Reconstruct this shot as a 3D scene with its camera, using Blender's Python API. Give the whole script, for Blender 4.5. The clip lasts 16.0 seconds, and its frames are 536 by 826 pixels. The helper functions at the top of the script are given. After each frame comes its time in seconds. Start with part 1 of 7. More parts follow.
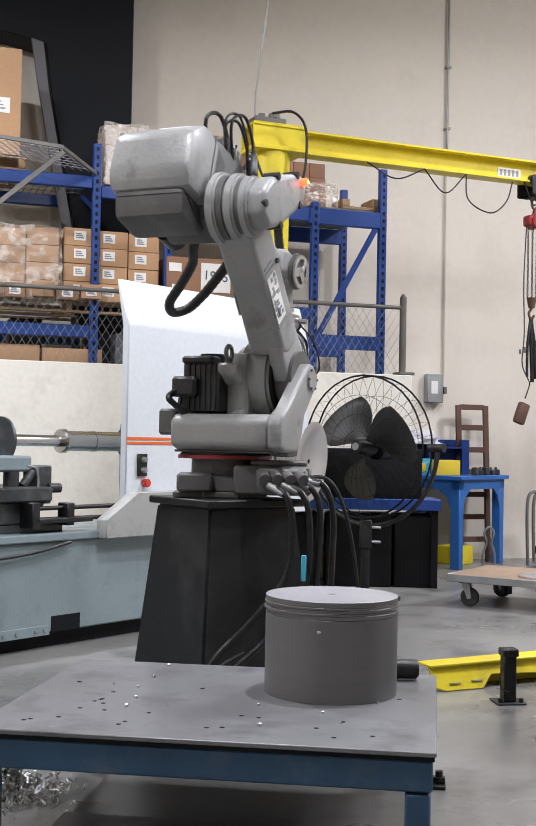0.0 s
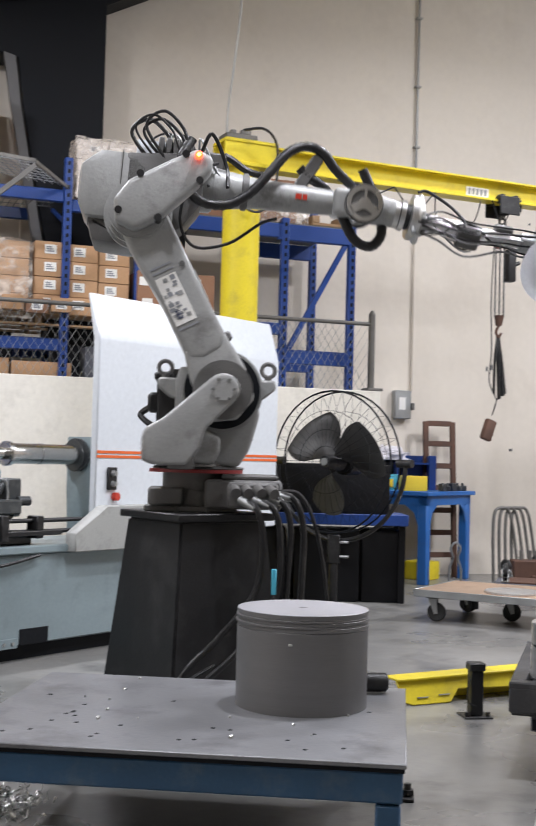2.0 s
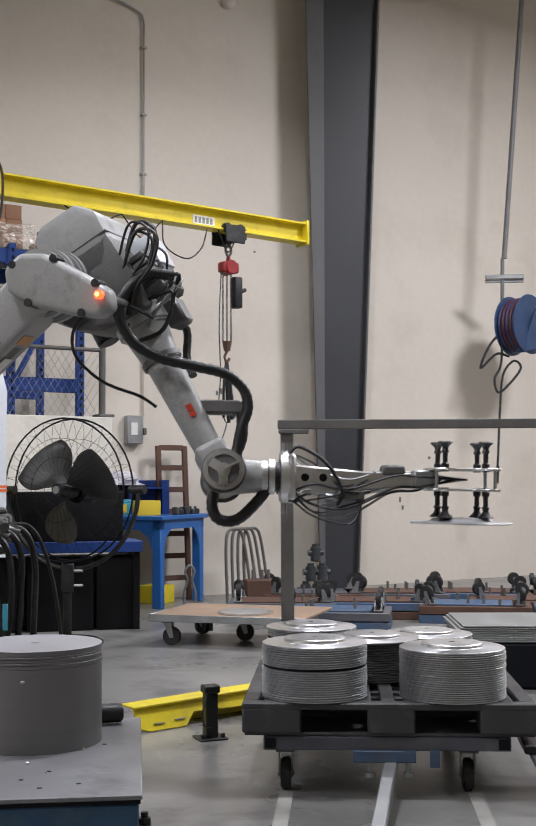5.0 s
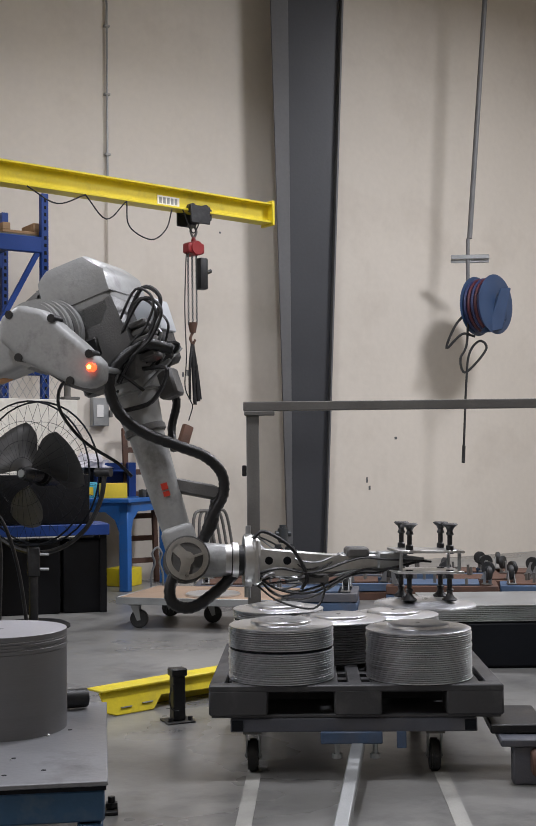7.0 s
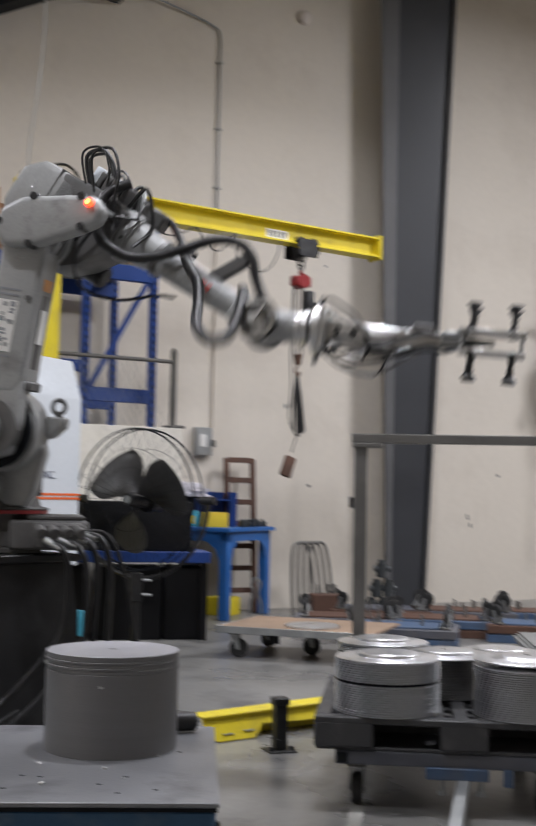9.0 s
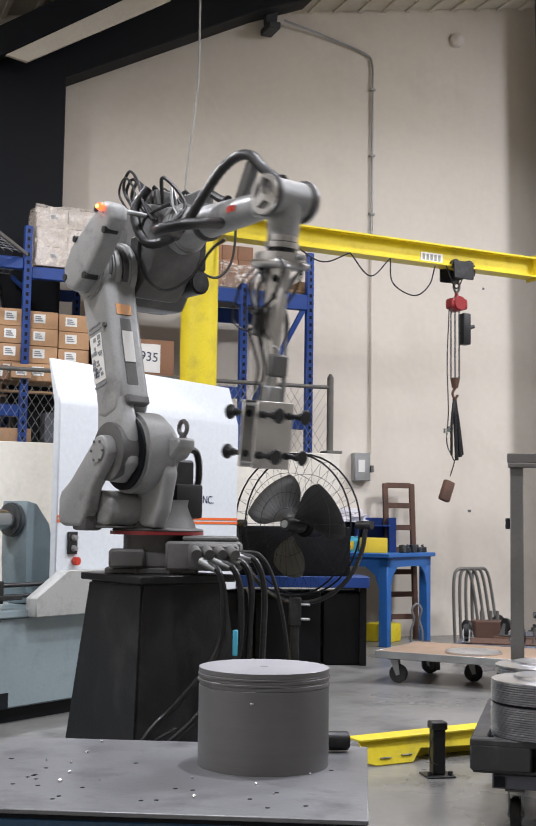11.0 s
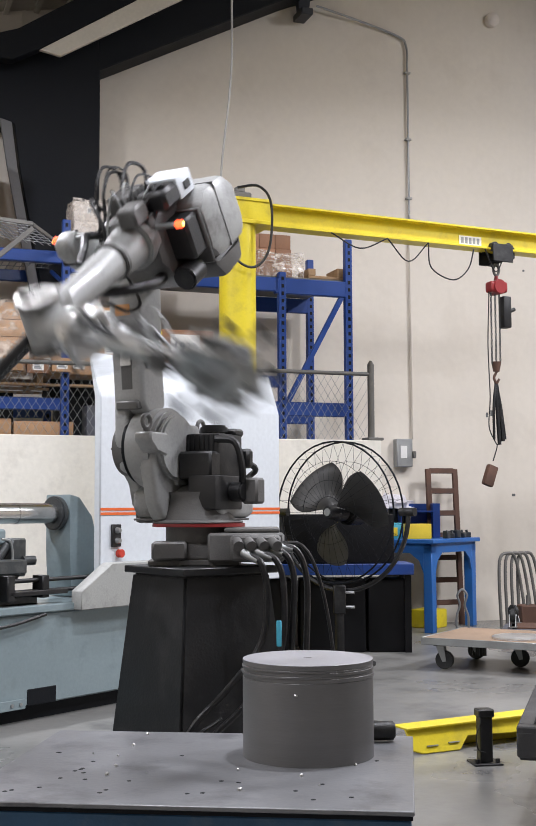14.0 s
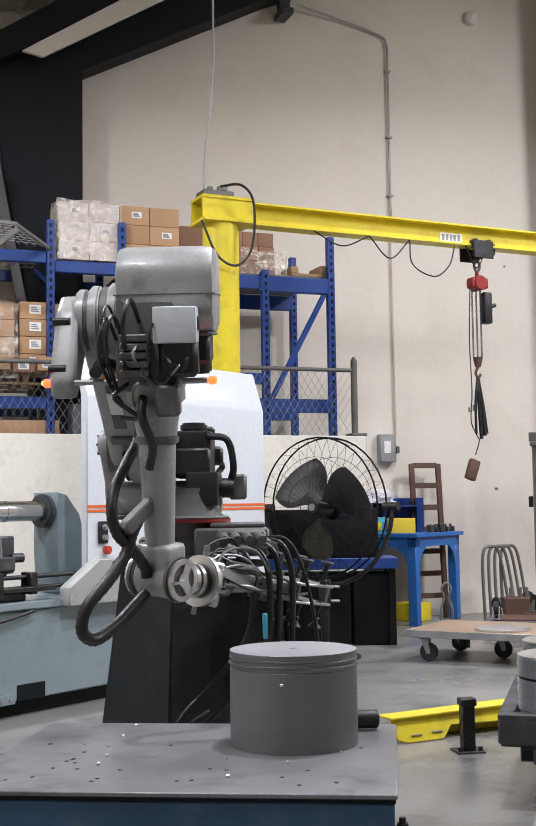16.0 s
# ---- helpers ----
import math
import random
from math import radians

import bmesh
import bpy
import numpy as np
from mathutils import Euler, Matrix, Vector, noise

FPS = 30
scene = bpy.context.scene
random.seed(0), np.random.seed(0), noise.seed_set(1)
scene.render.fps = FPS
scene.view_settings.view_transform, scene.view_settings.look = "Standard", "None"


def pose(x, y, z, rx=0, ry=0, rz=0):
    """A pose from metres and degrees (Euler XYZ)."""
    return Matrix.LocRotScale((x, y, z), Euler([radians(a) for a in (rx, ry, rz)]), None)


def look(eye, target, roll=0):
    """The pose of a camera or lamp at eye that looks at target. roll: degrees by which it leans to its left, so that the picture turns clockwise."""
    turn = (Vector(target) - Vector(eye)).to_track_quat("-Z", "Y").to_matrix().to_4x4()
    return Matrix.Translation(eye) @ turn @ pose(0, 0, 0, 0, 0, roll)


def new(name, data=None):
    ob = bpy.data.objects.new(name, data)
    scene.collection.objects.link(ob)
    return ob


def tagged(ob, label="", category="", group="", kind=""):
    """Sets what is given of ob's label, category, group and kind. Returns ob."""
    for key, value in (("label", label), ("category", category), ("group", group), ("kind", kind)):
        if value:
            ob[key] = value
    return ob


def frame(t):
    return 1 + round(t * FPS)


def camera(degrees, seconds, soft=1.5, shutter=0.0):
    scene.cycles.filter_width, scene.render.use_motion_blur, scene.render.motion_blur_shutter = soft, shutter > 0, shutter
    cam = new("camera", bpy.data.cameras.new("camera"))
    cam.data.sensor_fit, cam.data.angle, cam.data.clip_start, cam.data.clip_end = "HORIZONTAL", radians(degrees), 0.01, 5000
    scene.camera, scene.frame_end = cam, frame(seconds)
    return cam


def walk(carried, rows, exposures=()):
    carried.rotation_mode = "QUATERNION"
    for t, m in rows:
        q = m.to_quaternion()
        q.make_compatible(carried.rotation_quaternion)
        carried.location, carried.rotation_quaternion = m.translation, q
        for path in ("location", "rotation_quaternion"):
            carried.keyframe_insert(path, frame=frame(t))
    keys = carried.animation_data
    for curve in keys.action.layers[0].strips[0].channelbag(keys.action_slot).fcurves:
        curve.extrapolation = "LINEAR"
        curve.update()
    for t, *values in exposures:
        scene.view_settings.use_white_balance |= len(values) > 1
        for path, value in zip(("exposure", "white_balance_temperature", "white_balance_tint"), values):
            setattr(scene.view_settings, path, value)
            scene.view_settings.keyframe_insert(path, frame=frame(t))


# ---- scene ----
cam = camera(25.3, 16.0, soft=1.3, shutter=0.8)
# seconds, x, y, z, tilt, roll, yaw
PATH = [
    (0.0, 0.000, 0.000, 1.300, 91.35, -1.10, 0.00),
    (0.5, -0.000, 0.001, 1.305, 91.22, -1.06, -0.33),
    (1.0, -0.004, -0.006, 1.304, 91.24, -1.27, -0.45),
    (1.5, -0.006, -0.016, 1.296, 91.56, -1.52, -0.47),
    (2.0, -0.024, -0.037, 1.296, 92.11, -1.51, -1.62),
    (2.5, -0.009, -0.037, 1.287, 92.74, -0.98, -3.81),
    (3.0, -0.009, -0.051, 1.277, 93.65, -0.65, -6.48),
    (3.5, -0.019, -0.068, 1.283, 94.16, -0.72, -8.93),
    (4.0, -0.028, -0.096, 1.304, 94.02, -0.55, -11.14),
    (4.5, -0.013, -0.076, 1.309, 93.66, -0.14, -13.11),
    (5.0, -0.015, -0.081, 1.324, 93.33, 0.24, -14.29),
    (7.5, 0.003, -0.051, 1.332, 92.34, 0.67, -15.85),
    (8.0, -0.001, -0.044, 1.327, 92.42, 0.70, -15.67),
    (8.5, -0.001, -0.056, 1.330, 92.57, 0.63, -15.21),
    (9.0, -0.077, -0.077, 1.313, 94.01, -1.06, -11.32),
    (9.5, -0.032, -0.094, 1.276, 95.11, -0.80, -7.55),
    (10.0, -0.031, -0.114, 1.271, 95.60, -0.95, -5.55),
    (12.5, -0.003, -0.087, 1.290, 94.48, 0.04, -1.99),
    (13.0, -0.002, -0.091, 1.296, 94.39, 0.19, -1.74),
    (13.5, -0.003, -0.106, 1.296, 94.51, 0.30, -1.46),
    (14.0, -0.007, -0.101, 1.293, 94.63, 0.25, -1.36),
    (14.5, -0.006, -0.102, 1.292, 94.69, 0.37, -1.51),
    (15.0, -0.009, -0.110, 1.298, 94.65, 0.39, -1.70),
    (15.5, -0.005, -0.102, 1.298, 94.53, 0.41, -1.92),
    (16.0, -0.007, -0.205, 1.286, 94.46, 0.83, -2.05),
]
walk(cam, [(r[0], pose(*r[1:])) for r in PATH],
     [(0.0, -0.05), (3.0, -0.08), (3.6, -0.2), (4.5, -0.32), (7.4, -0.55), (8.5, -0.55), (9.0, -0.54), (9.4, -0.1), (16.0, -0.06)])

# ---- world and light ----
world = bpy.data.worlds.new("world")
world.use_nodes = True
scene.world = world
world.node_tree.nodes["Background"].inputs["Color"].default_value = (0.8, 0.87, 1.0, 1)
world.node_tree.nodes["Background"].inputs["Strength"].default_value = 0.004


# overhead lamp with no visible fitting, placed and powered to suit the brightness
def unseen_lamp(x, y, z, power, size, target=None, spread=180):
    lamp = bpy.data.lights.new("unseen_ceiling_light", "AREA")
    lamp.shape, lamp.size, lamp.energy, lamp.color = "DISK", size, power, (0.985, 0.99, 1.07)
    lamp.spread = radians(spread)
    ob = new("unseen_ceiling_light", lamp)
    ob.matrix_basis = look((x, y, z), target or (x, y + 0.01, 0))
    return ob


# unseen lamps assumed under the roof, in front of and above the robot cell
unseen_lamp(-1.7, 2.9, 6.0, 150, 0.6)
unseen_lamp(1.1, 5.0, 6.4, 225, 0.3)
unseen_lamp(3.2, 9.6, 7.2, 160, 0.35, spread=150)
unseen_lamp(-3.2, 7.6, 5.8, 270, 0.3)
# added broad fill for the right-hand wall, large so its shadows fade
unseen_lamp(8.6, 8.8, 7.9, 980, 2.0)
unseen_lamp(4.6, 3.4, 7.0, 140, 0.35)
unseen_lamp(-5.4, 3.0, 5.3, 45, 0.35)


# ---- materials ----
def material(name, color, rough=0.5, metal=0.0, scale=6.0, vary=0.12, fine=0.05, bump=0.003, spec=0.5, stain=None, stain_amount=0.0, stain_scale=3.0, coat=0.0, island=0.0, obj=0.0, aniso=None):
    """Painted, worn or bare surface with broad stains, fine grain and slight relief."""
    m = bpy.data.materials.new(name)
    m.use_nodes = True
    n, l = m.node_tree.nodes, m.node_tree.links
    b = n["Principled BSDF"]
    b.inputs["Metallic"].default_value = metal
    b.inputs["Coat Weight"].default_value = coat
    b.inputs["Specular IOR Level"].default_value = spec
    co = n.new("ShaderNodeTexCoord")
    src = co.outputs["Object"]
    if aniso:
        mp = n.new("ShaderNodeMapping")
        mp.inputs["Scale"].default_value = aniso
        l.new(src, mp.inputs["Vector"])
        src = mp.outputs["Vector"]
    big, small = n.new("ShaderNodeTexNoise"), n.new("ShaderNodeTexNoise")
    big.inputs["Scale"].default_value, big.inputs["Detail"].default_value = scale * 0.5, 5
    small.inputs["Scale"].default_value, small.inputs["Detail"].default_value = scale * 14, 4
    l.new(src, big.inputs["Vector"])
    l.new(src, small.inputs["Vector"])

    def scaled(sock, lo, hi):
        r = n.new("ShaderNodeMapRange")
        r.inputs["From Min"].default_value, r.inputs["From Max"].default_value = 0.25, 0.75
        r.inputs["To Min"].default_value, r.inputs["To Max"].default_value = lo, hi
        l.new(sock, r.inputs["Value"])
        return r.outputs["Result"]

    def times(a, bsock):
        q = n.new("ShaderNodeMath")
        q.operation = "MULTIPLY"
        l.new(a, q.inputs[0])
        l.new(bsock, q.inputs[1])
        return q.outputs[0]

    v = times(scaled(big.outputs["Fac"], 1 - vary, 1 + vary), scaled(small.outputs["Fac"], 1 - fine, 1 + fine))
    if island:
        g = n.new("ShaderNodeNewGeometry")
        v = times(v, scaled(g.outputs["Random Per Island"], 1 - island, 1 + island))
    if obj:
        g = n.new("ShaderNodeObjectInfo")
        v = times(v, scaled(g.outputs["Random"], 1 - obj, 1 + obj))
    mul = n.new("ShaderNodeVectorMath")
    mul.operation = "SCALE"
    mul.inputs[0].default_value = color
    l.new(v, mul.inputs["Scale"])
    out = mul.outputs["Vector"]
    if stain:
        st = n.new("ShaderNodeTexNoise")
        st.inputs["Scale"].default_value, st.inputs["Detail"].default_value = stain_scale, 8
        st.inputs["Roughness"].default_value = 0.65
        l.new(src, st.inputs["Vector"])
        r = n.new("ShaderNodeMapRange")
        r.inputs["From Min"].default_value, r.inputs["From Max"].default_value = 0.52, 0.72
        r.inputs["To Max"].default_value = stain_amount
        l.new(st.outputs["Fac"], r.inputs["Value"])
        mx = n.new("ShaderNodeMix")
        mx.data_type = "RGBA"
        l.new(r.outputs["Result"], mx.inputs["Factor"])
        l.new(out, mx.inputs["A"])
        mx.inputs["B"].default_value = (*stain, 1)
        out = mx.outputs["Result"]
    l.new(out, b.inputs["Base Color"])
    l.new(scaled(big.outputs["Fac"], max(0.03, rough - 0.1), min(1, rough + 0.1)), b.inputs["Roughness"])
    if bump:
        bp = n.new("ShaderNodeBump")
        bp.inputs["Strength"].default_value, bp.inputs["Distance"].default_value = 0.35, bump
        l.new(small.outputs["Fac"], bp.inputs["Height"])
        l.new(bp.outputs["Normal"], b.inputs["Normal"])
    return m


def glowing(name, color, strength):
    m = bpy.data.materials.new(name)
    m.use_nodes = True
    b = m.node_tree.nodes["Principled BSDF"]
    b.inputs["Base Color"].default_value = (*color, 1)
    b.inputs["Emission Color"].default_value = (*color, 1)
    b.inputs["Emission Strength"].default_value = strength
    return m


M = {
    "wall": material("painted_tilt_up_wall", (0.68, 0.625, 0.545), 0.75, scale=0.9, vary=0.05, fine=0.025, bump=0.004, stain=(0.50, 0.44, 0.37), stain_amount=0.4, stain_scale=0.8),
    "halfwall": material("white_block_wall", (0.74, 0.71, 0.64), 0.7, scale=1.5, vary=0.06, bump=0.004, stain=(0.35, 0.32, 0.28), stain_amount=0.35, stain_scale=3.5),
    "floor": material("worn_concrete", (0.20, 0.197, 0.188), 0.30, scale=1.1, vary=0.28, fine=0.08, bump=0.004, stain=(0.06, 0.06, 0.06), stain_amount=0.85, stain_scale=1.9),
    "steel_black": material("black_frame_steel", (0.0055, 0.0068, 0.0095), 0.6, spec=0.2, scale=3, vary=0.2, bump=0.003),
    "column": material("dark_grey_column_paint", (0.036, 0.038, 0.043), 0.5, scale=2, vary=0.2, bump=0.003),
    # pale copy of the column steel for lit flanges; also colours the wall scuffs
    "column_edge": material("lit_flange_and_scuff_grey", (0.11, 0.11, 0.112), 0.5, scale=2, vary=0.15, bump=0.003),
    "roof": material("white_roof_liner", (0.62, 0.58, 0.50), 0.7, scale=2, vary=0.1, bump=0.005),
    "robot": material("light_grey_robot_paint", (0.33, 0.335, 0.33), 0.4, scale=5, vary=0.16, fine=0.06, bump=0.003, stain=(0.115, 0.112, 0.108), stain_amount=0.85, stain_scale=5.0, coat=0.12),
    "robot_dark": material("dusty_dark_casting", (0.105, 0.103, 0.10), 0.48, scale=8, vary=0.3, bump=0.004, stain=(0.22, 0.215, 0.21), stain_amount=0.5, stain_scale=6),
    "black": material("black_plastic", (0.008, 0.008, 0.009), 0.45, scale=10, vary=0.25, bump=0.003, stain=(0.07, 0.068, 0.065), stain_amount=0.35, stain_scale=9),
    "hose": material("black_corrugated_hose", (0.009, 0.009, 0.01), 0.36, scale=20, vary=0.2, bump=0.004, stain=(0.08, 0.078, 0.075), stain_amount=0.3, stain_scale=12),
    "grey_hose": material("dusty_grey_conduit_hose", (0.17, 0.17, 0.17), 0.5, scale=12, vary=0.2, bump=0.004),
    "alu": material("milled_aluminium", (0.62, 0.62, 0.61), 0.33, 1.0, scale=8, vary=0.14, bump=0.002, stain=(0.28, 0.27, 0.26), stain_amount=0.5, stain_scale=7),
    "spun": material("spun_aluminium_sheet", (0.74, 0.75, 0.775), 0.33, 1.0, scale=5, vary=0.05, bump=0),
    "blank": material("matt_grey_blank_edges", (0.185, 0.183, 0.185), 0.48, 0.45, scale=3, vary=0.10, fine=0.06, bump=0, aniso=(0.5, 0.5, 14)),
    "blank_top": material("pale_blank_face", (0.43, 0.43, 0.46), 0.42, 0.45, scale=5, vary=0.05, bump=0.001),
    "table": material("grey_steel_plate", (0.215, 0.218, 0.228), 0.4, 0.35, scale=3.5, vary=0.18, bump=0.002, stain=(0.085, 0.085, 0.09), stain_amount=0.85, stain_scale=3.2),
    "blue_frame": material("worn_teal_blue_paint", (0.028, 0.085, 0.17), 0.45, scale=6, vary=0.2, bump=0.004, stain=(0.16, 0.19, 0.2), stain_amount=0.35, stain_scale=9),
    "blue": material("bright_blue_paint", (0.02, 0.13, 0.42), 0.42, scale=6, vary=0.15, bump=0.003, stain=(0.1, 0.13, 0.2), stain_amount=0.3, stain_scale=8),
    "rack_blue": material("rack_blue_paint", (0.010, 0.047, 0.225), 0.42, scale=5, vary=0.15, bump=0.003),
    "yellow": material("safety_yellow_paint", (0.70, 0.56, 0.02), 0.42, scale=4, vary=0.08, bump=0.002, stain=(0.30, 0.22, 0.05), stain_amount=0.4, stain_scale=6),
    "machine_white": material("pale_blue_white_enamel", (0.66, 0.70, 0.74), 0.38, scale=2, vary=0.04, bump=0.002, coat=0.2),
    "machine_grey": material("grey_green_machine_enamel", (0.23, 0.29, 0.31), 0.36, scale=3, vary=0.12, bump=0.002, stain=(0.10, 0.12, 0.125), stain_amount=0.5, stain_scale=2.5, coat=0.15),
    "machine_dark": material("oily_dark_casting", (0.05, 0.055, 0.058), 0.35, 0.2, scale=8, vary=0.3, bump=0.004, stain=(0.2, 0.2, 0.19), stain_amount=0.35, stain_scale=8),
    "chrome": material("ground_steel", (0.6, 0.59, 0.57), 0.2, 1.0, scale=8, vary=0.1, bump=0.001),
    "pedestal": material("black_pedestal_paint", (0.010, 0.010, 0.011), 0.45, scale=5, vary=0.3, bump=0.003, stain=(0.06, 0.06, 0.06), stain_amount=0.35, stain_scale=5),
    "orange": material("orange_stripe", (0.75, 0.14, 0.03), 0.45, scale=6, vary=0.08),
    "orange_fade": material("faded_orange_label", (0.62, 0.29, 0.10), 0.6, scale=12, vary=0.15, stain=(0.35, 0.3, 0.26), stain_amount=0.6, stain_scale=14),
    "tray": material("scuffed_pale_tray_paint", (0.36, 0.365, 0.35), 0.5, scale=5, vary=0.15, bump=0.003, stain=(0.12, 0.12, 0.11), stain_amount=0.6, stain_scale=5),
    "red": material("red_enamel", (0.27, 0.02, 0.022), 0.4, scale=8, vary=0.15, stain=(0.1, 0.02, 0.02), stain_amount=0.4),
    "card": material("cardboard", (0.42, 0.25, 0.135), 0.8, scale=4, vary=0.12, fine=0.06, bump=0.003, obj=0.1),
    "card_dark": material("brown_cardboard", (0.25, 0.13, 0.075), 0.8, scale=4, vary=0.15, bump=0.003, obj=0.12),
    "card_white": material("shrink_wrapped_white_carton", (0.66, 0.60, 0.55), 0.3, scale=5, vary=0.1, bump=0.004, obj=0.06, coat=0.5),
    "label": material("white_paper_label", (0.78, 0.77, 0.74), 0.7, scale=9, vary=0.04),
    "ink": material("blue_black_ink", (0.04, 0.05, 0.10), 0.6, vary=0.05),
    "grey_ink": material("grey_print", (0.25, 0.26, 0.28), 0.6, vary=0.05),
    "wood": material("pallet_wood", (0.30, 0.19, 0.10), 0.8, scale=5, vary=0.25, bump=0.005, obj=0.2, aniso=(0.4, 4, 4)),
    "ply": material("worn_plywood", (0.30, 0.21, 0.145), 0.65, scale=3, vary=0.2, bump=0.004, stain=(0.15, 0.11, 0.085), stain_amount=0.5),
    "rust": material("rusty_brown_steel", (0.105, 0.052, 0.034), 0.7, scale=9, vary=0.3, bump=0.006, stain=(0.05, 0.035, 0.03), stain_amount=0.6),
    "dolly_blue": material("dusty_blue_steel", (0.06, 0.105, 0.19), 0.55, scale=9, vary=0.25, bump=0.004, stain=(0.12, 0.11, 0.1), stain_amount=0.5),
    "dolly_grey": material("grey_blue_steel", (0.085, 0.09, 0.11), 0.5, scale=9, vary=0.25, bump=0.004, stain=(0.16, 0.14, 0.12), stain_amount=0.4),
    "pallet": material("grey_plastic_pallet", (0.05, 0.05, 0.053), 0.5, scale=7, vary=0.15, bump=0.003, stain=(0.17, 0.165, 0.16), stain_amount=0.35, stain_scale=6),
    "rubber": material("black_rubber", (0.02, 0.02, 0.02), 0.6, scale=12, vary=0.3, stain=(0.1, 0.095, 0.09), stain_amount=0.4, stain_scale=10),
    "galv": material("galvanised_steel", (0.36, 0.37, 0.37), 0.45, 0.8, scale=9, vary=0.2, bump=0.002),
    "grey_post": material("grey_tube_paint", (0.125, 0.12, 0.11), 0.45, scale=6, vary=0.2, bump=0.003, stain=(0.24, 0.22, 0.2), stain_amount=0.4, stain_scale=7),
    "fan_blade": material("dark_fan_blade", (0.07, 0.068, 0.066), 0.4, 0.3, scale=5, vary=0.3, bump=0.002),
    "clear": material("grey_plastic_film", (0.62, 0.60, 0.64), 0.3, scale=9, vary=0.15, bump=0.01, coat=0.4),
    "dark": material("deep_black_plastic_bin", (0.005, 0.005, 0.006), 0.5, spec=0.2, bump=0.001, scale=4, vary=0.3),
    "strip": material("pale_worn_tape", (0.34, 0.335, 0.31), 0.6, scale=9, vary=0.25, stain=(0.25, 0.24, 0.22), stain_amount=0.7, stain_scale=7),
    "reel_blue": material("steel_blue_reel_paint", (0.03, 0.06, 0.13), 0.42, scale=9, vary=0.15),
    "hose_red": material("dark_red_air_hose", (0.09, 0.02, 0.03), 0.45, scale=12, vary=0.2),
    "hose_blue": material("dark_blue_air_hose", (0.03, 0.04, 0.12), 0.45, scale=12, vary=0.2),
    "chips": material("bright_metal_swarf", (0.55, 0.55, 0.54), 0.3, 1.0, scale=30, vary=0.3),
    "lamp_red": glowing("red_signal_lamp", (1.0, 0.07, 0.02), 5.0),
    "lamp_core": glowing("orange_signal_core", (1.0, 0.45, 0.08), 9.0),
    "red_dull": material("red_plastic_cap", (0.55, 0.05, 0.03), 0.35, vary=0.1),
    "cyan": material("cyan_carton", (0.08, 0.45, 0.62), 0.5, vary=0.08),
    "yellow_card": material("yellow_carton", (0.75, 0.55, 0.04), 0.5, vary=0.08),
}


# ---- mesh helpers ----
def bm_new():
    return bmesh.new()


def merge(bm, tmp, m=None):
    if m is not None:
        bmesh.ops.transform(tmp, matrix=m, verts=tmp.verts)
    me = bpy.data.meshes.new("t")
    tmp.to_mesh(me)
    tmp.free()
    bm.from_mesh(me)
    bpy.data.meshes.remove(me)
    return bm


def box(bm, x0, x1, y0, y1, z0, z1, bev=0.0, m=None, seg=1):
    t = bmesh.new()
    bmesh.ops.create_cube(t, size=1)
    bmesh.ops.transform(t, matrix=Matrix.Translation(((x0 + x1) / 2, (y0 + y1) / 2, (z0 + z1) / 2)) @ Matrix.Diagonal((abs(x1 - x0), abs(y1 - y0), abs(z1 - z0), 1)), verts=t.verts)
    if bev:
        bmesh.ops.bevel(t, geom=t.edges[:], offset=bev, segments=seg, affect="EDGES", profile=0.6)
    return merge(bm, t, m)


def prism(bm, pts, y0, y1, bev=0.0, m=None, seg=1):
    """A polygon in x and z, thick from y0 to y1."""
    t = bmesh.new()
    a = [t.verts.new((x, y0, z)) for x, z in pts]
    b = [t.verts.new((x, y1, z)) for x, z in pts]
    k = len(pts)
    t.faces.new(a)
    t.faces.new(b[::-1])
    for i in range(k):
        t.faces.new((a[i], b[i], b[(i + 1) % k], a[(i + 1) % k]))
    bmesh.ops.recalc_face_normals(t, faces=t.faces[:])
    if bev:
        bmesh.ops.bevel(t, geom=t.edges[:], offset=bev, segments=seg, affect="EDGES", profile=0.6)
    return merge(bm, t, m)


def rod(bm, p, q, r, r2=None, n=16, bev=0.0):
    """A round bar, tapered if r2 is given, from p to q."""
    p, q = Vector(p), Vector(q)
    t = bmesh.new()
    bmesh.ops.create_cone(t, cap_ends=True, segments=n, radius1=r, radius2=r if r2 is None else r2, depth=(q - p).length)
    if bev:
        bmesh.ops.bevel(t, geom=[e for e in t.edges if any(len(f.verts) > 4 for f in e.link_faces)], offset=bev, segments=2, affect="EDGES")
    return merge(bm, t, Matrix.Translation((p + q) / 2) @ (q - p).to_track_quat("Z", "Y").to_matrix().to_4x4())


def bar(bm, p, q, w, h, bev=0.0):
    """A rectangular bar from p to q, w wide and h high."""
    p, q = Vector(p), Vector(q)
    d = q - p
    up = Vector((0, 0, 1)) if abs(d.normalized().z) < 0.95 else Vector((0, 1, 0))
    x = d.normalized()
    y = up.cross(x).normalized()
    z = x.cross(y)
    m = Matrix((x, y, z)).transposed().to_4x4()
    return box(bm, -d.length / 2, d.length / 2, -w / 2, w / 2, -h / 2, h / 2, bev, Matrix.Translation((p + q) / 2) @ m)


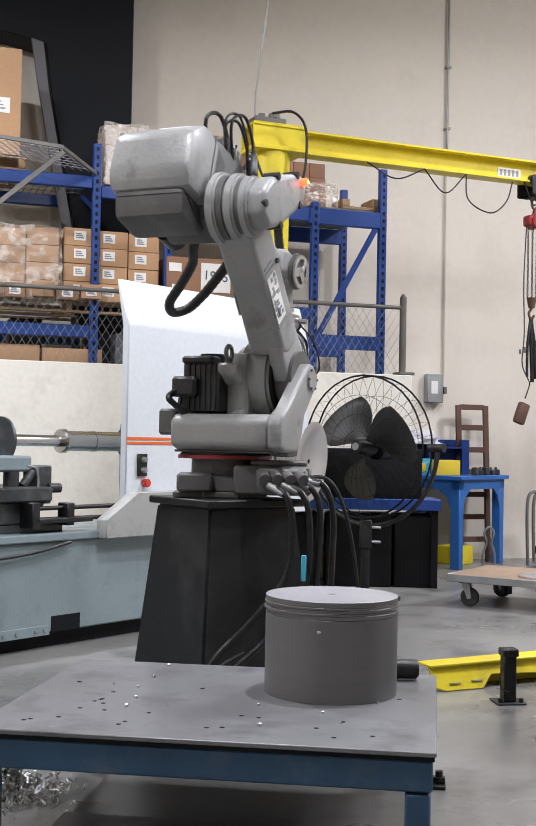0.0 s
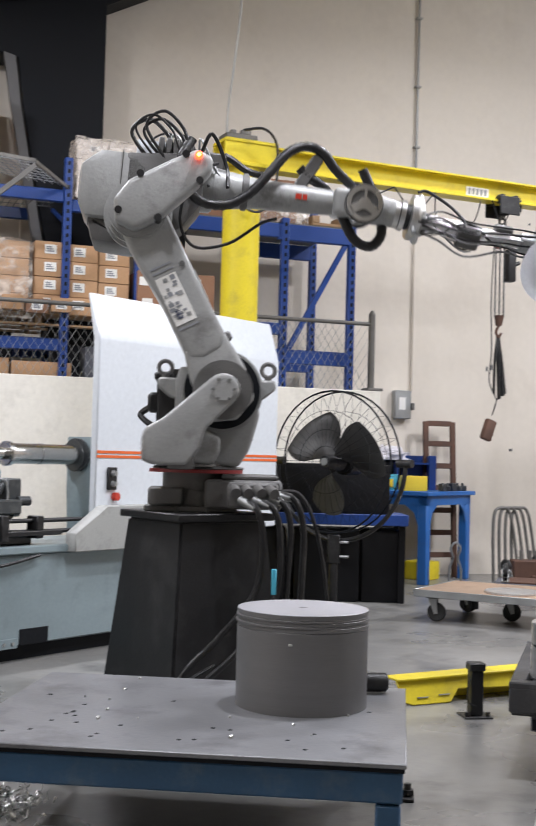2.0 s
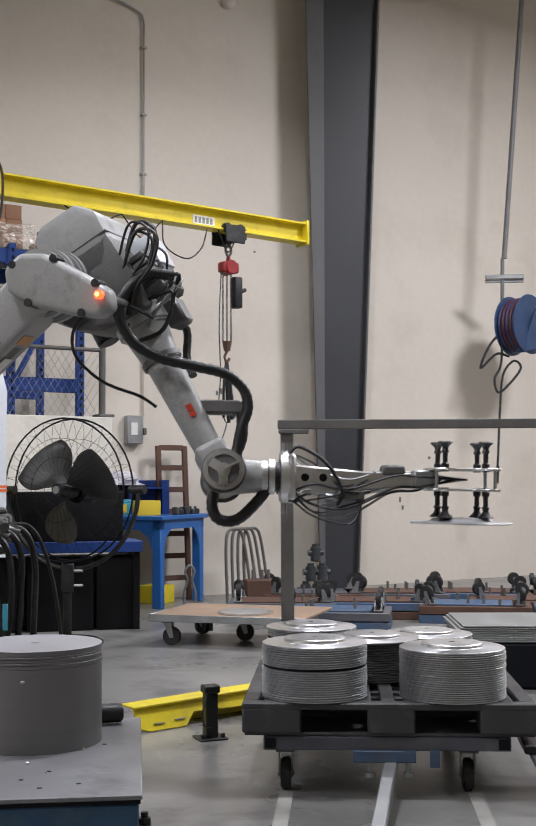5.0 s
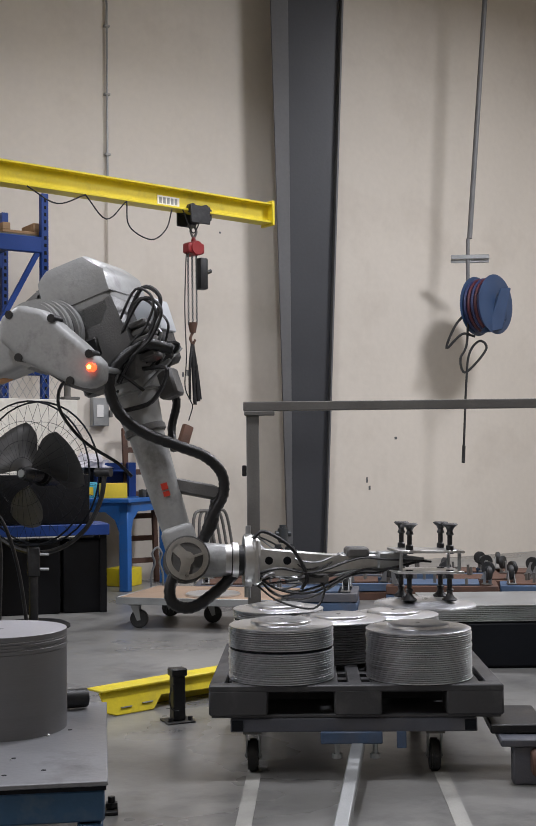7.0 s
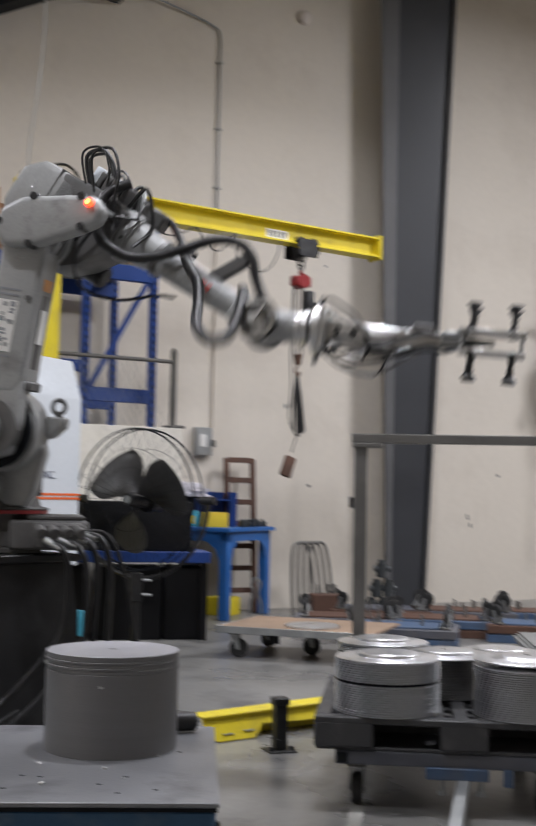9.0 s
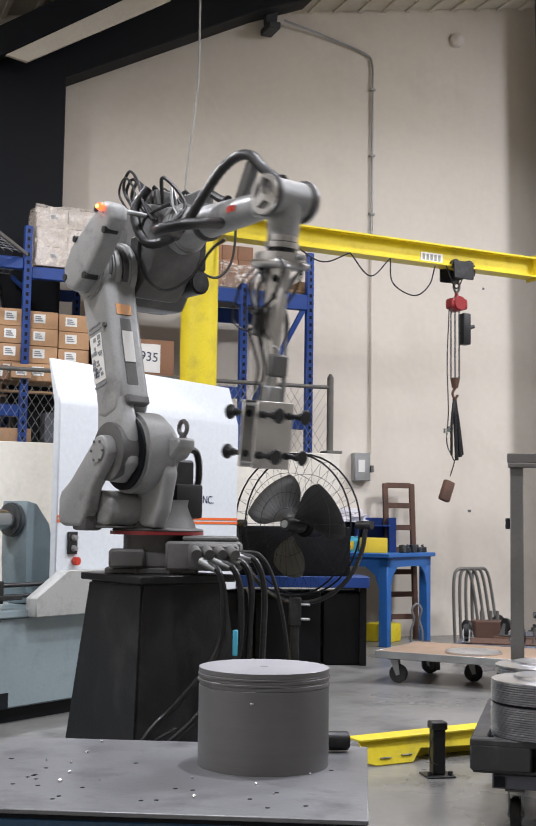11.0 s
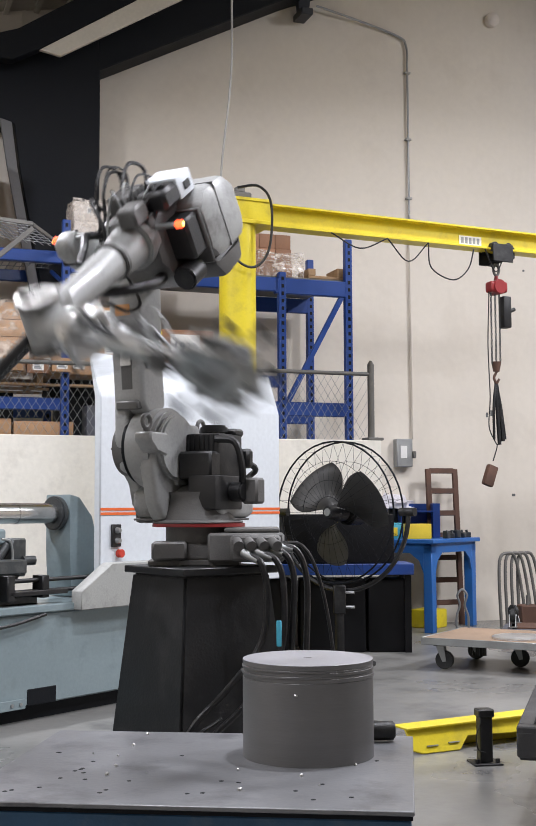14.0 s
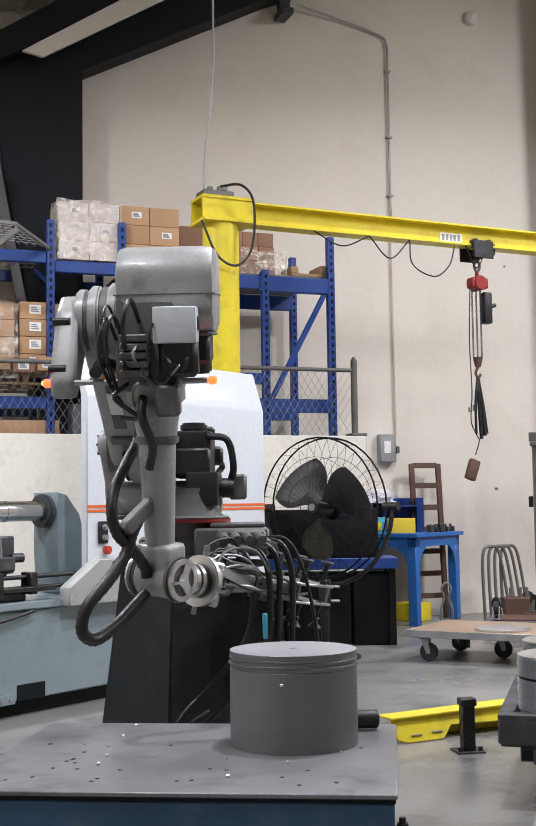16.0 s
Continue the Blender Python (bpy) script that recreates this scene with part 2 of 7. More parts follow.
def curve_points(pts, steps=6, closed=False):
    pts = [Vector(p) for p in pts]
    out, k = [], len(pts)
    for i in range(k if closed else k - 1):
        a = pts[(i - 1) % k] if closed or i > 0 else pts[0] * 2 - pts[1]
        b, c = pts[i], pts[(i + 1) % k]
        d = pts[(i + 2) % k] if closed or i + 2 < k else pts[-1] * 2 - pts[-2]
        for s in range(steps):
            u = s / steps
            out.append(0.5 * (2 * b + (c - a) * u + (2 * a - 5 * b + 4 * c - d) * u * u + (3 * b - a - 3 * c + d) * u ** 3))
    if not closed:
        out.append(pts[-1])
    return out


def tube(bm, pts, r, n=8, steps=6, closed=False, ribs=0.0):
    """A hose, cable or bent rod along a smooth line through pts; ribs: the depth of its rings."""
    path = curve_points(pts, steps, closed) if steps > 1 else [Vector(p) for p in pts]
    if ribs:
        fine = []
        for i in range(len(path) - 1):
            k = max(1, int((path[i + 1] - path[i]).length / (r * 0.55)))
            fine += [path[i].lerp(path[i + 1], j / k) for j in range(k)]
        path = fine + [path[-1]]
    rings, side = [], None
    k = len(path)
    for i, p in enumerate(path):
        a = path[(i - 1) % k] if closed or i else path[0]
        b = path[(i + 1) % k] if closed or i < k - 1 else path[-1]
        d = (b - a).normalized()
        if side is None:
            side = d.orthogonal().normalized()
        side = (side - d * side.dot(d)).normalized()
        up = d.cross(side)
        rr = r * (1 - ribs * (i % 2))
        rings.append([bm.verts.new(p + (side * math.cos(2 * math.pi * j / n) + up * math.sin(2 * math.pi * j / n)) * rr) for j in range(n)])
    for i in range(k if closed else k - 1):
        a, b = rings[i], rings[(i + 1) % k]
        for j in range(n):
            bm.faces.new((a[j], a[(j + 1) % n], b[(j + 1) % n], b[j]))
    if not closed:
        bm.faces.new(rings[0][::-1])
        bm.faces.new(rings[-1])
    return bm


def lathe(bm, prof, n=48, m=None):
    """A solid turned about z from (radius, height) pairs."""
    t = bmesh.new()
    rings = []
    for r, z in prof:
        rings.append([t.verts.new((r * math.cos(2 * math.pi * j / n), r * math.sin(2 * math.pi * j / n), z)) for j in range(n)] if r > 1e-6 else [t.verts.new((0, 0, z))])
    for a, b in zip(rings, rings[1:]):
        if len(a) == 1 and len(b) == 1:
            continue
        for j in range(n):
            k = (j + 1) % n
            if len(a) == 1:
                t.faces.new((a[0], b[k], b[j]))
            elif len(b) == 1:
                t.faces.new((a[j], a[k], b[0]))
            else:
                t.faces.new((a[j], a[k], b[k], b[j]))
    bmesh.ops.recalc_face_normals(t, faces=t.faces[:])
    return merge(bm, t, m)


def part(name, bm, mat, parent=None, label="", at=None, sharp=38):
    me = bpy.data.meshes.new(name)
    bm.to_mesh(me)
    bm.free()
    for p in me.polygons:
        p.use_smooth = True
    me.set_sharp_from_angle(angle=radians(sharp))
    for x in mat if isinstance(mat, (list, tuple)) else [mat]:
        me.materials.append(M[x] if isinstance(x, str) else x)
    ob = new(name, me)
    if parent:
        ob.parent = parent
    if at is not None:
        ob.matrix_basis = at
    if label:
        tagged(ob, label)
    return ob


def thing(name, label, category, m=None, group="", kind=""):
    ob = new(name)
    ob.empty_display_size = 0.1
    if m is not None:
        ob.matrix_basis = m
    return tagged(ob, label, category, group, kind)


def solid(name, bm, mat, label, category, m=None, group="", kind=""):
    ob = part(name, bm, mat, None, "", m)
    return tagged(ob, label, category, group, kind)


def writing(text, size, mat, parent, m, name="writing"):
    """Flat letters in the built-in font, facing along the pose's z."""
    cu = bpy.data.curves.new(name, "FONT")
    cu.body, cu.size, cu.align_x, cu.align_y, cu.extrude = text, size, "CENTER", "CENTER", 0.001
    ob = new(name, cu)
    dg = bpy.context.evaluated_depsgraph_get()
    me = bpy.data.meshes.new_from_object(ob.evaluated_get(dg))
    bpy.data.objects.remove(ob)
    me.materials.clear()
    me.materials.append(M[mat])
    ob = new(name, me)
    ob.parent, ob.matrix_basis = parent, m
    return ob


# ---- structure ----
WALL = pose(0, 12.9, 0, 0, 0, 18.3)      # along the painted wall; y points out of the building
HALF = pose(0, 11.2, 0, 0, 0, 18.3)      # along the low white wall
RACK = pose(0, 11.55, 0, 0, 0, 18.3)


def structure(name, bm, mat, label, m=None):
    return solid(name, bm, mat, label, name.split("_")[0], m, kind="structure")


def room():
    structure("floor", box(bm_new(), -16, 18, -9, 22, -0.2, 0), "floor", "worn grey concrete floor with dark stains")
    structure("wall_north", box(bm_new(), -9, 13, 0, 0.25, 0, 9.5), "wall", "cream painted concrete wall with scuffs", WALL)
    structure("wall_east", box(bm_new(), 13, 13.25, -21, 0.25, 0, 9.8), "wall", "cream painted concrete wall", WALL)
    structure("wall_west", box(bm_new(), -9.25, -9, -21, 0.25, 0, 9.5), "wall", "cream painted concrete wall", WALL)
    structure("wall_south", box(bm_new(), -9, 13, -21.25, -21, 0, 9.5), "wall", "cream painted concrete wall", WALL)
    bm = bm_new()
    prism(bm, [(-9.2, 5.25), (13.2, 9.5), (13.2, 9.62), (-9.2, 5.37)], -21, 0.2)
    for i in range(70):
        x = -9 + i * 0.32
        z = 5.25 + (x + 9.2) * 0.1897
        box(bm, x, x + 0.05, -21, 0, z - 0.03, z + 0.012)
    structure("ceiling", bm, "roof", "pale ribbed metal roof liner", WALL)
    structure("wall_low", box(bm_new(), -9, 1.47, 0, 0.16, 0, 1.97, 0.006), "halfwall", "low white painted wall with black scuffs below a fence", HALF)
    # panel joints of the far wall
    bm = bm_new()
    for x in (-4.6, -3.9, -3.2, -2.75, -2.4):
        box(bm, x, x + 0.03, -0.015, 0, 0, 9)
    structure("trim", bm, "wall", "upright seams on the cream wall", WALL)
    bm = bm_new()
    bar(bm, (1.36, 5.0, 0.001), (0.95, 3.75, 0.001), 0.06, 0.004)
    bar(bm, (2.2, 5.0, 0.001), (1.8, 3.75, 0.001), 0.06, 0.004)
    structure("floor_tape", bm, "strip", "worn pale tape lines on the floor")


def frame_steel():
    ob = thing("black_frame_column", "tapered black steel building column with haunched rafter", "column", WALL @ pose(-0.14, 0, 0), kind="structure")
    bm = bm_new()
    prism(bm, [(-1.8, 0), (-1.52, 0), (-1.52, 5.85), (-1.56, 6.65), (-2.0, 6.35), (-2.4, 6.05), (-5.0, 5.75), (-5.0, 5.3), (-2.75, 5.24), (-2.39, 5.17), (-2.33, 4.71), (-2.17, 3.87), (-2.09, 3.46), (-1.92, 2.5)], -0.45, -0.05, 0.01)
    part("column", bm, "steel_black", ob)
    bm = bm_new()
    prism(bm, [(-1.54, 5.82), (0.62, 6.93), (2.2, 7.6), (2.2, 8.1), (-1.54, 7.3)], -0.45, -0.05, 0.01)
    part("rafter", bm, "steel_black", ob)
    # flange of the black column, painted paler for the light on it
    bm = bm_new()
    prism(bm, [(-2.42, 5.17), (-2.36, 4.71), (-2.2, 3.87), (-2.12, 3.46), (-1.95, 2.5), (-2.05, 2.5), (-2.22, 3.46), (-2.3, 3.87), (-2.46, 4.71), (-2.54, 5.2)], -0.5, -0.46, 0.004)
    part("flange", bm, "column_edge", ob, "flange edge of the black column, coloured paler as if lit")
    bm = bm_new()
    prism(bm, [(-2.19, 5.85), (-1.98, 5.81), (-0.72, 6.58), (-0.5, 6.72), (-0.95, 6.67), (-1.17, 6.52)], -0.75, -0.7, 0.004)
    part("purlin", bm, "roof", ob, "pale bottom flange of a purlin")
    bm = prism(bm_new(), [(-2.9, 5.72), (-2.45, 5.72), (-2.2, 5.855), (-1.18, 6.525), (-0.96, 6.68), (-1.45, 6.66), (-1.82, 6.43), (-2.4, 6.04), (-2.9, 5.86)], -0.75, -0.6, 0.004)
    part("purlin_web", bm, "steel_black", ob)
    bm = bm_new()
    box(bm, 0.78, 0.92, -0.3, -0.02, 6.82, 6.9, 0.01)
    prism(bm, [(0.8, 6.83), (0.9, 6.83), (0.95, 7.3), (0.75, 7.3)], -0.2, -0.1)
    part("bracket", bm, "column", ob)
    # the far tapered column
    ob = thing("tapered_column", "dark grey tapered steel column against the cream wall", "column", pose(4.4, 13.85, 0, 0, 0, 0), kind="structure")
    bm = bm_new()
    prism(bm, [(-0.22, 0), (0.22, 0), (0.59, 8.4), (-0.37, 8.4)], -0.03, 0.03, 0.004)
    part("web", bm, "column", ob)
    # both flanges get the paler tone in place of light on them
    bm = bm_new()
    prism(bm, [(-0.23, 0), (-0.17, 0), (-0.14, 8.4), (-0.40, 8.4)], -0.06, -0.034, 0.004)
    part("flange", bm, "column_edge", ob, "column flange coloured paler than the web as if lit")
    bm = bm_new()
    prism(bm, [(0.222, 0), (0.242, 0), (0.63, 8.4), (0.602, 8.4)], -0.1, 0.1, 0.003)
    part("flange", bm, "column_edge", ob, "column flange coloured paler than the web as if lit")
    bm = bm_new()
    box(bm, -0.36, 0.36, -0.2, 0.2, 0, 0.025, 0.005)
    part("base_plate", bm, "column", ob)
    # conduit on the wall with its box
    ob = thing("wall_conduit", "thin grey steel conduit running down the cream wall", "conduit", WALL)
    bm = bm_new()
    tube(bm, [(0.9, -0.1, 7.02), (1.4, -0.05, 6.95), (1.95, -0.03, 6.83), (2.06, -0.03, 6.72), (2.07, -0.03, 6.4), (2.07, -0.03, 5.2), (2.07, -0.03, 4.4)], 0.013, 8, 8)
    part("pipe", bm, "galv", ob)
    part("pipe", rod(bm_new(), (2.07, -0.03, 4.4), (2.08, -0.03, 2.09), 0.013, n=8), "wall", ob, "conduit painted over in cream")
    for z in (6.4, 5.6, 4.9):
        part("strap", box(bm_new(), 2.035, 2.105, -0.05, 0, z - 0.012, z + 0.012, 0.003), "strip", ob)
    bm = bm_new()
    box(bm, 1.84, 2.04, -0.1, 0, 1.77, 2.09, 0.008)
    sw = part("switch_box", bm, "galv", ob, "grey steel switch box on the wall")
    part("switch_label", box(bm_new(), 1.885, 1.965, -0.106, -0.1, 1.87, 2.01), "label", sw)
    part("switch_handle", box(bm_new(), 2.035, 2.075, -0.12, -0.04, 1.87, 1.95, 0.006), "grey_post", sw)
    ob = solid("wall_dome", lathe(bm_new(), [(0, 0.09), (0.05, 0.08), (0.085, 0.045), (0.09, 0), (0.09, -0.03), (0, -0.03)], 20, pose(3.22, -0.02, 7.2, 90)), "card_white", "small white dome fitting on the cream wall", "sensor", WALL)


def chain_link_fence():
    ob = thing("chain_link_fence", "galvanised chain-link fence panel on top of the low white wall", "fence", HALF)
    bm = bm_new()
    p = 0.075
    z0, z1 = 1.98, 2.62
    x = -3.3
    while x < 1.4:
        for s in (1, -1):
            a, b = (x, z0), (x + s * (z1 - z0) * 0.62, z1)
            if b[0] > 1.38:
                f = (1.38 - a[0]) / (b[0] - a[0])
                b = (1.38, a[1] + f * (b[1] - a[1]))
            tube(bm, [(a[0], 0.08 + 0.004 * s, a[1]), (b[0], 0.08 + 0.004 * s, b[1])], 0.0022, 3, 1)
        x += p
    part("mesh", bm, "galv", ob, "diamond wire mesh")
    part("rail", rod(bm_new(), (-3.4, 0.08, 2.635), (1.4, 0.08, 2.635), 0.02, n=12), "grey_post", ob)
    bm = rod(bm_new(), (1.4, 0.08, 1.97), (1.4, 0.08, 2.73), 0.034, n=14)
    rod(bm, (1.4, 0.08, 2.73), (1.4, 0.08, 2.77), 0.036, 0.012, 14)
    part("post", bm, "grey_post", ob)
    part("post_foot", box(bm_new(), 1.33, 1.5, 0.0, 0.16, 1.972, 2.0, 0.005), "grey_post", ob)


# ---- storage rack ----
def upright(bm, x, y, z0, z1, w=0.075):
    box(bm, x - w / 2, x + w / 2, y - 0.035, y + 0.035, z0, z1, 0.006)
    return bm


def punched(bm, x, y, z0, z1):
    z = z0
    while z < z1:
        box(bm, x - 0.012, x + 0.012, y - 0.04, y - 0.034, z, z + 0.035)
        z += 0.075
    return bm


def racks():
    ob = thing("pallet_rack", "blue steel pallet rack with beams and wire decks", "rack", RACK)
    for x, y, top in ((-1.72, 0, 4.02), (-1.03, 0, 4.04), (-1.72, 1.0, 4.0), (-1.03, 1.0, 4.0), (-4.4, 0, 4.0)):
        u = part("upright", upright(bm_new(), x, y, 0, top), "rack_blue", ob)
        tagged(part("slot_strip", punched(bm_new(), x, y, 2.0, top - 0.05), "steel_black", u), kind="stuff")
    for y in (0.0, 1.0):
        for x0, x1, z in ((-4.36, -1.76, 3.6), (-4.36, -1.76, 2.22), (-0.99, 0.40, 2.5), (-1.68, -1.07, 3.52)):
            part("beam", box(bm_new(), x0, x1, y - 0.03, y + 0.03, z, z + 0.115, 0.008), "rack_blue", ob)
    bm = bm_new()
    for i in range(40):
        rod(bm, (-4.3 + i * 0.065, 0.03, 3.72), (-4.3 + i * 0.065, 1.0, 3.72), 0.004, n=4)
    for y in (0.2, 0.4, 0.6, 0.8):
        rod(bm, (-4.3, y, 3.715), (-1.75, y, 3.715), 0.004, n=4)
    part("wire_deck", bm, "galv", ob, "galvanised wire deck")
    out = RACK.inverted()
    edge = ((-1.80, 10.2, 3.79), (-2.9, 9.95, 3.9))
    part("shelf_arm", bar(bm_new(), (-1.80, 10.2, 3.78), (-1.63, 11.0, 3.74), 0.02, 0.035, 0.003), "grey_post", ob, "grey angle arm", out)
    part("shelf_arm", bar(bm_new(), edge[0], edge[1], 0.02, 0.035, 0.004), "grey_post", ob, "grey angle arm", out)
    part("shelf_brace", bar(bm_new(), (-1.80, 10.2, 3.75), (-2.5, 10.05, 3.12), 0.02, 0.045, 0.004), "grey_post", ob, "grey diagonal brace", out)
    bm = bm_new()
    for i in range(18):
        a = Vector(edge[0]).lerp(Vector(edge[1]), i / 17)
        tube(bm, [a, a + Vector((0.17 - 0.005 * i, 0.8, -0.04))], 0.003, 4, 1)
    for i in range(1, 8):
        a = Vector((0.17 * i / 8, 0.8 * i / 8, -0.005 * i))
        tube(bm, [Vector(edge[0]) + a, Vector(edge[1]) + a], 0.003, 4, 1)
    tagged(part("shelf_mesh", bm, "galv", ob, "galvanised wire shelf", out), kind="stuff")
    for z in (3.0, 2.6, 3.4):
        part("strut", bar(bm_new(), (-1.72, 0, z), (-1.72, 1.0, z + 0.35), 0.03, 0.03), "rack_blue", ob)
    # end frame at the other end of the store
    ob = thing("rack_end_frame", "dark blue pallet rack end frame with diagonal brace", "rack", RACK)
    for x, y in ((0.44, 0), (1.16, 0), (0.44, 1.05), (1.16, 1.05)):
        u = part("upright", upright(bm_new(), x, y, 0, 4.04 if x > 1 else 3.66), "rack_blue", ob)
        tagged(part("slot_strip", punched(bm_new(), x, y, 2.0, 3.6), "steel_black", u), kind="stuff")
    for y in (0, 1.05):
        part("beam", box(bm_new(), 0.36, 1.2, y - 0.03, y + 0.03, 3.44, 3.6, 0.008), "rack_blue", ob)
        part("beam", box(bm_new(), 0.36, 1.2, y - 0.03, y + 0.03, 2.22, 2.36, 0.008), "rack_blue", ob)
    part("brace", bar(bm_new(), (0.5, 0.0, 2.36), (1.1, 0.0, 3.46), 0.035, 0.05), "rack_blue", ob)
    part("deck", box(bm_new(), -0.95, 1.12, 0.03, 1.02, 3.60, 3.625), "grey_post", ob, "grey deck boards")
    part("beam", box(bm_new(), -0.95, 0.40, -0.03, 0.03, 3.46, 3.6, 0.008), "rack_blue", ob)
    for i in range(5):
        z = 3.67 + i * 0.07
        part("upright_slot", box(bm_new(), 1.15, 1.17, -0.04, -0.034, z, z + 0.035), "steel_black", ob)


def carton(m, w, d, h, mat, label, group="", tape=True, paper=None, bev=0.008):
    ob = solid("carton", box(bm_new(), -w / 2, w / 2, -d / 2, d / 2, 0, h, bev, seg=2), mat, label, "carton", m, group)
    if tape:
        part("flap_seam", box(bm_new(), -w / 2 + 0.004, w / 2 - 0.004, -0.003, 0.003, h - 0.001, h + 0.001), "card_dark", ob)
    if paper:
        px, pz, pw, ph = paper
        part("paper_label", box(bm_new(), px - pw / 2, px + pw / 2, -d / 2 - 0.004, -d / 2 - 0.001, pz - ph / 2, pz + ph / 2), "label", ob, "white printed paper label")
        for k in range(3):
            part("print_bar", box(bm_new(), px - pw * 0.36, px + pw * (0.1 + 0.1 * k), -d / 2 - 0.006, -d / 2 - 0.004, pz + ph * (0.22 - 0.22 * k) - 0.006, pz + ph * (0.22 - 0.22 * k) + 0.006), "grey_ink", ob)
    return ob


def wood_pallet(m, w, d, label):
    ob = thing("wooden_pallet", label, "pallet", m)
    n = 7
    for i in range(n):
        y = -d / 2 + (i + 0.5) * d / n
        part("deck_board", box(bm_new(), -w / 2, w / 2, y - d / n * 0.4, y + d / n * 0.4, 0.105, 0.125, 0.003), "wood", ob)
    for x in (-w / 2 + 0.05, 0, w / 2 - 0.05):
        part("stringer", box(bm_new(), x - 0.03, x + 0.03, -d / 2, d / 2, 0.02, 0.105, 0.003), "wood", ob)
    for i in range(3):
        y = -d / 2 + 0.06 + i * (d - 0.12) / 2
        part("deck_board", box(bm_new(), -w / 2, w / 2, y - 0.05, y + 0.05, 0, 0.02, 0.003), "wood", ob)
    return ob


def film_wrap(m, w, d, h, label):
    """Crumpled stretch film round a load."""
    bm = bm_new()
    box(bm, -w / 2, w / 2, -d / 2, d / 2, 0, h)
    bmesh.ops.subdivide_edges(bm, edges=bm.edges[:], cuts=14, use_grid_fill=True)
    rng = random.Random(7)
    for v in bm.verts:
        k = noise.noise(v.co * 9) * 0.035
        v.co.y += k
        v.co.z += noise.noise(v.co * 5 + Vector((3, 1, 2))) * 0.03 if v.co.z > 0.05 else 0
        v.co.x += noise.noise(v.co * 7 + Vector((9, 4, 1))) * 0.02
    return solid("wrapped_load", bm, "film", label, "wrapped load", m)


def film_material():
    m = bpy.data.materials.new("stretch_film")
    m.use_nodes = True
    n, l = m.node_tree.nodes, m.node_tree.links
    b = n["Principled BSDF"]
    b.inputs["Base Color"].default_value = (0.75, 0.68, 0.6, 1)
    b.inputs["Roughness"].default_value = 0.18
    tr, mx, nz, rr = n.new("ShaderNodeBsdfTransparent"), n.new("ShaderNodeMixShader"), n.new("ShaderNodeTexNoise"), n.new("ShaderNodeMapRange")
    nz.inputs["Scale"].default_value, nz.inputs["Detail"].default_value = 9, 6
    rr.inputs["From Min"].default_value, rr.inputs["From Max"].default_value = 0.42, 0.68
    rr.inputs["To Min"].default_value, rr.inputs["To Max"].default_value = 0.12, 0.75
    l.new(nz.outputs["Fac"], rr.inputs["Value"])
    l.new(rr.outputs["Result"], mx.inputs[0])
    l.new(tr.outputs[0], mx.inputs[1])
    l.new(b.outputs[0], mx.inputs[2])
    l.new(mx.outputs[0], n["Material Output"].inputs["Surface"])
    return m


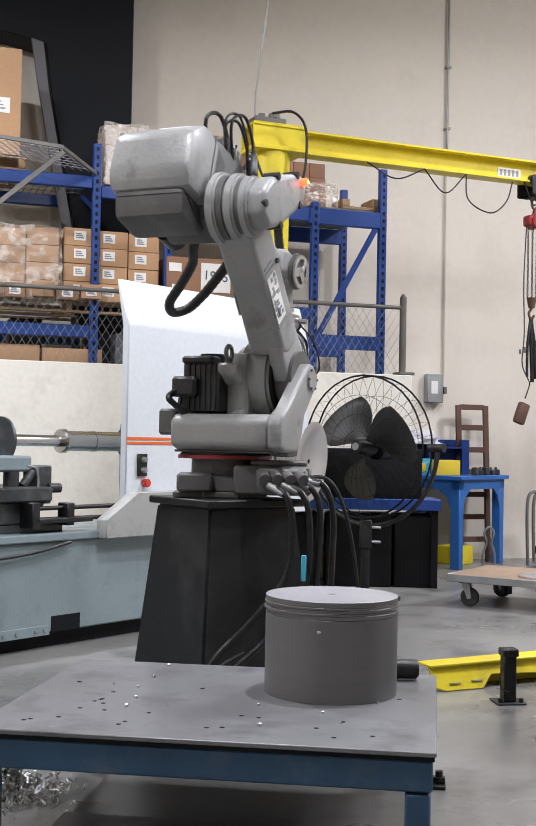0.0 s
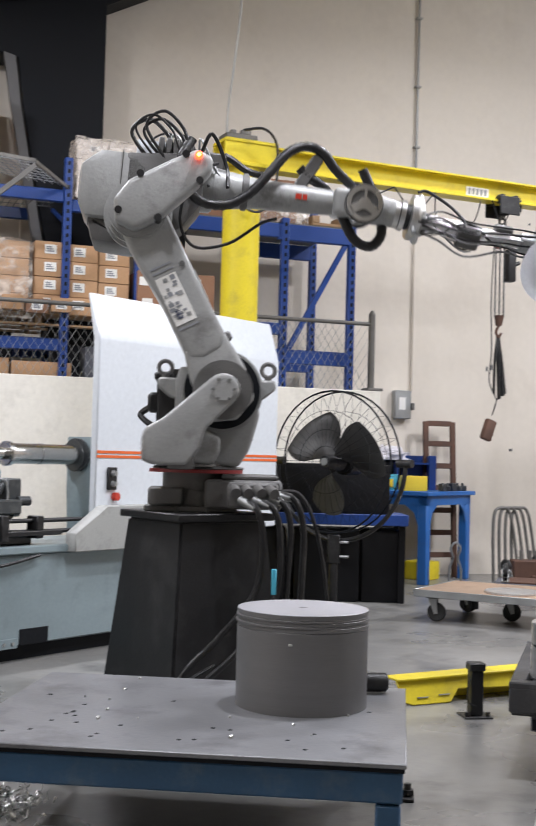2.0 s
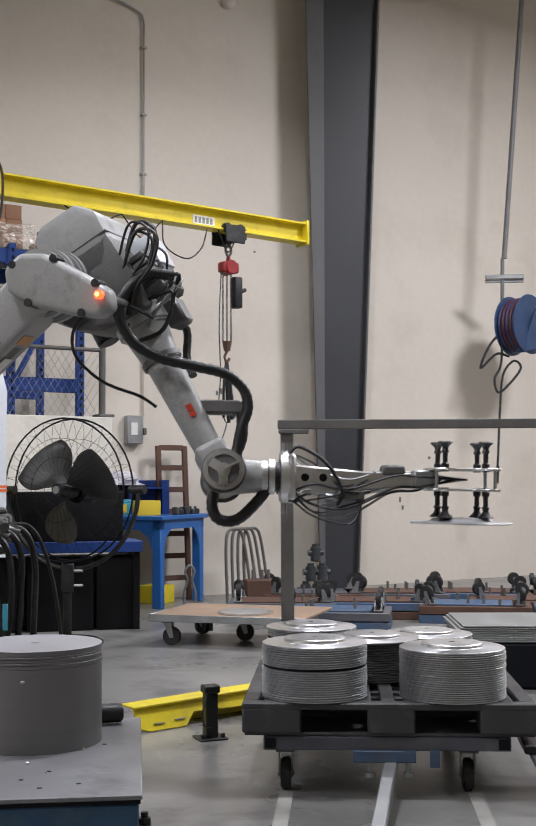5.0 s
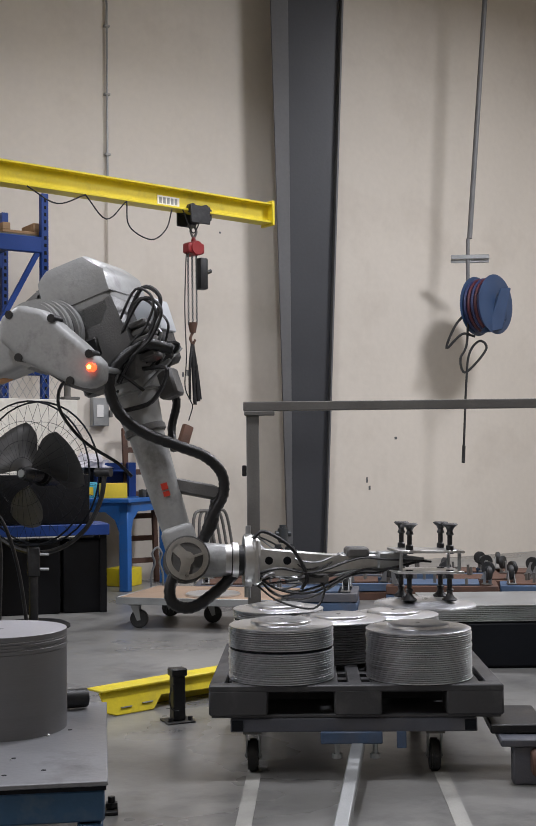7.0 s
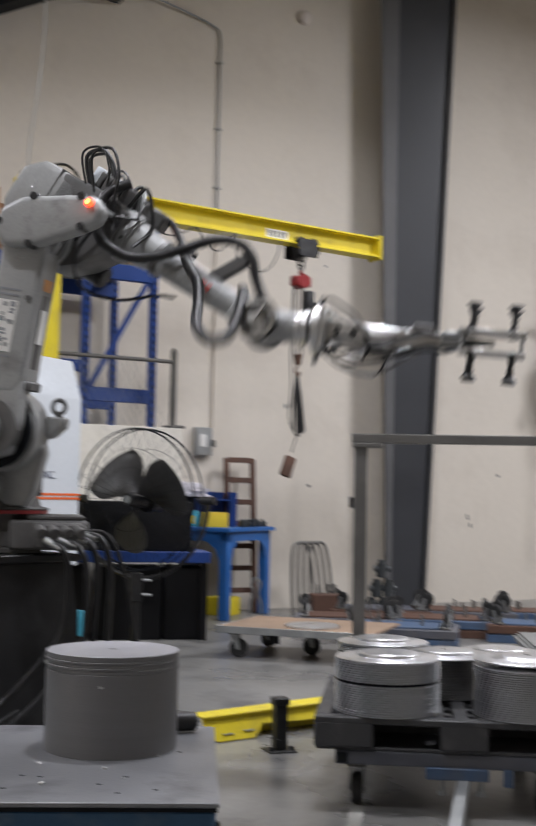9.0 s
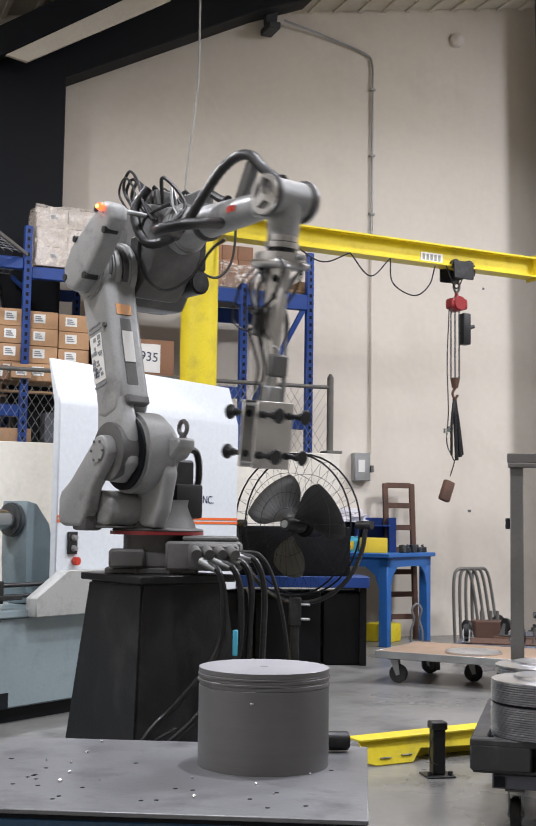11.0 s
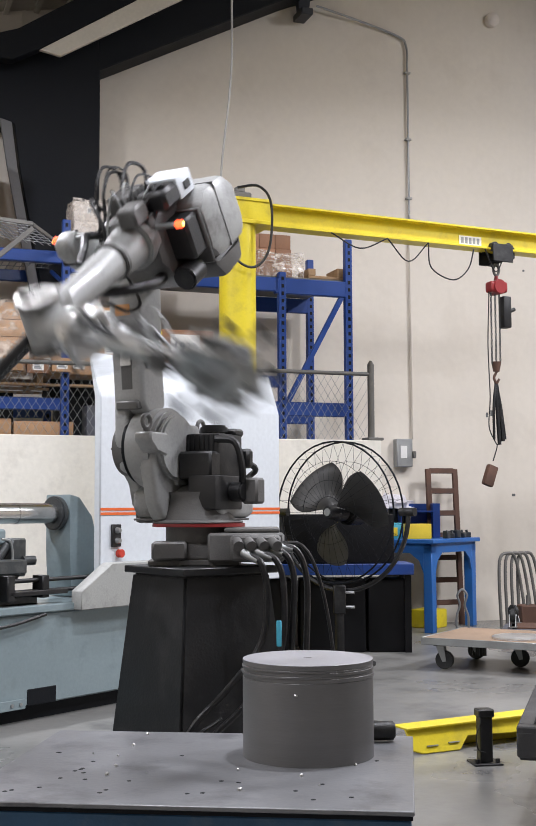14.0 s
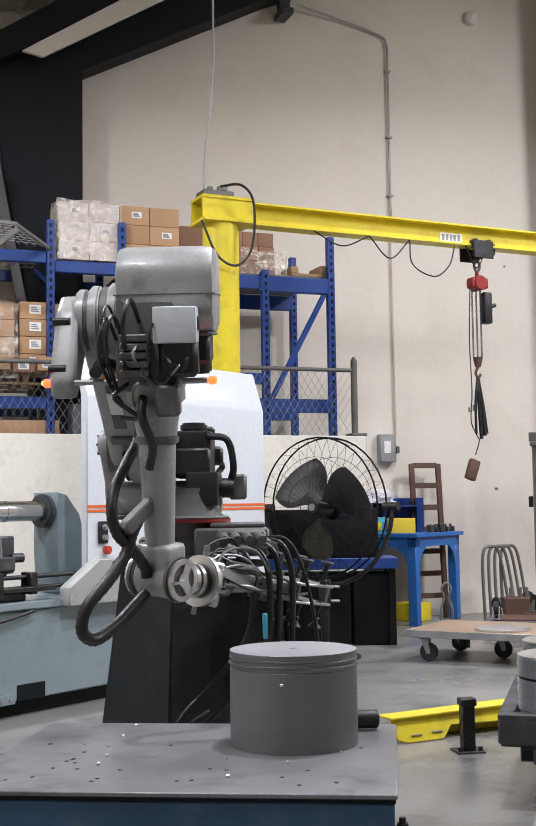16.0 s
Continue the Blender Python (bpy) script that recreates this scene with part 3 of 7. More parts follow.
def stored_goods():
    R = RACK
    M["film"] = film_material()
    # lower level: a pallet of small labelled cartons
    wood_pallet(R @ pose(-1.95, 0.45, 2.45), 1.75, 0.9, "worn wooden pallet under stacked cartons on the blue rack")
    for c in range(3):
        for r in range(4):
            w = 0.29
            x = -1.86 + c * 0.30
            carton(R @ pose(x, 0.15 + 0.005 * (r % 2), 2.575 + r * 0.165 - 0.01 * c, 0, 0, 0), w, 0.3, 0.16, "card", "small brown carton with a white label, stacked on a pallet", "cartons on the lower rack level", paper=(-0.03 if c else 0.0, 0.09, 0.11, 0.085), bev=0.005)
    for c in range(3):
        for r in range(4):
            carton(R @ pose(-2.20 - c * 0.3, 0.15 + 0.01 * (c % 2), 2.575 + r * 0.16 - 0.02 * c), 0.29, 0.3, 0.155, "card", "small brown carton under stretch film", "wrapped cartons on the lower rack level", bev=0.005)
    film_wrap(R @ pose(-2.52, 0.14, 2.5), 1.0, 0.36, 0.72, "crumpled clear stretch film round brown cartons on a pallet")
    for i, (x, w) in enumerate(((-2.66, 0.18), (-2.45, 0.18), (-2.2, 0.19), (-1.98, 0.2), (-1.76, 0.18))):
        carton(R @ pose(x, -0.02, 2.575 - 0.02 * (i % 2)), w, 0.12, 0.13, "card_dark" if i % 2 else "card", "small dented brown carton at the front of the pallet", "cartons at the pallet front", paper=(0, 0.06, 0.1, 0.07) if i != 2 else None, bev=0.004)
    # carton with the hand-written number
    c = carton(R @ pose(-0.67, 0.14, 2.62), 0.76, 0.4, 0.40, "card_dark", "brown carton with a white sheet marked 1935", paper=None)
    part("number_sheet", box(bm_new(), -0.05, 0.24, -0.206, -0.201, 0.08, 0.355), "label", c, "white sheet with handwritten number")
    writing("1935", 0.125, "ink", c, pose(0.095, -0.209, 0.23, 90, 4, 0))
    for x, z, w in ((-0.3, 0.3, 0.12), (-0.28, 0.1, 0.1)):
        part("paper_label", box(bm_new(), x - w / 2, x + w / 2, -0.205, -0.201, z - 0.04, z + 0.04), "label", c)
    part("dot_sticker", rod(bm_new(), (-0.16, -0.2, 0.36), (-0.16, -0.206, 0.36), 0.028, n=16), "yellow", c)
    wood_pallet(R @ pose(-0.55, 0.45, 2.495), 0.95, 0.9, "wooden pallet below a brown carton on the rack")
    # under the lower level
    for i, (x, w, h, mt) in enumerate(((-2.55, 0.7, 0.16, "card"), (-1.9, 0.55, 0.14, "card"), (-1.35, 0.3, 0.3, "dolly_grey"), (-2.3, 0.3, 0.42, "steel_black"), (-1.55, 0.35, 0.4, "steel_black"))):
        carton(R @ pose(x, 0.2 + 0.25 * (i > 2), 1.98), w, 0.3, h, mt, "low carton behind the chain-link fence" if mt == "card" else "dark storage box behind the chain-link fence", tape=False)
    carton(R @ pose(-1.35, 0.6, 2.3), 0.9, 0.5, 0.25, "steel_black", "dark storage box on the rack", tape=False)
    # upper level
    wood_pallet(R @ pose(-2.85, 0.5, 3.73), 1.0, 0.9, "grey-brown wooden pallet on the wire deck")
    carton(R @ pose(-2.92, 0.4, 3.86), 1.0, 0.7, 0.98, "card", "tall brown carton with white label on the upper rack level", paper=(0.3, 0.45, 0.2, 0.14))
    k = 0
    for cx in range(4):
        for r in range(3):
            carton(R @ pose(-1.49 + cx * 0.30, 0.2 + 0.01 * (k % 3), 3.66 + r * 0.19), 0.295, 0.36, 0.185, "card_white" if cx < 2 else "card", "pale shrink-wrapped carton in a stack" if cx < 2 else "brown carton in a stack beside pale ones", "cartons on the upper level", paper=(0.02, 0.1, 0.1, 0.06) if (cx + r) % 2 == 0 else None, bev=0.006)
            k += 1
    film_wrap(R @ pose(-1.34, 0.19, 3.66), 0.62, 0.4, 0.58, "clear stretch film round pale cartons")
    carton(R @ pose(-0.15, 0.5, 3.63), 0.5, 0.4, 0.5, "card_dark", "brown carton behind the crane mast on the rack")
    for cx in range(3):
        for r in range(3):
            carton(R @ pose(0.17 + cx * 0.17, 0.25 + 0.02 * r, 3.63 + r * 0.15), 0.165, 0.3, 0.145, "card_dark", "dark brown small carton, film-wrapped on the rack", "dark cartons on the end rack", bev=0.005)
    film_wrap(R @ pose(0.45, 0.12, 3.62), 0.5, 0.16, 0.26, "crumpled clear film at the foot of dark cartons")
    bm = box(bm_new(), -0.2, 0.2, -0.15, 0.15, 0, 0.03, 0.004)
    box(bm, -0.2, -0.12, -0.15, 0.15, 0.03, 0.1, 0.004)
    box(bm, 0.12, 0.2, -0.15, 0.15, 0.03, 0.12, 0.004)
    solid("wood_offcut", bm, "wood", "short rough wooden blocks on the rack deck", "wood block", R @ pose(0.95, 0.2, 3.63))


def jib_crane():
    a = Vector((-0.02, 10.47, 0))
    th = math.degrees(math.atan2(0.43, 1))
    ob = thing("jib_crane", "yellow floor-mounted jib crane with I-beam boom", "crane", pose(a.x, a.y, 0, 0, 0, th))
    bm = rod(bm_new(), (0, 0, 0.02), (0, 0, 3.83), 0.165, n=36)
    part("mast", bm, "yellow", ob)
    part("base_plate", box(bm_new(), -0.35, 0.35, -0.35, 0.35, 0, 0.03, 0.005), "yellow", ob)
    bm = box(bm_new(), -0.23, 0.28, -0.18, 0.18, 3.83, 3.865, 0.004)
    box(bm, -0.23, 0.28, -0.15, 0.15, 4.04, 4.07, 0.004)
    for y in (-0.14, 0.12):
        box(bm, -0.23, 0.28, y, y + 0.02, 3.865, 4.04)
    part("head", bm, "yellow", ob)
    bm = box(bm_new(), 0.28, 3.77, -0.085, 0.085, 4.035, 4.055, 0.003)
    box(bm, 0.28, 3.77, -0.085, 0.085, 3.845, 3.866, 0.003)
    box(bm, 0.28, 3.77, -0.008, 0.008, 3.866, 4.035)
    part("boom", bm, "yellow", ob)
    part("end_stop", box(bm_new(), 3.75, 3.78, -0.1, 0.1, 3.82, 4.08, 0.004), "yellow", ob)
    part("rating_plate", box(bm_new(), 2.36, 2.62, -0.0145, -0.0085, 3.88, 3.97), "label", ob, "pale rating plate")
    for k in range(5):
        part("plate_bar", box(bm_new(), 2.38 + k * 0.046, 2.41 + k * 0.046, -0.0175, -0.0145, 3.895, 3.955), "grey_ink", ob)
    bm = bm_new()
    for x0, x1, s in ((0.9, 1.5, 0.12), (1.5, 1.95, 0.2), (1.95, 2.6, 0.3), (2.6, 2.85, 0.22)):
        if s == 0.3:
            tube(bm, [(x0, -0.1, 3.84), (x0 + 0.03, -0.1, 3.6), ((x0 + x1) / 2 - 0.05, -0.1, 3.5), (x0 + 0.45, -0.1, 3.62), (x0 + 0.52, -0.1, 3.82)], 0.007, 6)
        else:
            tube(bm, [(x0, -0.1, 3.84), ((x0 + x1) / 2, -0.1, 3.84 - s), (x1, -0.1, 3.84)], 0.007, 6)
    part("festoon_cable", bm, "black", ob)
    bm = tube(bm_new(), [(-0.1, -0.24, 4.12), (0.1, -0.25, 4.15), (0.22, -0.25, 4.0), (0.2, -0.25, 3.6), (0.05, -0.25, 3.42), (-0.14, -0.25, 3.5), (-0.28, -0.24, 3.8)], 0.012, 6)
    part("mast_cable", bm, "black", ob)
    bm = box(bm_new(), -0.2, 0.1, -0.1, 0.1, 4.068, 4.13, 0.01)
    rod(bm, (0.0, -0.05, 4.13), (0.0, -0.05, 4.17), 0.05, n=14)
    rod(bm, (-0.12, -0.05, 4.13), (-0.12, -0.05, 4.16), 0.03, n=14)
    part("cable_gland", bm, "grey_post", ob)
    bm = tube(bm_new(), [(-0.16, 0, 4.12), (-0.15, 0, 4.4), (-0.07, 0, 5.1), (-0.05, 0, 5.6), (-0.06, 0, 6.9)], 0.010, 6)
    part("supply_cable", bm, "strip", ob, "pale drop cable from the roof")

    h = thing("chain_hoist", "red and black chain hoist hanging from the yellow boom", "hoist", pose(a.x, a.y, 0, 0, 0, th) @ pose(2.8, 0, 0))
    bm = bm_new()
    for y in (-0.12, 0.12):
        box(bm, -0.12, 0.12, y - 0.01, y + 0.01, 3.72, 3.9, 0.008)
        for x in (-0.08, 0.08):
            rod(bm, (x, y * 0.9, 3.875), (x, y * 0.45, 3.875), 0.045, n=18)
    rod(bm, (0, -0.13, 3.74), (0, 0.13, 3.74), 0.02, n=10)
    box(bm, 0.1, 0.2, -0.05, 0.05, 3.78, 3.9, 0.01)
    part("trolley", bm, "black", h)
    bm = tube(bm_new(), [(0.0, 0, 3.72), (0.035, 0, 3.66), (0, 0, 3.6), (-0.035, 0, 3.66)], 0.014, 6, closed=True)
    part("hook", bm, "grey_post", h)
    bm = box(bm_new(), -0.1, 0.1, -0.06, 0.06, 3.43, 3.54, 0.03, seg=3)
    rod(bm, (0, -0.07, 3.485), (0, 0.07, 3.485), 0.075, n=22, bev=0.01)
    rod(bm, (0, 0, 3.53), (0, 0, 3.6), 0.03, 0.018, 12)
    part("hoist_body", bm, "red", h, "red hoist body")
    bm = box(bm_new(), 0.05, 0.145, -0.05, 0.05, 3.08, 3.4, 0.02, seg=2)
    rod(bm, (0.14, 0, 3.25), (0.21, 0, 3.28), 0.02, n=10)
    part("chain_bag", bm, "black", h)
    for x in (-0.07, -0.02, 0.03):
        bm = bm_new()
        z, i = 3.42, 0
        while z > 2.72:
            tube(bm, [(x + (0.009 if i % 2 else 0), 0.009 * (1 - i % 2), z), (x, 0, z - 0.021), (x - (0.009 if i % 2 else 0), -0.009 * (1 - i % 2), z), (x, 0, z + 0.021)], 0.0042, 4, 2, True)
            z -= 0.031
            i += 1
        part("chain", bm, "machine_dark", h)
    bm = rod(bm_new(), (-0.02, 0, 2.74), (-0.02, 0, 2.64), 0.05, 0.03, 14)
    tube(bm, [(-0.02, 0, 2.64), (-0.05, 0, 2.58), (-0.02, 0, 2.53), (0.01, 0, 2.57)], 0.014, 6)
    part("hook_block", bm, "rust", h)
    bm = bm_new()
    for dx, r in ((-0.05, 0.014), (0.0, 0.02), (0.035, 0.02), (0.055, 0.014)):
        tube(bm, [(-0.02, 0.01, 2.55), (dx - 0.02, dx * 0.3, 2.3), (dx * 1.4, dx * 0.2, 1.92 + abs(dx))], r, 6)
    part("sling", bm, "black", h, "black looped lifting sling")
    bm = tube(bm_new(), [(-0.09, 0, 3.45), (-0.1, 0.02, 2.9), (-0.1, 0, 2.4), (-0.12, 0, 2.1), (-0.05, 0, 1.95), (-0.03, 0, 1.9), (-0.08, 0, 1.76)], 0.006, 5)
    part("pendant_cable", bm, "black", h)
    bm = box(bm_new(), -0.055, 0.055, -0.035, 0.035, -0.11, 0.1, 0.02, pose(-0.12, 0, 1.62, 0, 20, 0), 2)
    part("pendant", bm, "rust", h, "dull red push-button pendant")


def pedestal_fan():
    ob = thing("pedestal_fan", "large black industrial pedestal fan with wire cage", "fan", pose(0.83, 10.0, 0, 0, 0, 0))
    face = pose(0, 0, 1.27, 90, 0, -40)
    R = 0.595
    bm = bm_new()
    for rr, z in ((R, 0.07), (R, -0.07), (R * 0.72, 0.125), (R * 0.45, 0.145), (0.13, 0.15), (R * 0.72, -0.125)):
        tube(bm, [(rr * math.cos(a * math.pi / 18), rr * math.sin(a * math.pi / 18), z) for a in range(36)], 0.008 if rr == R else 0.0022, 6 if rr == R else 4, 1, True)
    for i in range(36):
        a = i * math.pi / 18
        c, s = math.cos(a), math.sin(a)
        tube(bm, [(R * c, R * s, -0.07), (R * c, R * s, 0.07), (R * 0.72 * c, R * 0.72 * s, 0.125), (R * 0.45 * c, R * 0.45 * s, 0.145), (0.13 * c, 0.13 * s, 0.15)], 0.0017, 4, 1)
        tube(bm, [(R * c, R * s, -0.07), (R * 0.72 * c, R * 0.72 * s, -0.125), (0.16 * c, 0.16 * s, -0.14)], 0.0015, 4, 1)
    tagged(part("cage", bm, "steel_black", ob, "black wire guard", face), kind="stuff")
    for i in range(3):
        bm = bm_new()
        a0 = math.radians(120 * i + 18)
        rows = []
        for r in np.linspace(0.07, 0.45, 9):
            row = []
            half = 0.30 + 0.44 * math.sin(math.pi * min(1, (r - 0.04) / 0.47)) ** 0.7
            for k in range(9):
                a = a0 + (k / 8 - 0.5) * 2 * half
                row.append(bm.verts.new((r * math.cos(a), r * math.sin(a), (k / 8 - 0.5) * 0.2)))
            rows.append(row)
        for u in range(8):
            for k in range(8):
                bm.faces.new((rows[u][k], rows[u][k + 1], rows[u + 1][k + 1], rows[u + 1][k]))
        bmesh.ops.solidify(bm, geom=bm.faces[:], thickness=0.004)
        part("blade", bm, "fan_blade", ob, "dark curved fan blade", face)
    bm = rod(bm_new(), (0, 0, -0.06), (0, 0, 0.16), 0.075, 0.05, 20)
    rod(bm, (0, 0, -0.32), (0, 0, -0.1), 0.11, n=24, bev=0.02)
    part("motor", bm, "black", ob, "", face)
    bm = bm_new()
    pts = []
    for k in range(0, 13):
        a = math.radians(180 + k * 15)
        pts.append((0.66 * math.cos(a), 0.66 * math.sin(a), -0.05))
    tube(bm, pts, 0.02, 8, 3)
    for s in (-1, 1):
        rod(bm, (0.58 * s, 0, -0.05), (0.72 * s, 0, -0.05), 0.035, n=14)
    part("yoke", bm, "black", ob, "", face)
    part("hub_cap", rod(bm_new(), (0, 0, 0.155), (0, 0, 0.17), 0.032, n=18), "galv", ob, "bright hub cap", face)
    bm = rod(bm_new(), (0, 0, 0.05), (0, 0, 0.66), 0.038, n=14)
    box(bm, -0.05, 0.05, -0.05, 0.05, 0.42, 0.66, 0.008)
    part("post", bm, "black", ob)
    for z in (0.6, 0.48):
        part("knob", rod(bm_new(), (0.04, -0.03, z), (0.12, -0.06, z), 0.012, n=8), "galv", ob)
    part("base", lathe(bm_new(), [(0, 0.05), (0.25, 0.045), (0.3, 0.02), (0.3, 0), (0, 0)], 32), "black", ob)


def work_bench():
    ob = thing("work_bench", "bright blue welded steel workbench with gusseted legs", "workbench", pose(2.0, 12.42, 0, 0, 0, 54))
    # x runs along the short end, y along the length
    part("top", box(bm_new(), -0.04, 1.12, -0.04, 1.55, 0.93, 0.975, 0.006), "blue", ob)
    part("apron", box(bm_new(), 0.0, 1.08, 0.0, 0.03, 0.83, 0.93), "blue", ob)
    part("apron", box(bm_new(), 0.0, 0.03, 0.0, 1.5, 0.83, 0.93), "blue", ob)
    for x, y in ((0.0, 0.0), (0.98, 0.0), (0.0, 1.4), (0.98, 1.4)):
        leg = part("leg", box(bm_new(), x, x + 0.1, y, y + 0.1, 0, 0.93, 0.006), "blue", ob)
    for x, s in ((0.1, 1), (0.98, -1)):
        part("gusset", prism(bm_new(), [(x, 0.83), (x + 0.16 * s, 0.83), (x + 0.05 * s, 0.75), (x, 0.62)], 0.005, 0.03), "blue", ob)
    for y, s in ((0.1, 1), (1.4, -1)):
        part("gusset", prism(bm_new(), [(0, 0.83), (0.16 * s, 0.83), (0.05 * s, 0.75), (0, 0.62)], -0.03, -0.005, 0, pose(0, y, 0, 0, 0, 90)), "blue", ob)
    top = pose(2.0, 12.42, 0.975, 0, 0, 54)
    # parts bin, cartons and scrap on the bench
    b = thing("parts_bin", "dark blue open-fronted parts bin on the workbench", "bin", top @ pose(0.77, 0.55, 0, 0, 0, -54))
    part("back", box(bm_new(), -0.22, 0.22, 0.13, 0.15, 0, 0.38, 0.003), "rack_blue", b)
    part("side", box(bm_new(), 0.14, 0.22, -0.15, 0.13, 0, 0.38, 0.003), "rack_blue", b)
    part("side", box(bm_new(), -0.22, -0.2, -0.15, 0.13, 0, 0.30, 0.003), "rack_blue", b)
    part("shelf", box(bm_new(), -0.2, 0.14, -0.15, 0.13, 0.28, 0.3, 0.003), "rack_blue", b)
    c = carton(top @ pose(0.22, 0.28, 0, 0, 0, -50), 0.27, 0.2, 0.16, "yellow_card", "yellow open carton on the workbench", tape=False)
    c = carton(top @ pose(0.2, 0.6, 0, 0, 0, -46), 0.22, 0.16, 0.17, "cyan", "light blue and yellow carton on the workbench", tape=False)
    part("print_panel", box(bm_new(), -0.08, 0.06, -0.086, -0.081, 0.03, 0.12), "yellow_card", c)
    bm = bm_new()
    bmesh.ops.create_icosphere(bm, subdivisions=4, radius=1)
    for v in bm.verts:
        k = 1 + 0.35 * noise.noise(v.co * 2.4) + 0.16 * noise.noise(v.co * 6)
        v.co = Vector((v.co.x * 0.3 * k, v.co.y * 0.22 * k, max(-0.02, v.co.z) * 0.2 * k))
    solid("plastic_bag", bm, "clear", "crumpled translucent plastic bag on the workbench", "bag", top @ pose(0.74, 0.94, 0.33, 0, 0, -54))
    carton(top @ pose(0.74, 1.0, 0, 0, 0, -54), 0.5, 0.3, 0.33, "steel_black", "dark box under a plastic bag", tape=False)
    for i in range(5):
        rng = random.Random(i)
        bm = box(bm_new(), -0.04, 0.04, -0.03, 0.03, 0, 0.05 + 0.04 * rng.random(), 0.008)
        rod(bm, (0, 0, 0.05), (0.01, 0, 0.085), 0.015, n=8)
        solid("clamp_block", bm, "machine_dark", "small dark steel clamp block on the bench edge", "clamp", top @ pose(0.48 + i * 0.13, 0.06, 0, 0, 0, 30 * i), "clamp blocks on the bench")
    # below the bench
    for x, y, w, d, h, mt, lb in ((0.45, 0.9, 0.6, 0.5, 0.62, "dark", "black bin below the workbench"), (0.6, 0.35, 0.3, 0.3, 0.2, "yellow", "small yellow can below the workbench"), (-0.35, 1.5, 0.9, 0.7, 0.7, "dark", "black scrap bin beside the workbench")):
        carton(pose(2.0, 12.42, 0, 0, 0, 54) @ pose(x, y, 0), w, d, h, mt, lb, tape=False, bev=0.02)
    # low blue stand behind the fan
    ob = thing("blue_stand", "dark blue low stand with black bins behind the fan", "stand", pose(0.72, 11.0, 0))
    part("shelf", box(bm_new(), -0.95, 0.85, -0.25, 0.3, 0.70, 0.80, 0.005), "rack_blue", ob)
    for x in (-0.9, 0.8):
        part("leg", box(bm_new(), x - 0.03, x + 0.03, -0.2, -0.14, 0, 0.7), "dark", ob)
        part("leg", box(bm_new(), x - 0.03, x + 0.03, 0.2, 0.26, 0, 0.7), "dark", ob)
    for x in (-0.55, 0.12, 0.62):
        carton(pose(0.72 + x, 11.05, 0), 0.6 if x < 0.5 else 0.36, 0.45, 0.66, "dark", "black plastic bin on the floor below the blue stand", "black bins", tape=False, bev=0.03)
    carton(pose(0.70, 11.0, 0.8), 1.4, 0.4, 0.45, "dark", "long black crate on the blue stand behind the fan", tape=False, bev=0.02)
    # leaning ladder frame and bent tubes against the wall
    ob = thing("ladder_frame", "brown steel ladder-like frame leaning on the wall", "ladder", pose(2.33, 13.36, 0, -4, 0, 18))
    for x in (-0.17, 0.17):
        part("stile", box(bm_new(), x - 0.03, x + 0.03, -0.02, 0.02, 0, 1.75, 0.004), "rust", ob)
    for z in (0.25, 0.5, 0.75, 1.0, 1.25, 1.5, 1.73):
        part("rung", box(bm_new(), -0.15, 0.15, -0.015, 0.015, z - 0.03, z + 0.03, 0.003), "rust", ob)
    for i in range(4):
        bm = bm_new()
        tube(bm, [(-0.16, 0, 0.0), (-0.14, 0, 0.5), (-0.1, 0, 0.75), (0.0, 0, 0.8), (0.1, 0, 0.76), (0.15, 0, 0.5), (0.19, 0, 0)], 0.018, 8, 5)
        solid("bent_tube_frame", bm, "grey_post", "bent grey steel tube frame leaning on the wall", "tube frame", pose(3.02 + i * 0.08, 13.2 + 0.05 * i, 0, -6, 0, 25), "tube frames by the wall")
    bm = tube(bm_new(), [(-0.06, 0, 0.0), (-0.06, 0, 0.18), (-0.025, 0, 0.3), (-0.05, 0, 0.4), (0, 0, 0.46), (0.05, 0, 0.4), (0.025, 0, 0.3), (0.06, 0, 0.18), (0.06, 0, 0)], 0.012, 8, 5)
    solid("wire_hanger_stand", bm, "galv", "bent bright rod stand on the floor by the bench", "rod stand", pose(2.3, 12.35, 0.0))


def caster(parent, m, r=0.065, swivel=True):
    c = part("caster", box(bm_new(), -0.05, 0.05, -0.04, 0.04, 2 * r + 0.035, 2 * r + 0.045, 0.002), "grey_post", parent, "", m)
    bm = bm_new()
    for y in (-0.028, 0.028):
        prism(bm, [(-0.035, 2 * r + 0.036), (0.035, 2 * r + 0.036), (0.05, r - 0.01), (0.02, r - 0.015)], y - 0.003, y + 0.003)
    rod(bm, (0.032, -0.036, r), (0.032, 0.036, r), 0.01, n=8)
    part("fork", bm, "galv", c)
    part("wheel", rod(bm_new(), (0.032, -0.022, r), (0.032, 0.022, r), r, n=22, bev=0.008), "rubber", c)
    return c


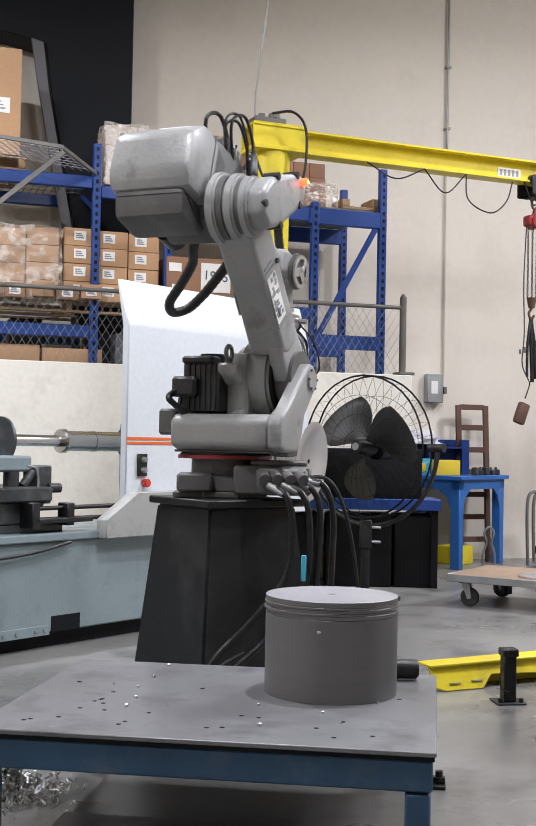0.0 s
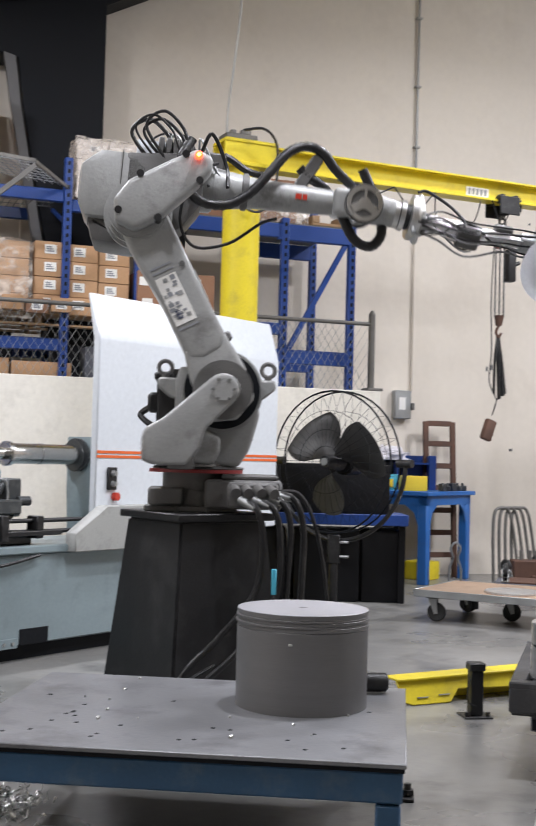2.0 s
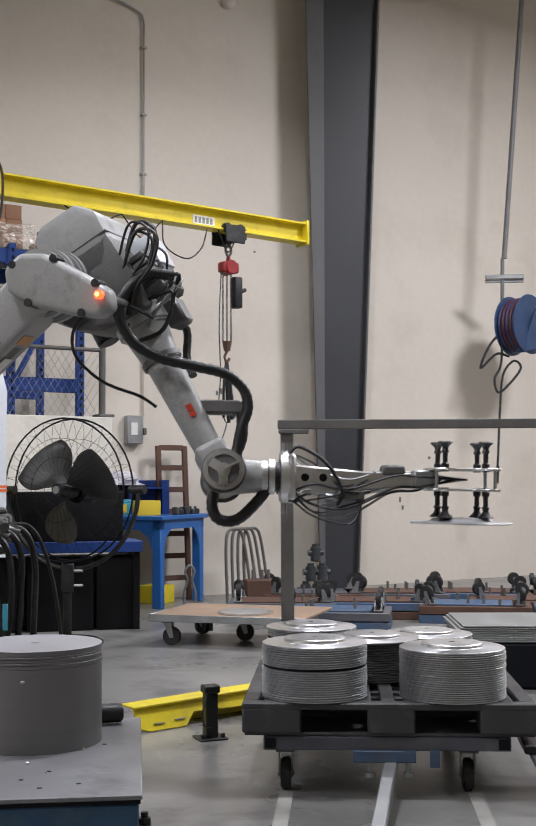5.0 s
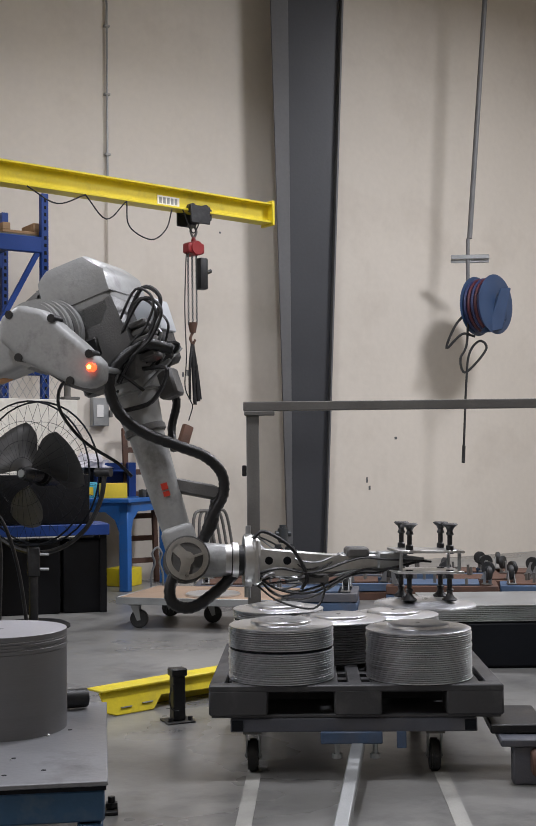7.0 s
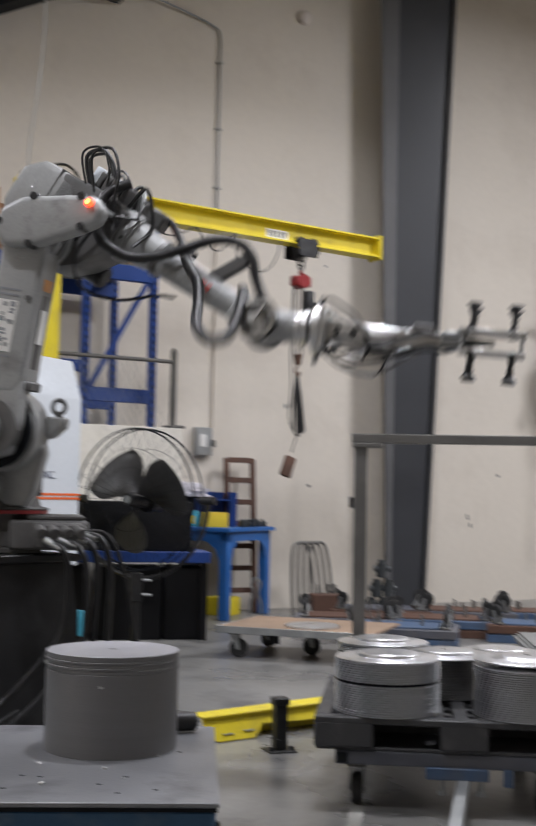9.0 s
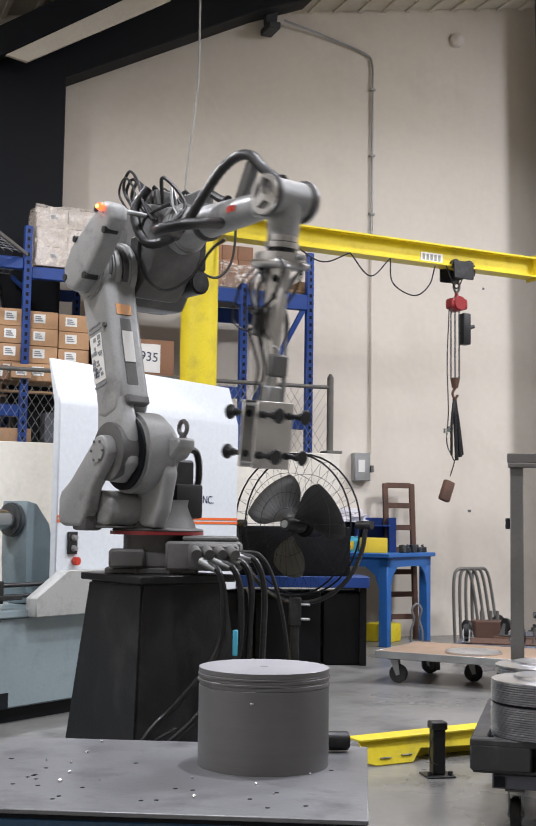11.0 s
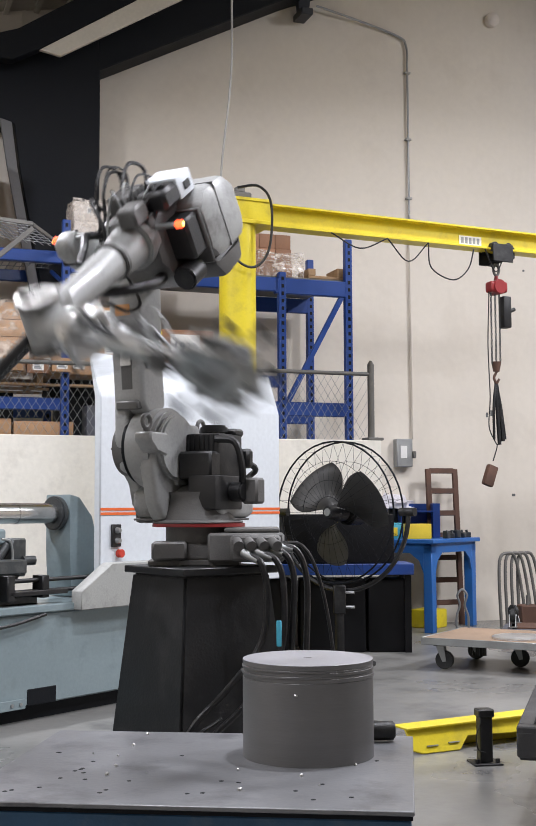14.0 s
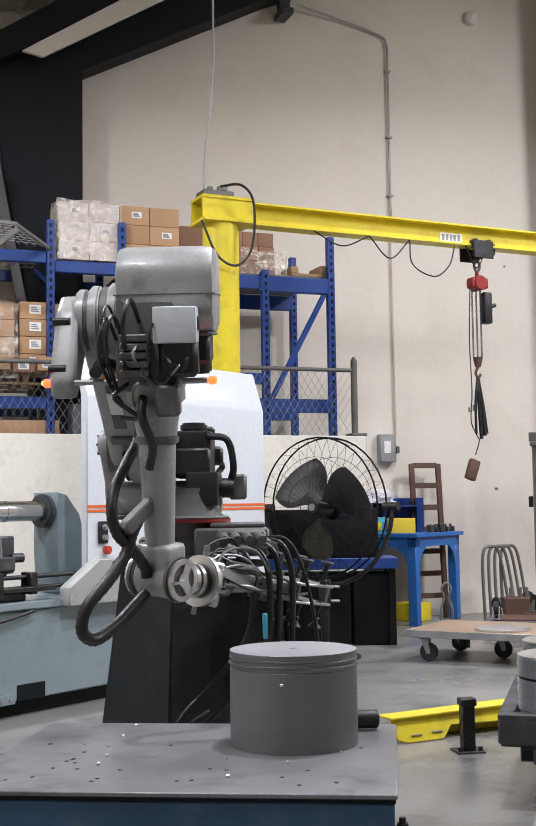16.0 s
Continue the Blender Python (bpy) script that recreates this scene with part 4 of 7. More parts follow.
def flat_cart():
    ob = thing("flat_cart", "low plywood-topped platform cart on casters", "cart", pose(1.47, 9.66, 0, 0, 0, -31))
    part("deck", box(bm_new(), 0, 1.3, 0, 0.95, 0.235, 0.255, 0.003), "ply", ob, "worn brown plywood deck")
    part("edge", box(bm_new(), -0.01, 1.31, -0.012, 0.0, 0.20, 0.258, 0.003), "galv", ob, "grey steel edge")
    part("edge", box(bm_new(), -0.012, 0.0, 0, 0.95, 0.20, 0.258, 0.003), "galv", ob, "grey steel edge")
    for x, y in ((0.12, 0.1), (1.15, 0.1), (0.12, 0.85), (1.15, 0.85), (0.62, 0.5)):
        caster(ob, pose(x, y, 0, 0, 0, 40 * x), 0.075)
    for x in (0.3, 0.36, 0.42):
        part("pin", rod(bm_new(), (x, 0.3, 0.1), (x, 0.3, 0.235), 0.016, n=10), "black", ob)
    solid("spun_dish", lathe(bm_new(), [(0, 0.015), (0.12, 0.016), (0.16, 0.012), (0.21, 0.02), (0.225, 0.012), (0.225, 0.0), (0, 0)], 40), "spun", "single shallow spun aluminium dish on the cart", "dish", pose(1.47, 9.66, 0.257, 0, 0, -31) @ pose(0.72, 0.3, 0))


def upturned_dollies():
    rng = random.Random(3)
    first = None
    rows = ((3.05, 11.4, -16, "dolly_grey", "rust"), (3.95, 11.2, -20, "dolly_blue", "rust"), (4.75, 10.6, -24, "rust", "dolly_blue"), (5.4, 10.9, -22, "rust", "rust"), (5.75, 10.2, -26, "dolly_blue", "rust"), (3.6, 12.2, -12, "rust", "dolly_grey"), (4.5, 12.0, -20, "dolly_grey", "rust"), (5.3, 11.8, -25, "dolly_blue", "rust"), (6.2, 11.3, -20, "rust", "rust"), (3.3, 10.5, -22, "dolly_grey", "dolly_blue"))
    for i, (x, y, rz, mt, mt2) in enumerate(rows):
        ob = thing("upturned_dolly", ("blue-grey" if "dolly" in mt else "rust-brown") + " steel dolly frame stacked upside down with wheels in the air", "dolly", pose(x, y, 0, 0, 0, rz), "dollies by the wall")
        z = 0.0
        for lvl in range(2):
            mm = mt if lvl else mt2
            for yy in (-0.3, 0.3):
                part("side_channel", box(bm_new(), -0.52, 0.52, yy - 0.03, yy + 0.03, z, z + 0.075, 0.005), mm, ob)
            for xx in (-0.49, 0.0, 0.49):
                part("cross_channel", box(bm_new(), xx - 0.035, xx + 0.035, -0.27, 0.27, z + 0.004, z + 0.07, 0.004), mm, ob)
            z += 0.085
        part("deck", box(bm_new(), -0.4, 0.35, -0.25, 0.25, z - 0.012, z + 0.004, 0.003), mt2, ob)
        for xx, yy in ((-0.42, -0.24), (0.42, -0.24), (-0.42, 0.24), (0.42, 0.24)):
            caster(ob, Matrix.Translation((xx, yy, z + 0.175)) @ pose(0, 0, 0, 180, 0, rng.uniform(0, 360)), 0.066)
        for k in range(4):
            xx, yy = rng.uniform(-0.3, 0.3), rng.uniform(-0.3, 0.2)
            part("bolt", rod(bm_new(), (xx, yy, z), (xx, yy, z + rng.uniform(0.05, 0.11)), 0.014, n=8), "grey_post", ob)


def spinning_lathe():
    K = pose(-0.93, 7.85, 0, 0, 0, 52)
    ob = thing("spinning_lathe", "grey-green and white metal spinning lathe with hooded headstock", "lathe", K)
    bm = box(bm_new(), -4.2, 1.75, 0.0, 1.1, 0.1, 0.66, 0.01)
    part("bed", bm, "machine_grey", ob, "grey-green enamelled bed")
    part("bed_rim", box(bm_new(), -4.25, 0.1, -0.03, 1.13, 0.66, 0.71, 0.008), "machine_grey", ob)
    # recessed base, black to stand for the shaded gap under the bed
    part("plinth", box(bm_new(), -4.1, 1.68, 0.08, 1.0, 0, 0.1), "steel_black", ob)
    part("sump_slot", box(bm_new(), -0.62, -0.38, -0.004, 0.05, 0.10, 0.2, 0.003), "steel_black", ob, "black slot in the bed")
    bm = box(bm_new(), -1.05, -0.64, -0.012, 0.0, 0.09, 0.15, 0.002)
    part("kick_plate", bm, "machine_grey", ob)
    for x in (-1.0, -0.9, -0.75, -0.68):
        part("screw", rod(bm_new(), (x, -0.012, 0.12), (x, -0.018, 0.12), 0.012, n=8), "galv", ob)
    bm = tube(bm_new(), [(-1.6, -0.03, 0.62), (-1.2, -0.03, 0.58), (-0.8, -0.03, 0.6), (-0.5, -0.03, 0.65)], 0.012, 6)
    part("cable", bm, "black", ob)
    # hood over the headstock
    prof = [(0, 0.75), (0, 2.05), (0.10, 2.36), (0.125, 2.36), (0.06, 2.05), (0.06, 0.75)]
    bm = bm_new()
    prism(bm, prof, -2.02, 0.0, 0.008, pose(0, 0, 0, 0, 0, 90))
    part("hood", bm, "machine_white", ob, "pale blue-white sheet metal hood")
    for z in (1.262, 1.292):
        part("stripe", box(bm_new(), 0.003, 2.017, -0.004, -0.001, z, z + 0.018), "orange", ob, "orange pinstripe")
    # maker's lettering, as plain bars
    part("lettering_bar", box(bm_new(), 1.30, 1.46, -0.004, -0.001, 1.42, 1.47), "grey_ink", ob)
    writing("INC.", 0.085, "ink", ob, pose(1.62, -0.003, 1.445, 90, 0, 0))
    bm = box(bm_new(), 0.10, 0.185, -0.02, -0.001, 1.05, 1.20, 0.004)
    panel = part("switch_panel", bm, "black", ob)
    for z in (1.09, 1.16):
        part("switch_knob", rod(bm_new(), (0.143, -0.02, z), (0.143, -0.05, z), 0.022, 0.015, 14), "galv", panel)
    part("stop_button", rod(bm_new(), (0.175, 0, 1.005), (0.175, -0.04, 1.005), 0.028, n=18, bev=0.004), "red_dull", ob, "red mushroom stop button")
    bm = bm_new()
    prism(bm, [(-0.26, 0.66), (-0.26, 0.78), (0.02, 0.95), (0.6, 0.95), (0.6, 0.66)], -0.1, -0.004, 0.006)
    part("splash_tray", bm, "tray", ob, "scuffed pale grey flared splash tray")
    # headstock plate with face
    bm = box(bm_new(), 0.85, 2.0, 0.1, 0.7, 0.7, 1.4, 0.02)
    part("headstock", bm, "machine_grey", ob)
    # carriage and slides
    part("slide", box(bm_new(), -2.6, -0.45, 0.1, 0.9, 0.71, 0.76, 0.005), "machine_dark", ob)
    bm = box(bm_new(), -1.9, -0.58, 0.05, 0.95, 0.90, 0.99, 0.01)
    prism(bm, [(-1.9, 0.76), (-0.75, 0.76), (-0.62, 0.86), (-0.58, 0.9), (-1.9, 0.9)], 0.1, 0.9, 0.01)
    part("cross_slide", bm, "machine_dark", ob, "oily dark cross slide")
    part("tool_block", box(bm_new(), -1.9, -0.62, 0.2, 0.8, 1.08, 1.18, 0.015), "machine_grey", ob)
    for x in (-1.35, -1.05):
        part("spindle", rod(bm_new(), (x, 0.25, 0.99), (x, 0.25, 1.08), 0.05, n=16), "machine_dark", ob)
    bm = rod(bm_new(), (-0.75, 0.25, 0.99), (-0.75, 0.25, 1.08), 0.05, n=16)
    rod(bm, (-0.7, 0.2, 0.99), (-0.62, 0.2, 1.08), 0.03, n=12)
    box(bm, -0.62, -0.5, 0.15, 0.3, 0.88, 1.12, 0.01)
    rod(bm, (-0.56, 0.12, 0.98), (-0.48, 0.1, 0.98), 0.03, n=12)
    part("tool_post", bm, "machine_dark", ob)
    bm = box(bm_new(), -0.78, -0.3, -0.02, 0.12, 0.77, 0.80, 0.004)
    for z in (0.79, 0.86):
        rod(bm, (-0.8, 0.05, z), (-0.05, 0.05, z), 0.014, n=10)
    box(bm, -0.8, -0.74, -0.02, 0.12, 0.74, 0.9, 0.006)
    box(bm, -0.5, -0.44, 0.0, 0.1, 0.75, 0.89, 0.006)
    part("limit_rail", bm, "black", ob)
    part("end_block", box(bm_new(), -2.4, -1.28, -0.02, 0.5, 0.72, 0.80, 0.01), "galv", ob)
    bm = tube(bm_new(), [(-0.75, 0.1, 1.12), (-0.68, 0.1, 1.1), (-0.66, 0.1, 1.0), (-0.7, 0.1, 0.92)], 0.008, 6)
    part("oil_line", bm, "galv", ob)
    # tailstock, behind the slides
    bm = prism(bm_new(), [(-2.4, 0.76), (-1.45, 0.76), (-1.36, 1.2), (-1.5, 1.75), (-2.4, 1.9)], 0.15, 0.75, 0.03)
    part("tailstock", bm, "machine_dark", ob)
    part("blue_tank", box(bm_new(), -1.2, -0.98, 0.95, 1.1, 1.15, 1.5, 0.02), "rack_blue", ob, "small blue tank behind the ram")
    ram = part("ram", rod(bm_new(), (-1.1, 0, 0), (-0.5, 0, 0), 0.038, n=24), "chrome", ob, "polished steel ram")
    bm = rod(bm_new(), (-0.62, 0, 0), (-0.02, 0, 0), 0.068, n=28, bev=0.006)
    rod(bm, (-0.64, 0, 0), (-0.6, 0, 0), 0.082, n=28, bev=0.008)
    rod(bm, (-0.36, 0, 0), (-0.33, 0, 0), 0.071, n=28)
    part("sleeve", bm, "chrome", ram, "ground steel sleeve")
    bm = rod(bm_new(), (-0.02, 0, 0), (0.03, 0, 0), 0.115, n=32, bev=0.01)
    for k in range(6):
        a = k * math.pi / 3
        rod(bm, (0.025, 0.085 * math.cos(a), 0.085 * math.sin(a)), (0.04, 0.085 * math.cos(a), 0.085 * math.sin(a)), 0.012, n=8)
    part("end_flange", bm, "machine_dark", ram, "dark bolted end flange")
    bm = prism(bm_new(), [(0.03, 0.13), (0.12, 0.11), (0.24, -0.02), (0.30, -0.2), (0.30, -0.56), (0.05, -0.56), (0.03, -0.25)], -0.12, 0.12, 0.015, seg=2)
    part("end_bracket", bm, "machine_grey", ram, "grey cast bracket behind the flange")
    bm = lathe(bm_new(), [(0, 0.03), (0.04, 0.03), (0.06, 0.02), (0.13, 0.0), (0.15, -0.01), (0.15, -0.03), (0, -0.03)], 36, pose(-1.12, 0, 0, 0, 90, 0))
    part("pressure_disc", bm, "machine_dark", ram, "dark round pressure disc")
    return ram


RAM_HOME = pose(0, 0.40, 1.275)


def blank_table():
    ob = thing("blank_table", "low grey steel plate table on a worn blue frame", "table", pose(-0.06, 4.16, 0, 0, 0, -8))
    part("plate", box(bm_new(), -0.76, 0.655, -0.61, 0.565, 0.395, 0.41, 0.003), "table", ob, "scuffed grey steel plate top")
    part("packer", box(bm_new(), -0.755, 0.65, -0.605, 0.56, 0.382, 0.395), "steel_black", ob)
    for y in (-0.6, 0.5):
        part("rail", box(bm_new(), -0.75, 0.645, y, y + 0.05, 0.29, 0.382, 0.006), "blue_frame", ob)
    for x in (-0.75, 0.595):
        part("rail", box(bm_new(), x, x + 0.05, -0.55, 0.5, 0.29, 0.38, 0.006), "blue_frame", ob)
    for x, y in ((-0.75, -0.6), (0.565, -0.6), (-0.75, 0.48), (0.565, 0.48)):
        leg = part("leg", box(bm_new(), x, x + 0.075, y, y + 0.07, 0.03, 0.285, 0.006), "blue_frame" if y < 0 else "column", ob)
        bm = box(bm_new(), x - 0.03, x + 0.13, y - 0.02, y + 0.09, 0.0, 0.015, 0.003)
        rod(bm, (x + 0.105, y + 0.03, 0.015), (x + 0.105, y + 0.03, 0.06), 0.014, n=8)
        rod(bm, (x + 0.105, y + 0.03, 0.02), (x + 0.105, y + 0.03, 0.038), 0.026, n=6)
        part("foot", bm, "black", leg)
    part("stretcher", box(bm_new(), -0.67, 0.54, -0.1, 0.1, 0.2, 0.28, 0.005), "column", ob)
    rng = random.Random(11)
    bm = bm_new()
    for i in range(26):
        x, y = (-0.5 + 0.05 * rng.random(), rng.uniform(-0.45, 0.1)) if i < 5 else (rng.uniform(-0.65, 0.55), rng.choice((-0.45, -0.3, -0.38, 0.1)) + rng.uniform(-0.05, 0.05))
        rod(bm, (x, y, 0.4098), (x, y, 0.4108), 0.008, n=10)
    tagged(part("bolt_holes", bm, "steel_black", ob, "dark drilled holes"), kind="stuff")
    bm = bm_new()
    for i in range(16):
        x, y = rng.uniform(-0.6, 0.5), rng.uniform(-0.5, 0.55)
        bmesh.ops.create_icosphere(bm, subdivisions=1, radius=rng.uniform(0.003, 0.008), matrix=Matrix.Translation((x, y, 0.413)))
    tagged(part("chips", bm, "chips", ob), kind="stuff")
    # clips on the far rail
    m = pose(-0.06, 4.16, 0, 0, 0, -8)
    h = thing("hand_roller", "black cylinder with a thin rod lying on the table", "roller", m @ pose(0.53, 0.45, 0.45, 0, 0, 12))
    part("roller", rod(bm_new(), (-0.055, 0, 0), (0.055, 0, 0), 0.036, n=22, bev=0.006), "black", h)
    part("rod", rod(bm_new(), (-0.16, 0.01, 0.005), (-0.05, 0.0, 0), 0.009, n=8), "black", h)
    solid("steel_nut", rod(bm_new(), (0, 0, 0), (0, 0, 0.014), 0.013, n=6), "black", "black hex nut on the steel table", "nut", m @ pose(0.47, 0.36, 0.41))
    # swarf on the floor at the table's side
    bm = bm_new()
    for i in range(900):
        a, r = rng.uniform(0, 6.28), abs(rng.gauss(0, 0.12))
        p = Vector((r * math.cos(a), r * math.sin(a), 0.012 + max(0, 0.12 - r) * rng.random()))
        q = p + Vector((rng.uniform(-0.025, 0.025), rng.uniform(-0.025, 0.025), rng.uniform(-0.012, 0.025)))
        s = (p + q) / 2 + Vector((rng.uniform(-0.015, 0.015), rng.uniform(-0.015, 0.015), 0.012))
        tube(bm, [p, s, q], 0.0032, 3, 3)
    solid("swarf_heap", bm, "chips", "tangled heap of bright metal swarf on the floor", "swarf", pose(-0.92, 4.36, 0), kind="stuff")
    # tray on the floor below
    bm = box(bm_new(), -0.5, 0.3, -0.15, 0.15, 0, 0.02, 0.004)
    solid("drip_tray", bm, "table", "flat grey steel sheet on the floor under the table", "sheet", pose(-0.2, 3.9, 0, 0, 0, -8))


def blank_stack():
    """Round flat blanks piled on the table."""
    ob = thing("blank_stack", "tall stack of round matt grey aluminium blanks on the table", "blank stack", pose(0.24, 4.30, 0.41))
    h = 0.345
    levels = [(0.0, 0.283, 0.2365, 0.0, 0.0), (0.284, 0.298, 0.2365, 0.002, 0.0), (0.2985, 0.306, 0.2385, -0.003, 0.001), (0.3065, 0.318, 0.2365, 0.001, 0.0), (0.3185, 0.326, 0.2375, -0.002, 0.0), (0.3265, 0.345, 0.2365, 0.0, 0.0)]
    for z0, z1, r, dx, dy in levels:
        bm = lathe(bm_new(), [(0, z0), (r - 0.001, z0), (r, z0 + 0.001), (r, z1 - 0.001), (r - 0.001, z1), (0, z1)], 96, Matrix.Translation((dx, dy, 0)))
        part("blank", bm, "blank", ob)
    # thin skin over the topmost blank, paler than the sides
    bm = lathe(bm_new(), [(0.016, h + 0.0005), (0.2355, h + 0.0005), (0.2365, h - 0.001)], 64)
    part("top_blank", bm, "blank_top", ob, "top face, paler than the sides")
    part("centre_hole", rod(bm_new(), (0, 0, h - 0.01), (0, 0, h - 0.001), 0.017, n=18), "steel_black", ob)
    bm = box(bm_new(), -0.007, 0.007, -0.003, 0.001, -0.004, 0.004, 0.002)
    part("bright_nick", bm, "chips", ob, "", pose(-0.055, -0.235, 0.245))


def dish_profile(z, r=0.225):
    return [(0.012, z + 0.027), (0.1, z + 0.027), (0.128, z + 0.026), (0.133, z + 0.022), (0.135, z + 0.012), (0.14, z + 0.009), (r - 0.006, z + 0.008), (r, z + 0.005), (r, z), (r - 0.01, z - 0.001)]


def dish_stack(parent_m, count, h, r=0.23, gap=None, label=""):
    """Spun dishes nested on one another."""
    ob = thing("dish_stack", label, "dish stack", parent_m, "stacks of spun dishes")
    rng = random.Random(count)
    step = h / count
    for i in range(count):
        z = i * step
        if gap is not None and i == gap:
            part("separator", lathe(bm_new(), [(0, z), (r - 0.006, z), (r - 0.006, z + step * 0.7), (0, z + step * 0.7)], 40), "steel_black", ob, "dark separator sheet")
            continue
        rr = r + rng.uniform(-0.0015, 0.0015)
        if i == count - 1:
            bm = lathe(bm_new(), dish_profile(z, rr), 56)
        else:
            bm = lathe(bm_new(), [(rr - 0.02, z + step * 0.9), (rr - 0.003, z + step * 0.82), (rr, z + step * 0.66), (rr, z + step * 0.36), (rr - 0.003, z + step * 0.18), (rr - 0.02, z + step * 0.1)], 72)
        part("dish", bm, "spun", ob, "", pose(rng.uniform(-0.001, 0.001), 0, 0))
    part("hub_hole", rod(bm_new(), (0, 0, h), (0, 0, h + 0.012), 0.013, n=14), "steel_black", ob)
    return ob


PALLET = pose(1.135, 4.90, 0, 0, 0, -17.5)     # front left corner; x along the front


def loaded_pallet():
    W, D, top, low = 1.24, 1.22, 0.395, 0.255
    ob = thing("plastic_pallet", "grey plastic pallet on a wheeled steel cart", "pallet", PALLET)
    for x0, x1 in ((0, 0.25), (0.53, 0.73), (1.0, 1.24)):
        for y0, y1 in ((0, 0.16), (0.53, 0.69), (1.06, 1.22)):
            part("block", box(bm_new(), x0, x1, y0, y1, low + 0.012, top - 0.02, 0.008), "pallet", ob)
    part("deck_rim", box(bm_new(), 0, W, 0, 0.07, top - 0.03, top, 0.006), "pallet", ob)
    part("deck_rim", box(bm_new(), 0, W, D - 0.07, D, top - 0.03, top, 0.006), "pallet", ob)
    part("deck_rim", box(bm_new(), 0, 0.07, 0.07, D - 0.07, top - 0.03, top, 0.006), "pallet", ob)
    part("deck_rim", box(bm_new(), W - 0.07, W, 0.07, D - 0.07, top - 0.03, top, 0.006), "pallet", ob)
    for i in range(11):
        x = 0.07 + i * 0.1
        part("deck_slat", box(bm_new(), x + 0.02, x + 0.08, 0.07, D - 0.07, top - 0.028, top - 0.002, 0.004), "pallet", ob)
    for y in (0.3, 0.45, 0.75, 0.9):
        part("cross_slat", box(bm_new(), 0.07, W - 0.07, y - 0.03, y + 0.03, top - 0.045, top - 0.026, 0.003), "pallet", ob)
    # panel and full bottom sheet added so the fork openings stay dark
    part("inner_web", box(bm_new(), 0.02, W - 0.02, 0.36, 0.38, low + 0.014, top - 0.045), "pallet", ob, "dark panel added inside to darken the fork openings")
    part("bottom_deck", box(bm_new(), 0.01, W - 0.01, 0.02, D - 0.02, low, low + 0.014, 0.003), "pallet", ob)
    cart = thing("pallet_cart", "dark blue-grey steel cart on swivel casters under the pallet", "cart", PALLET)
    part("front_beam", box(bm_new(), 0.09, 1.13, 0.02, 0.09, 0.195, 0.253, 0.004), "dolly_grey", cart)
    part("back_beam", box(bm_new(), 0.09, 1.13, 1.1, 1.17, 0.195, 0.253, 0.004), "dolly_grey", cart)
    for x in (0.09, 0.58, 1.06):
        part("side_beam", box(bm_new(), x, x + 0.07, 0.09, 1.1, 0.197, 0.251, 0.004), "dolly_grey", cart)
    for x in (0.085, 1.065):
        part("tube_end", box(bm_new(), x + 0.012, x + 0.058, 0.012, 0.02, 0.203, 0.245), "steel_black", cart)
    part("drawbar_plate", box(bm_new(), 0.47, 0.73, -0.005, 0.018, 0.15, 0.2, 0.004), "dolly_blue", cart, "blue drawbar plate")
    part("tab", box(bm_new(), 0.79, 0.83, 0.0, 0.02, 0.13, 0.2, 0.003), "dolly_blue", cart)
    for x, y in ((0.18, 0.12), (0.96, 0.12), (0.18, 1.05), (0.96, 1.05)):
        caster(cart, pose(x, y, 0, 0, 0, 90), 0.07)
    for x in (0.54, 0.7):
        bm = bm_new()
        rod(bm, (x, 0.03, 0.09), (x, 0.03, 0.15), 0.012, n=8)
        rod(bm, (x, 0.03, 0.085), (x, 0.03, 0.105), 0.022, n=8)
        part("bolt", bm, "galv", cart)
    part("drawbar", bar(bm_new(), (0.63, 0.05, 0.135), (0.50, -1.1, 0.03), 0.055, 0.045, 0.006), "galv", cart, "pale steel drawbar")
    dish_stack(PALLET @ pose(0.305, 0.2, 0.395), 25, 0.235, gap=14, label="stack of spun aluminium dishes parted by a dark sheet")
    dish_stack(PALLET @ pose(0.905, 0.2, 0.395), 24, 0.215, label="stack of bright spun aluminium dishes")
    dish_stack(PALLET @ pose(0.275, 1.07, 0.395), 21, 0.2, gap=15, label="stack of spun aluminium dishes at the pallet's back corner")
    dish_stack(PALLET @ pose(0.86, 1.07, 0.395), 17, 0.165, label="lower stack of spun aluminium dishes at the pallet's back corner")
    mid = thing("dish_stack", "dark banded stack topped with one bright spun dish", "dish stack", PALLET @ pose(0.57, 0.66, 0.395), "stacks of spun dishes")
    bm = bm_new()
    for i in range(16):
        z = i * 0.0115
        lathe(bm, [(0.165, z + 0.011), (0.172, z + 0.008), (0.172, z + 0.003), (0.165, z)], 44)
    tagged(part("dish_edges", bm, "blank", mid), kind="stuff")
    part("dish", lathe(bm_new(), dish_profile(0.188), 56), "spun", mid, "bright spun dish")
    part("hub_hole", rod(bm_new(), (0, 0, 0.2), (0, 0, 0.215), 0.013, n=14), "steel_black", mid)


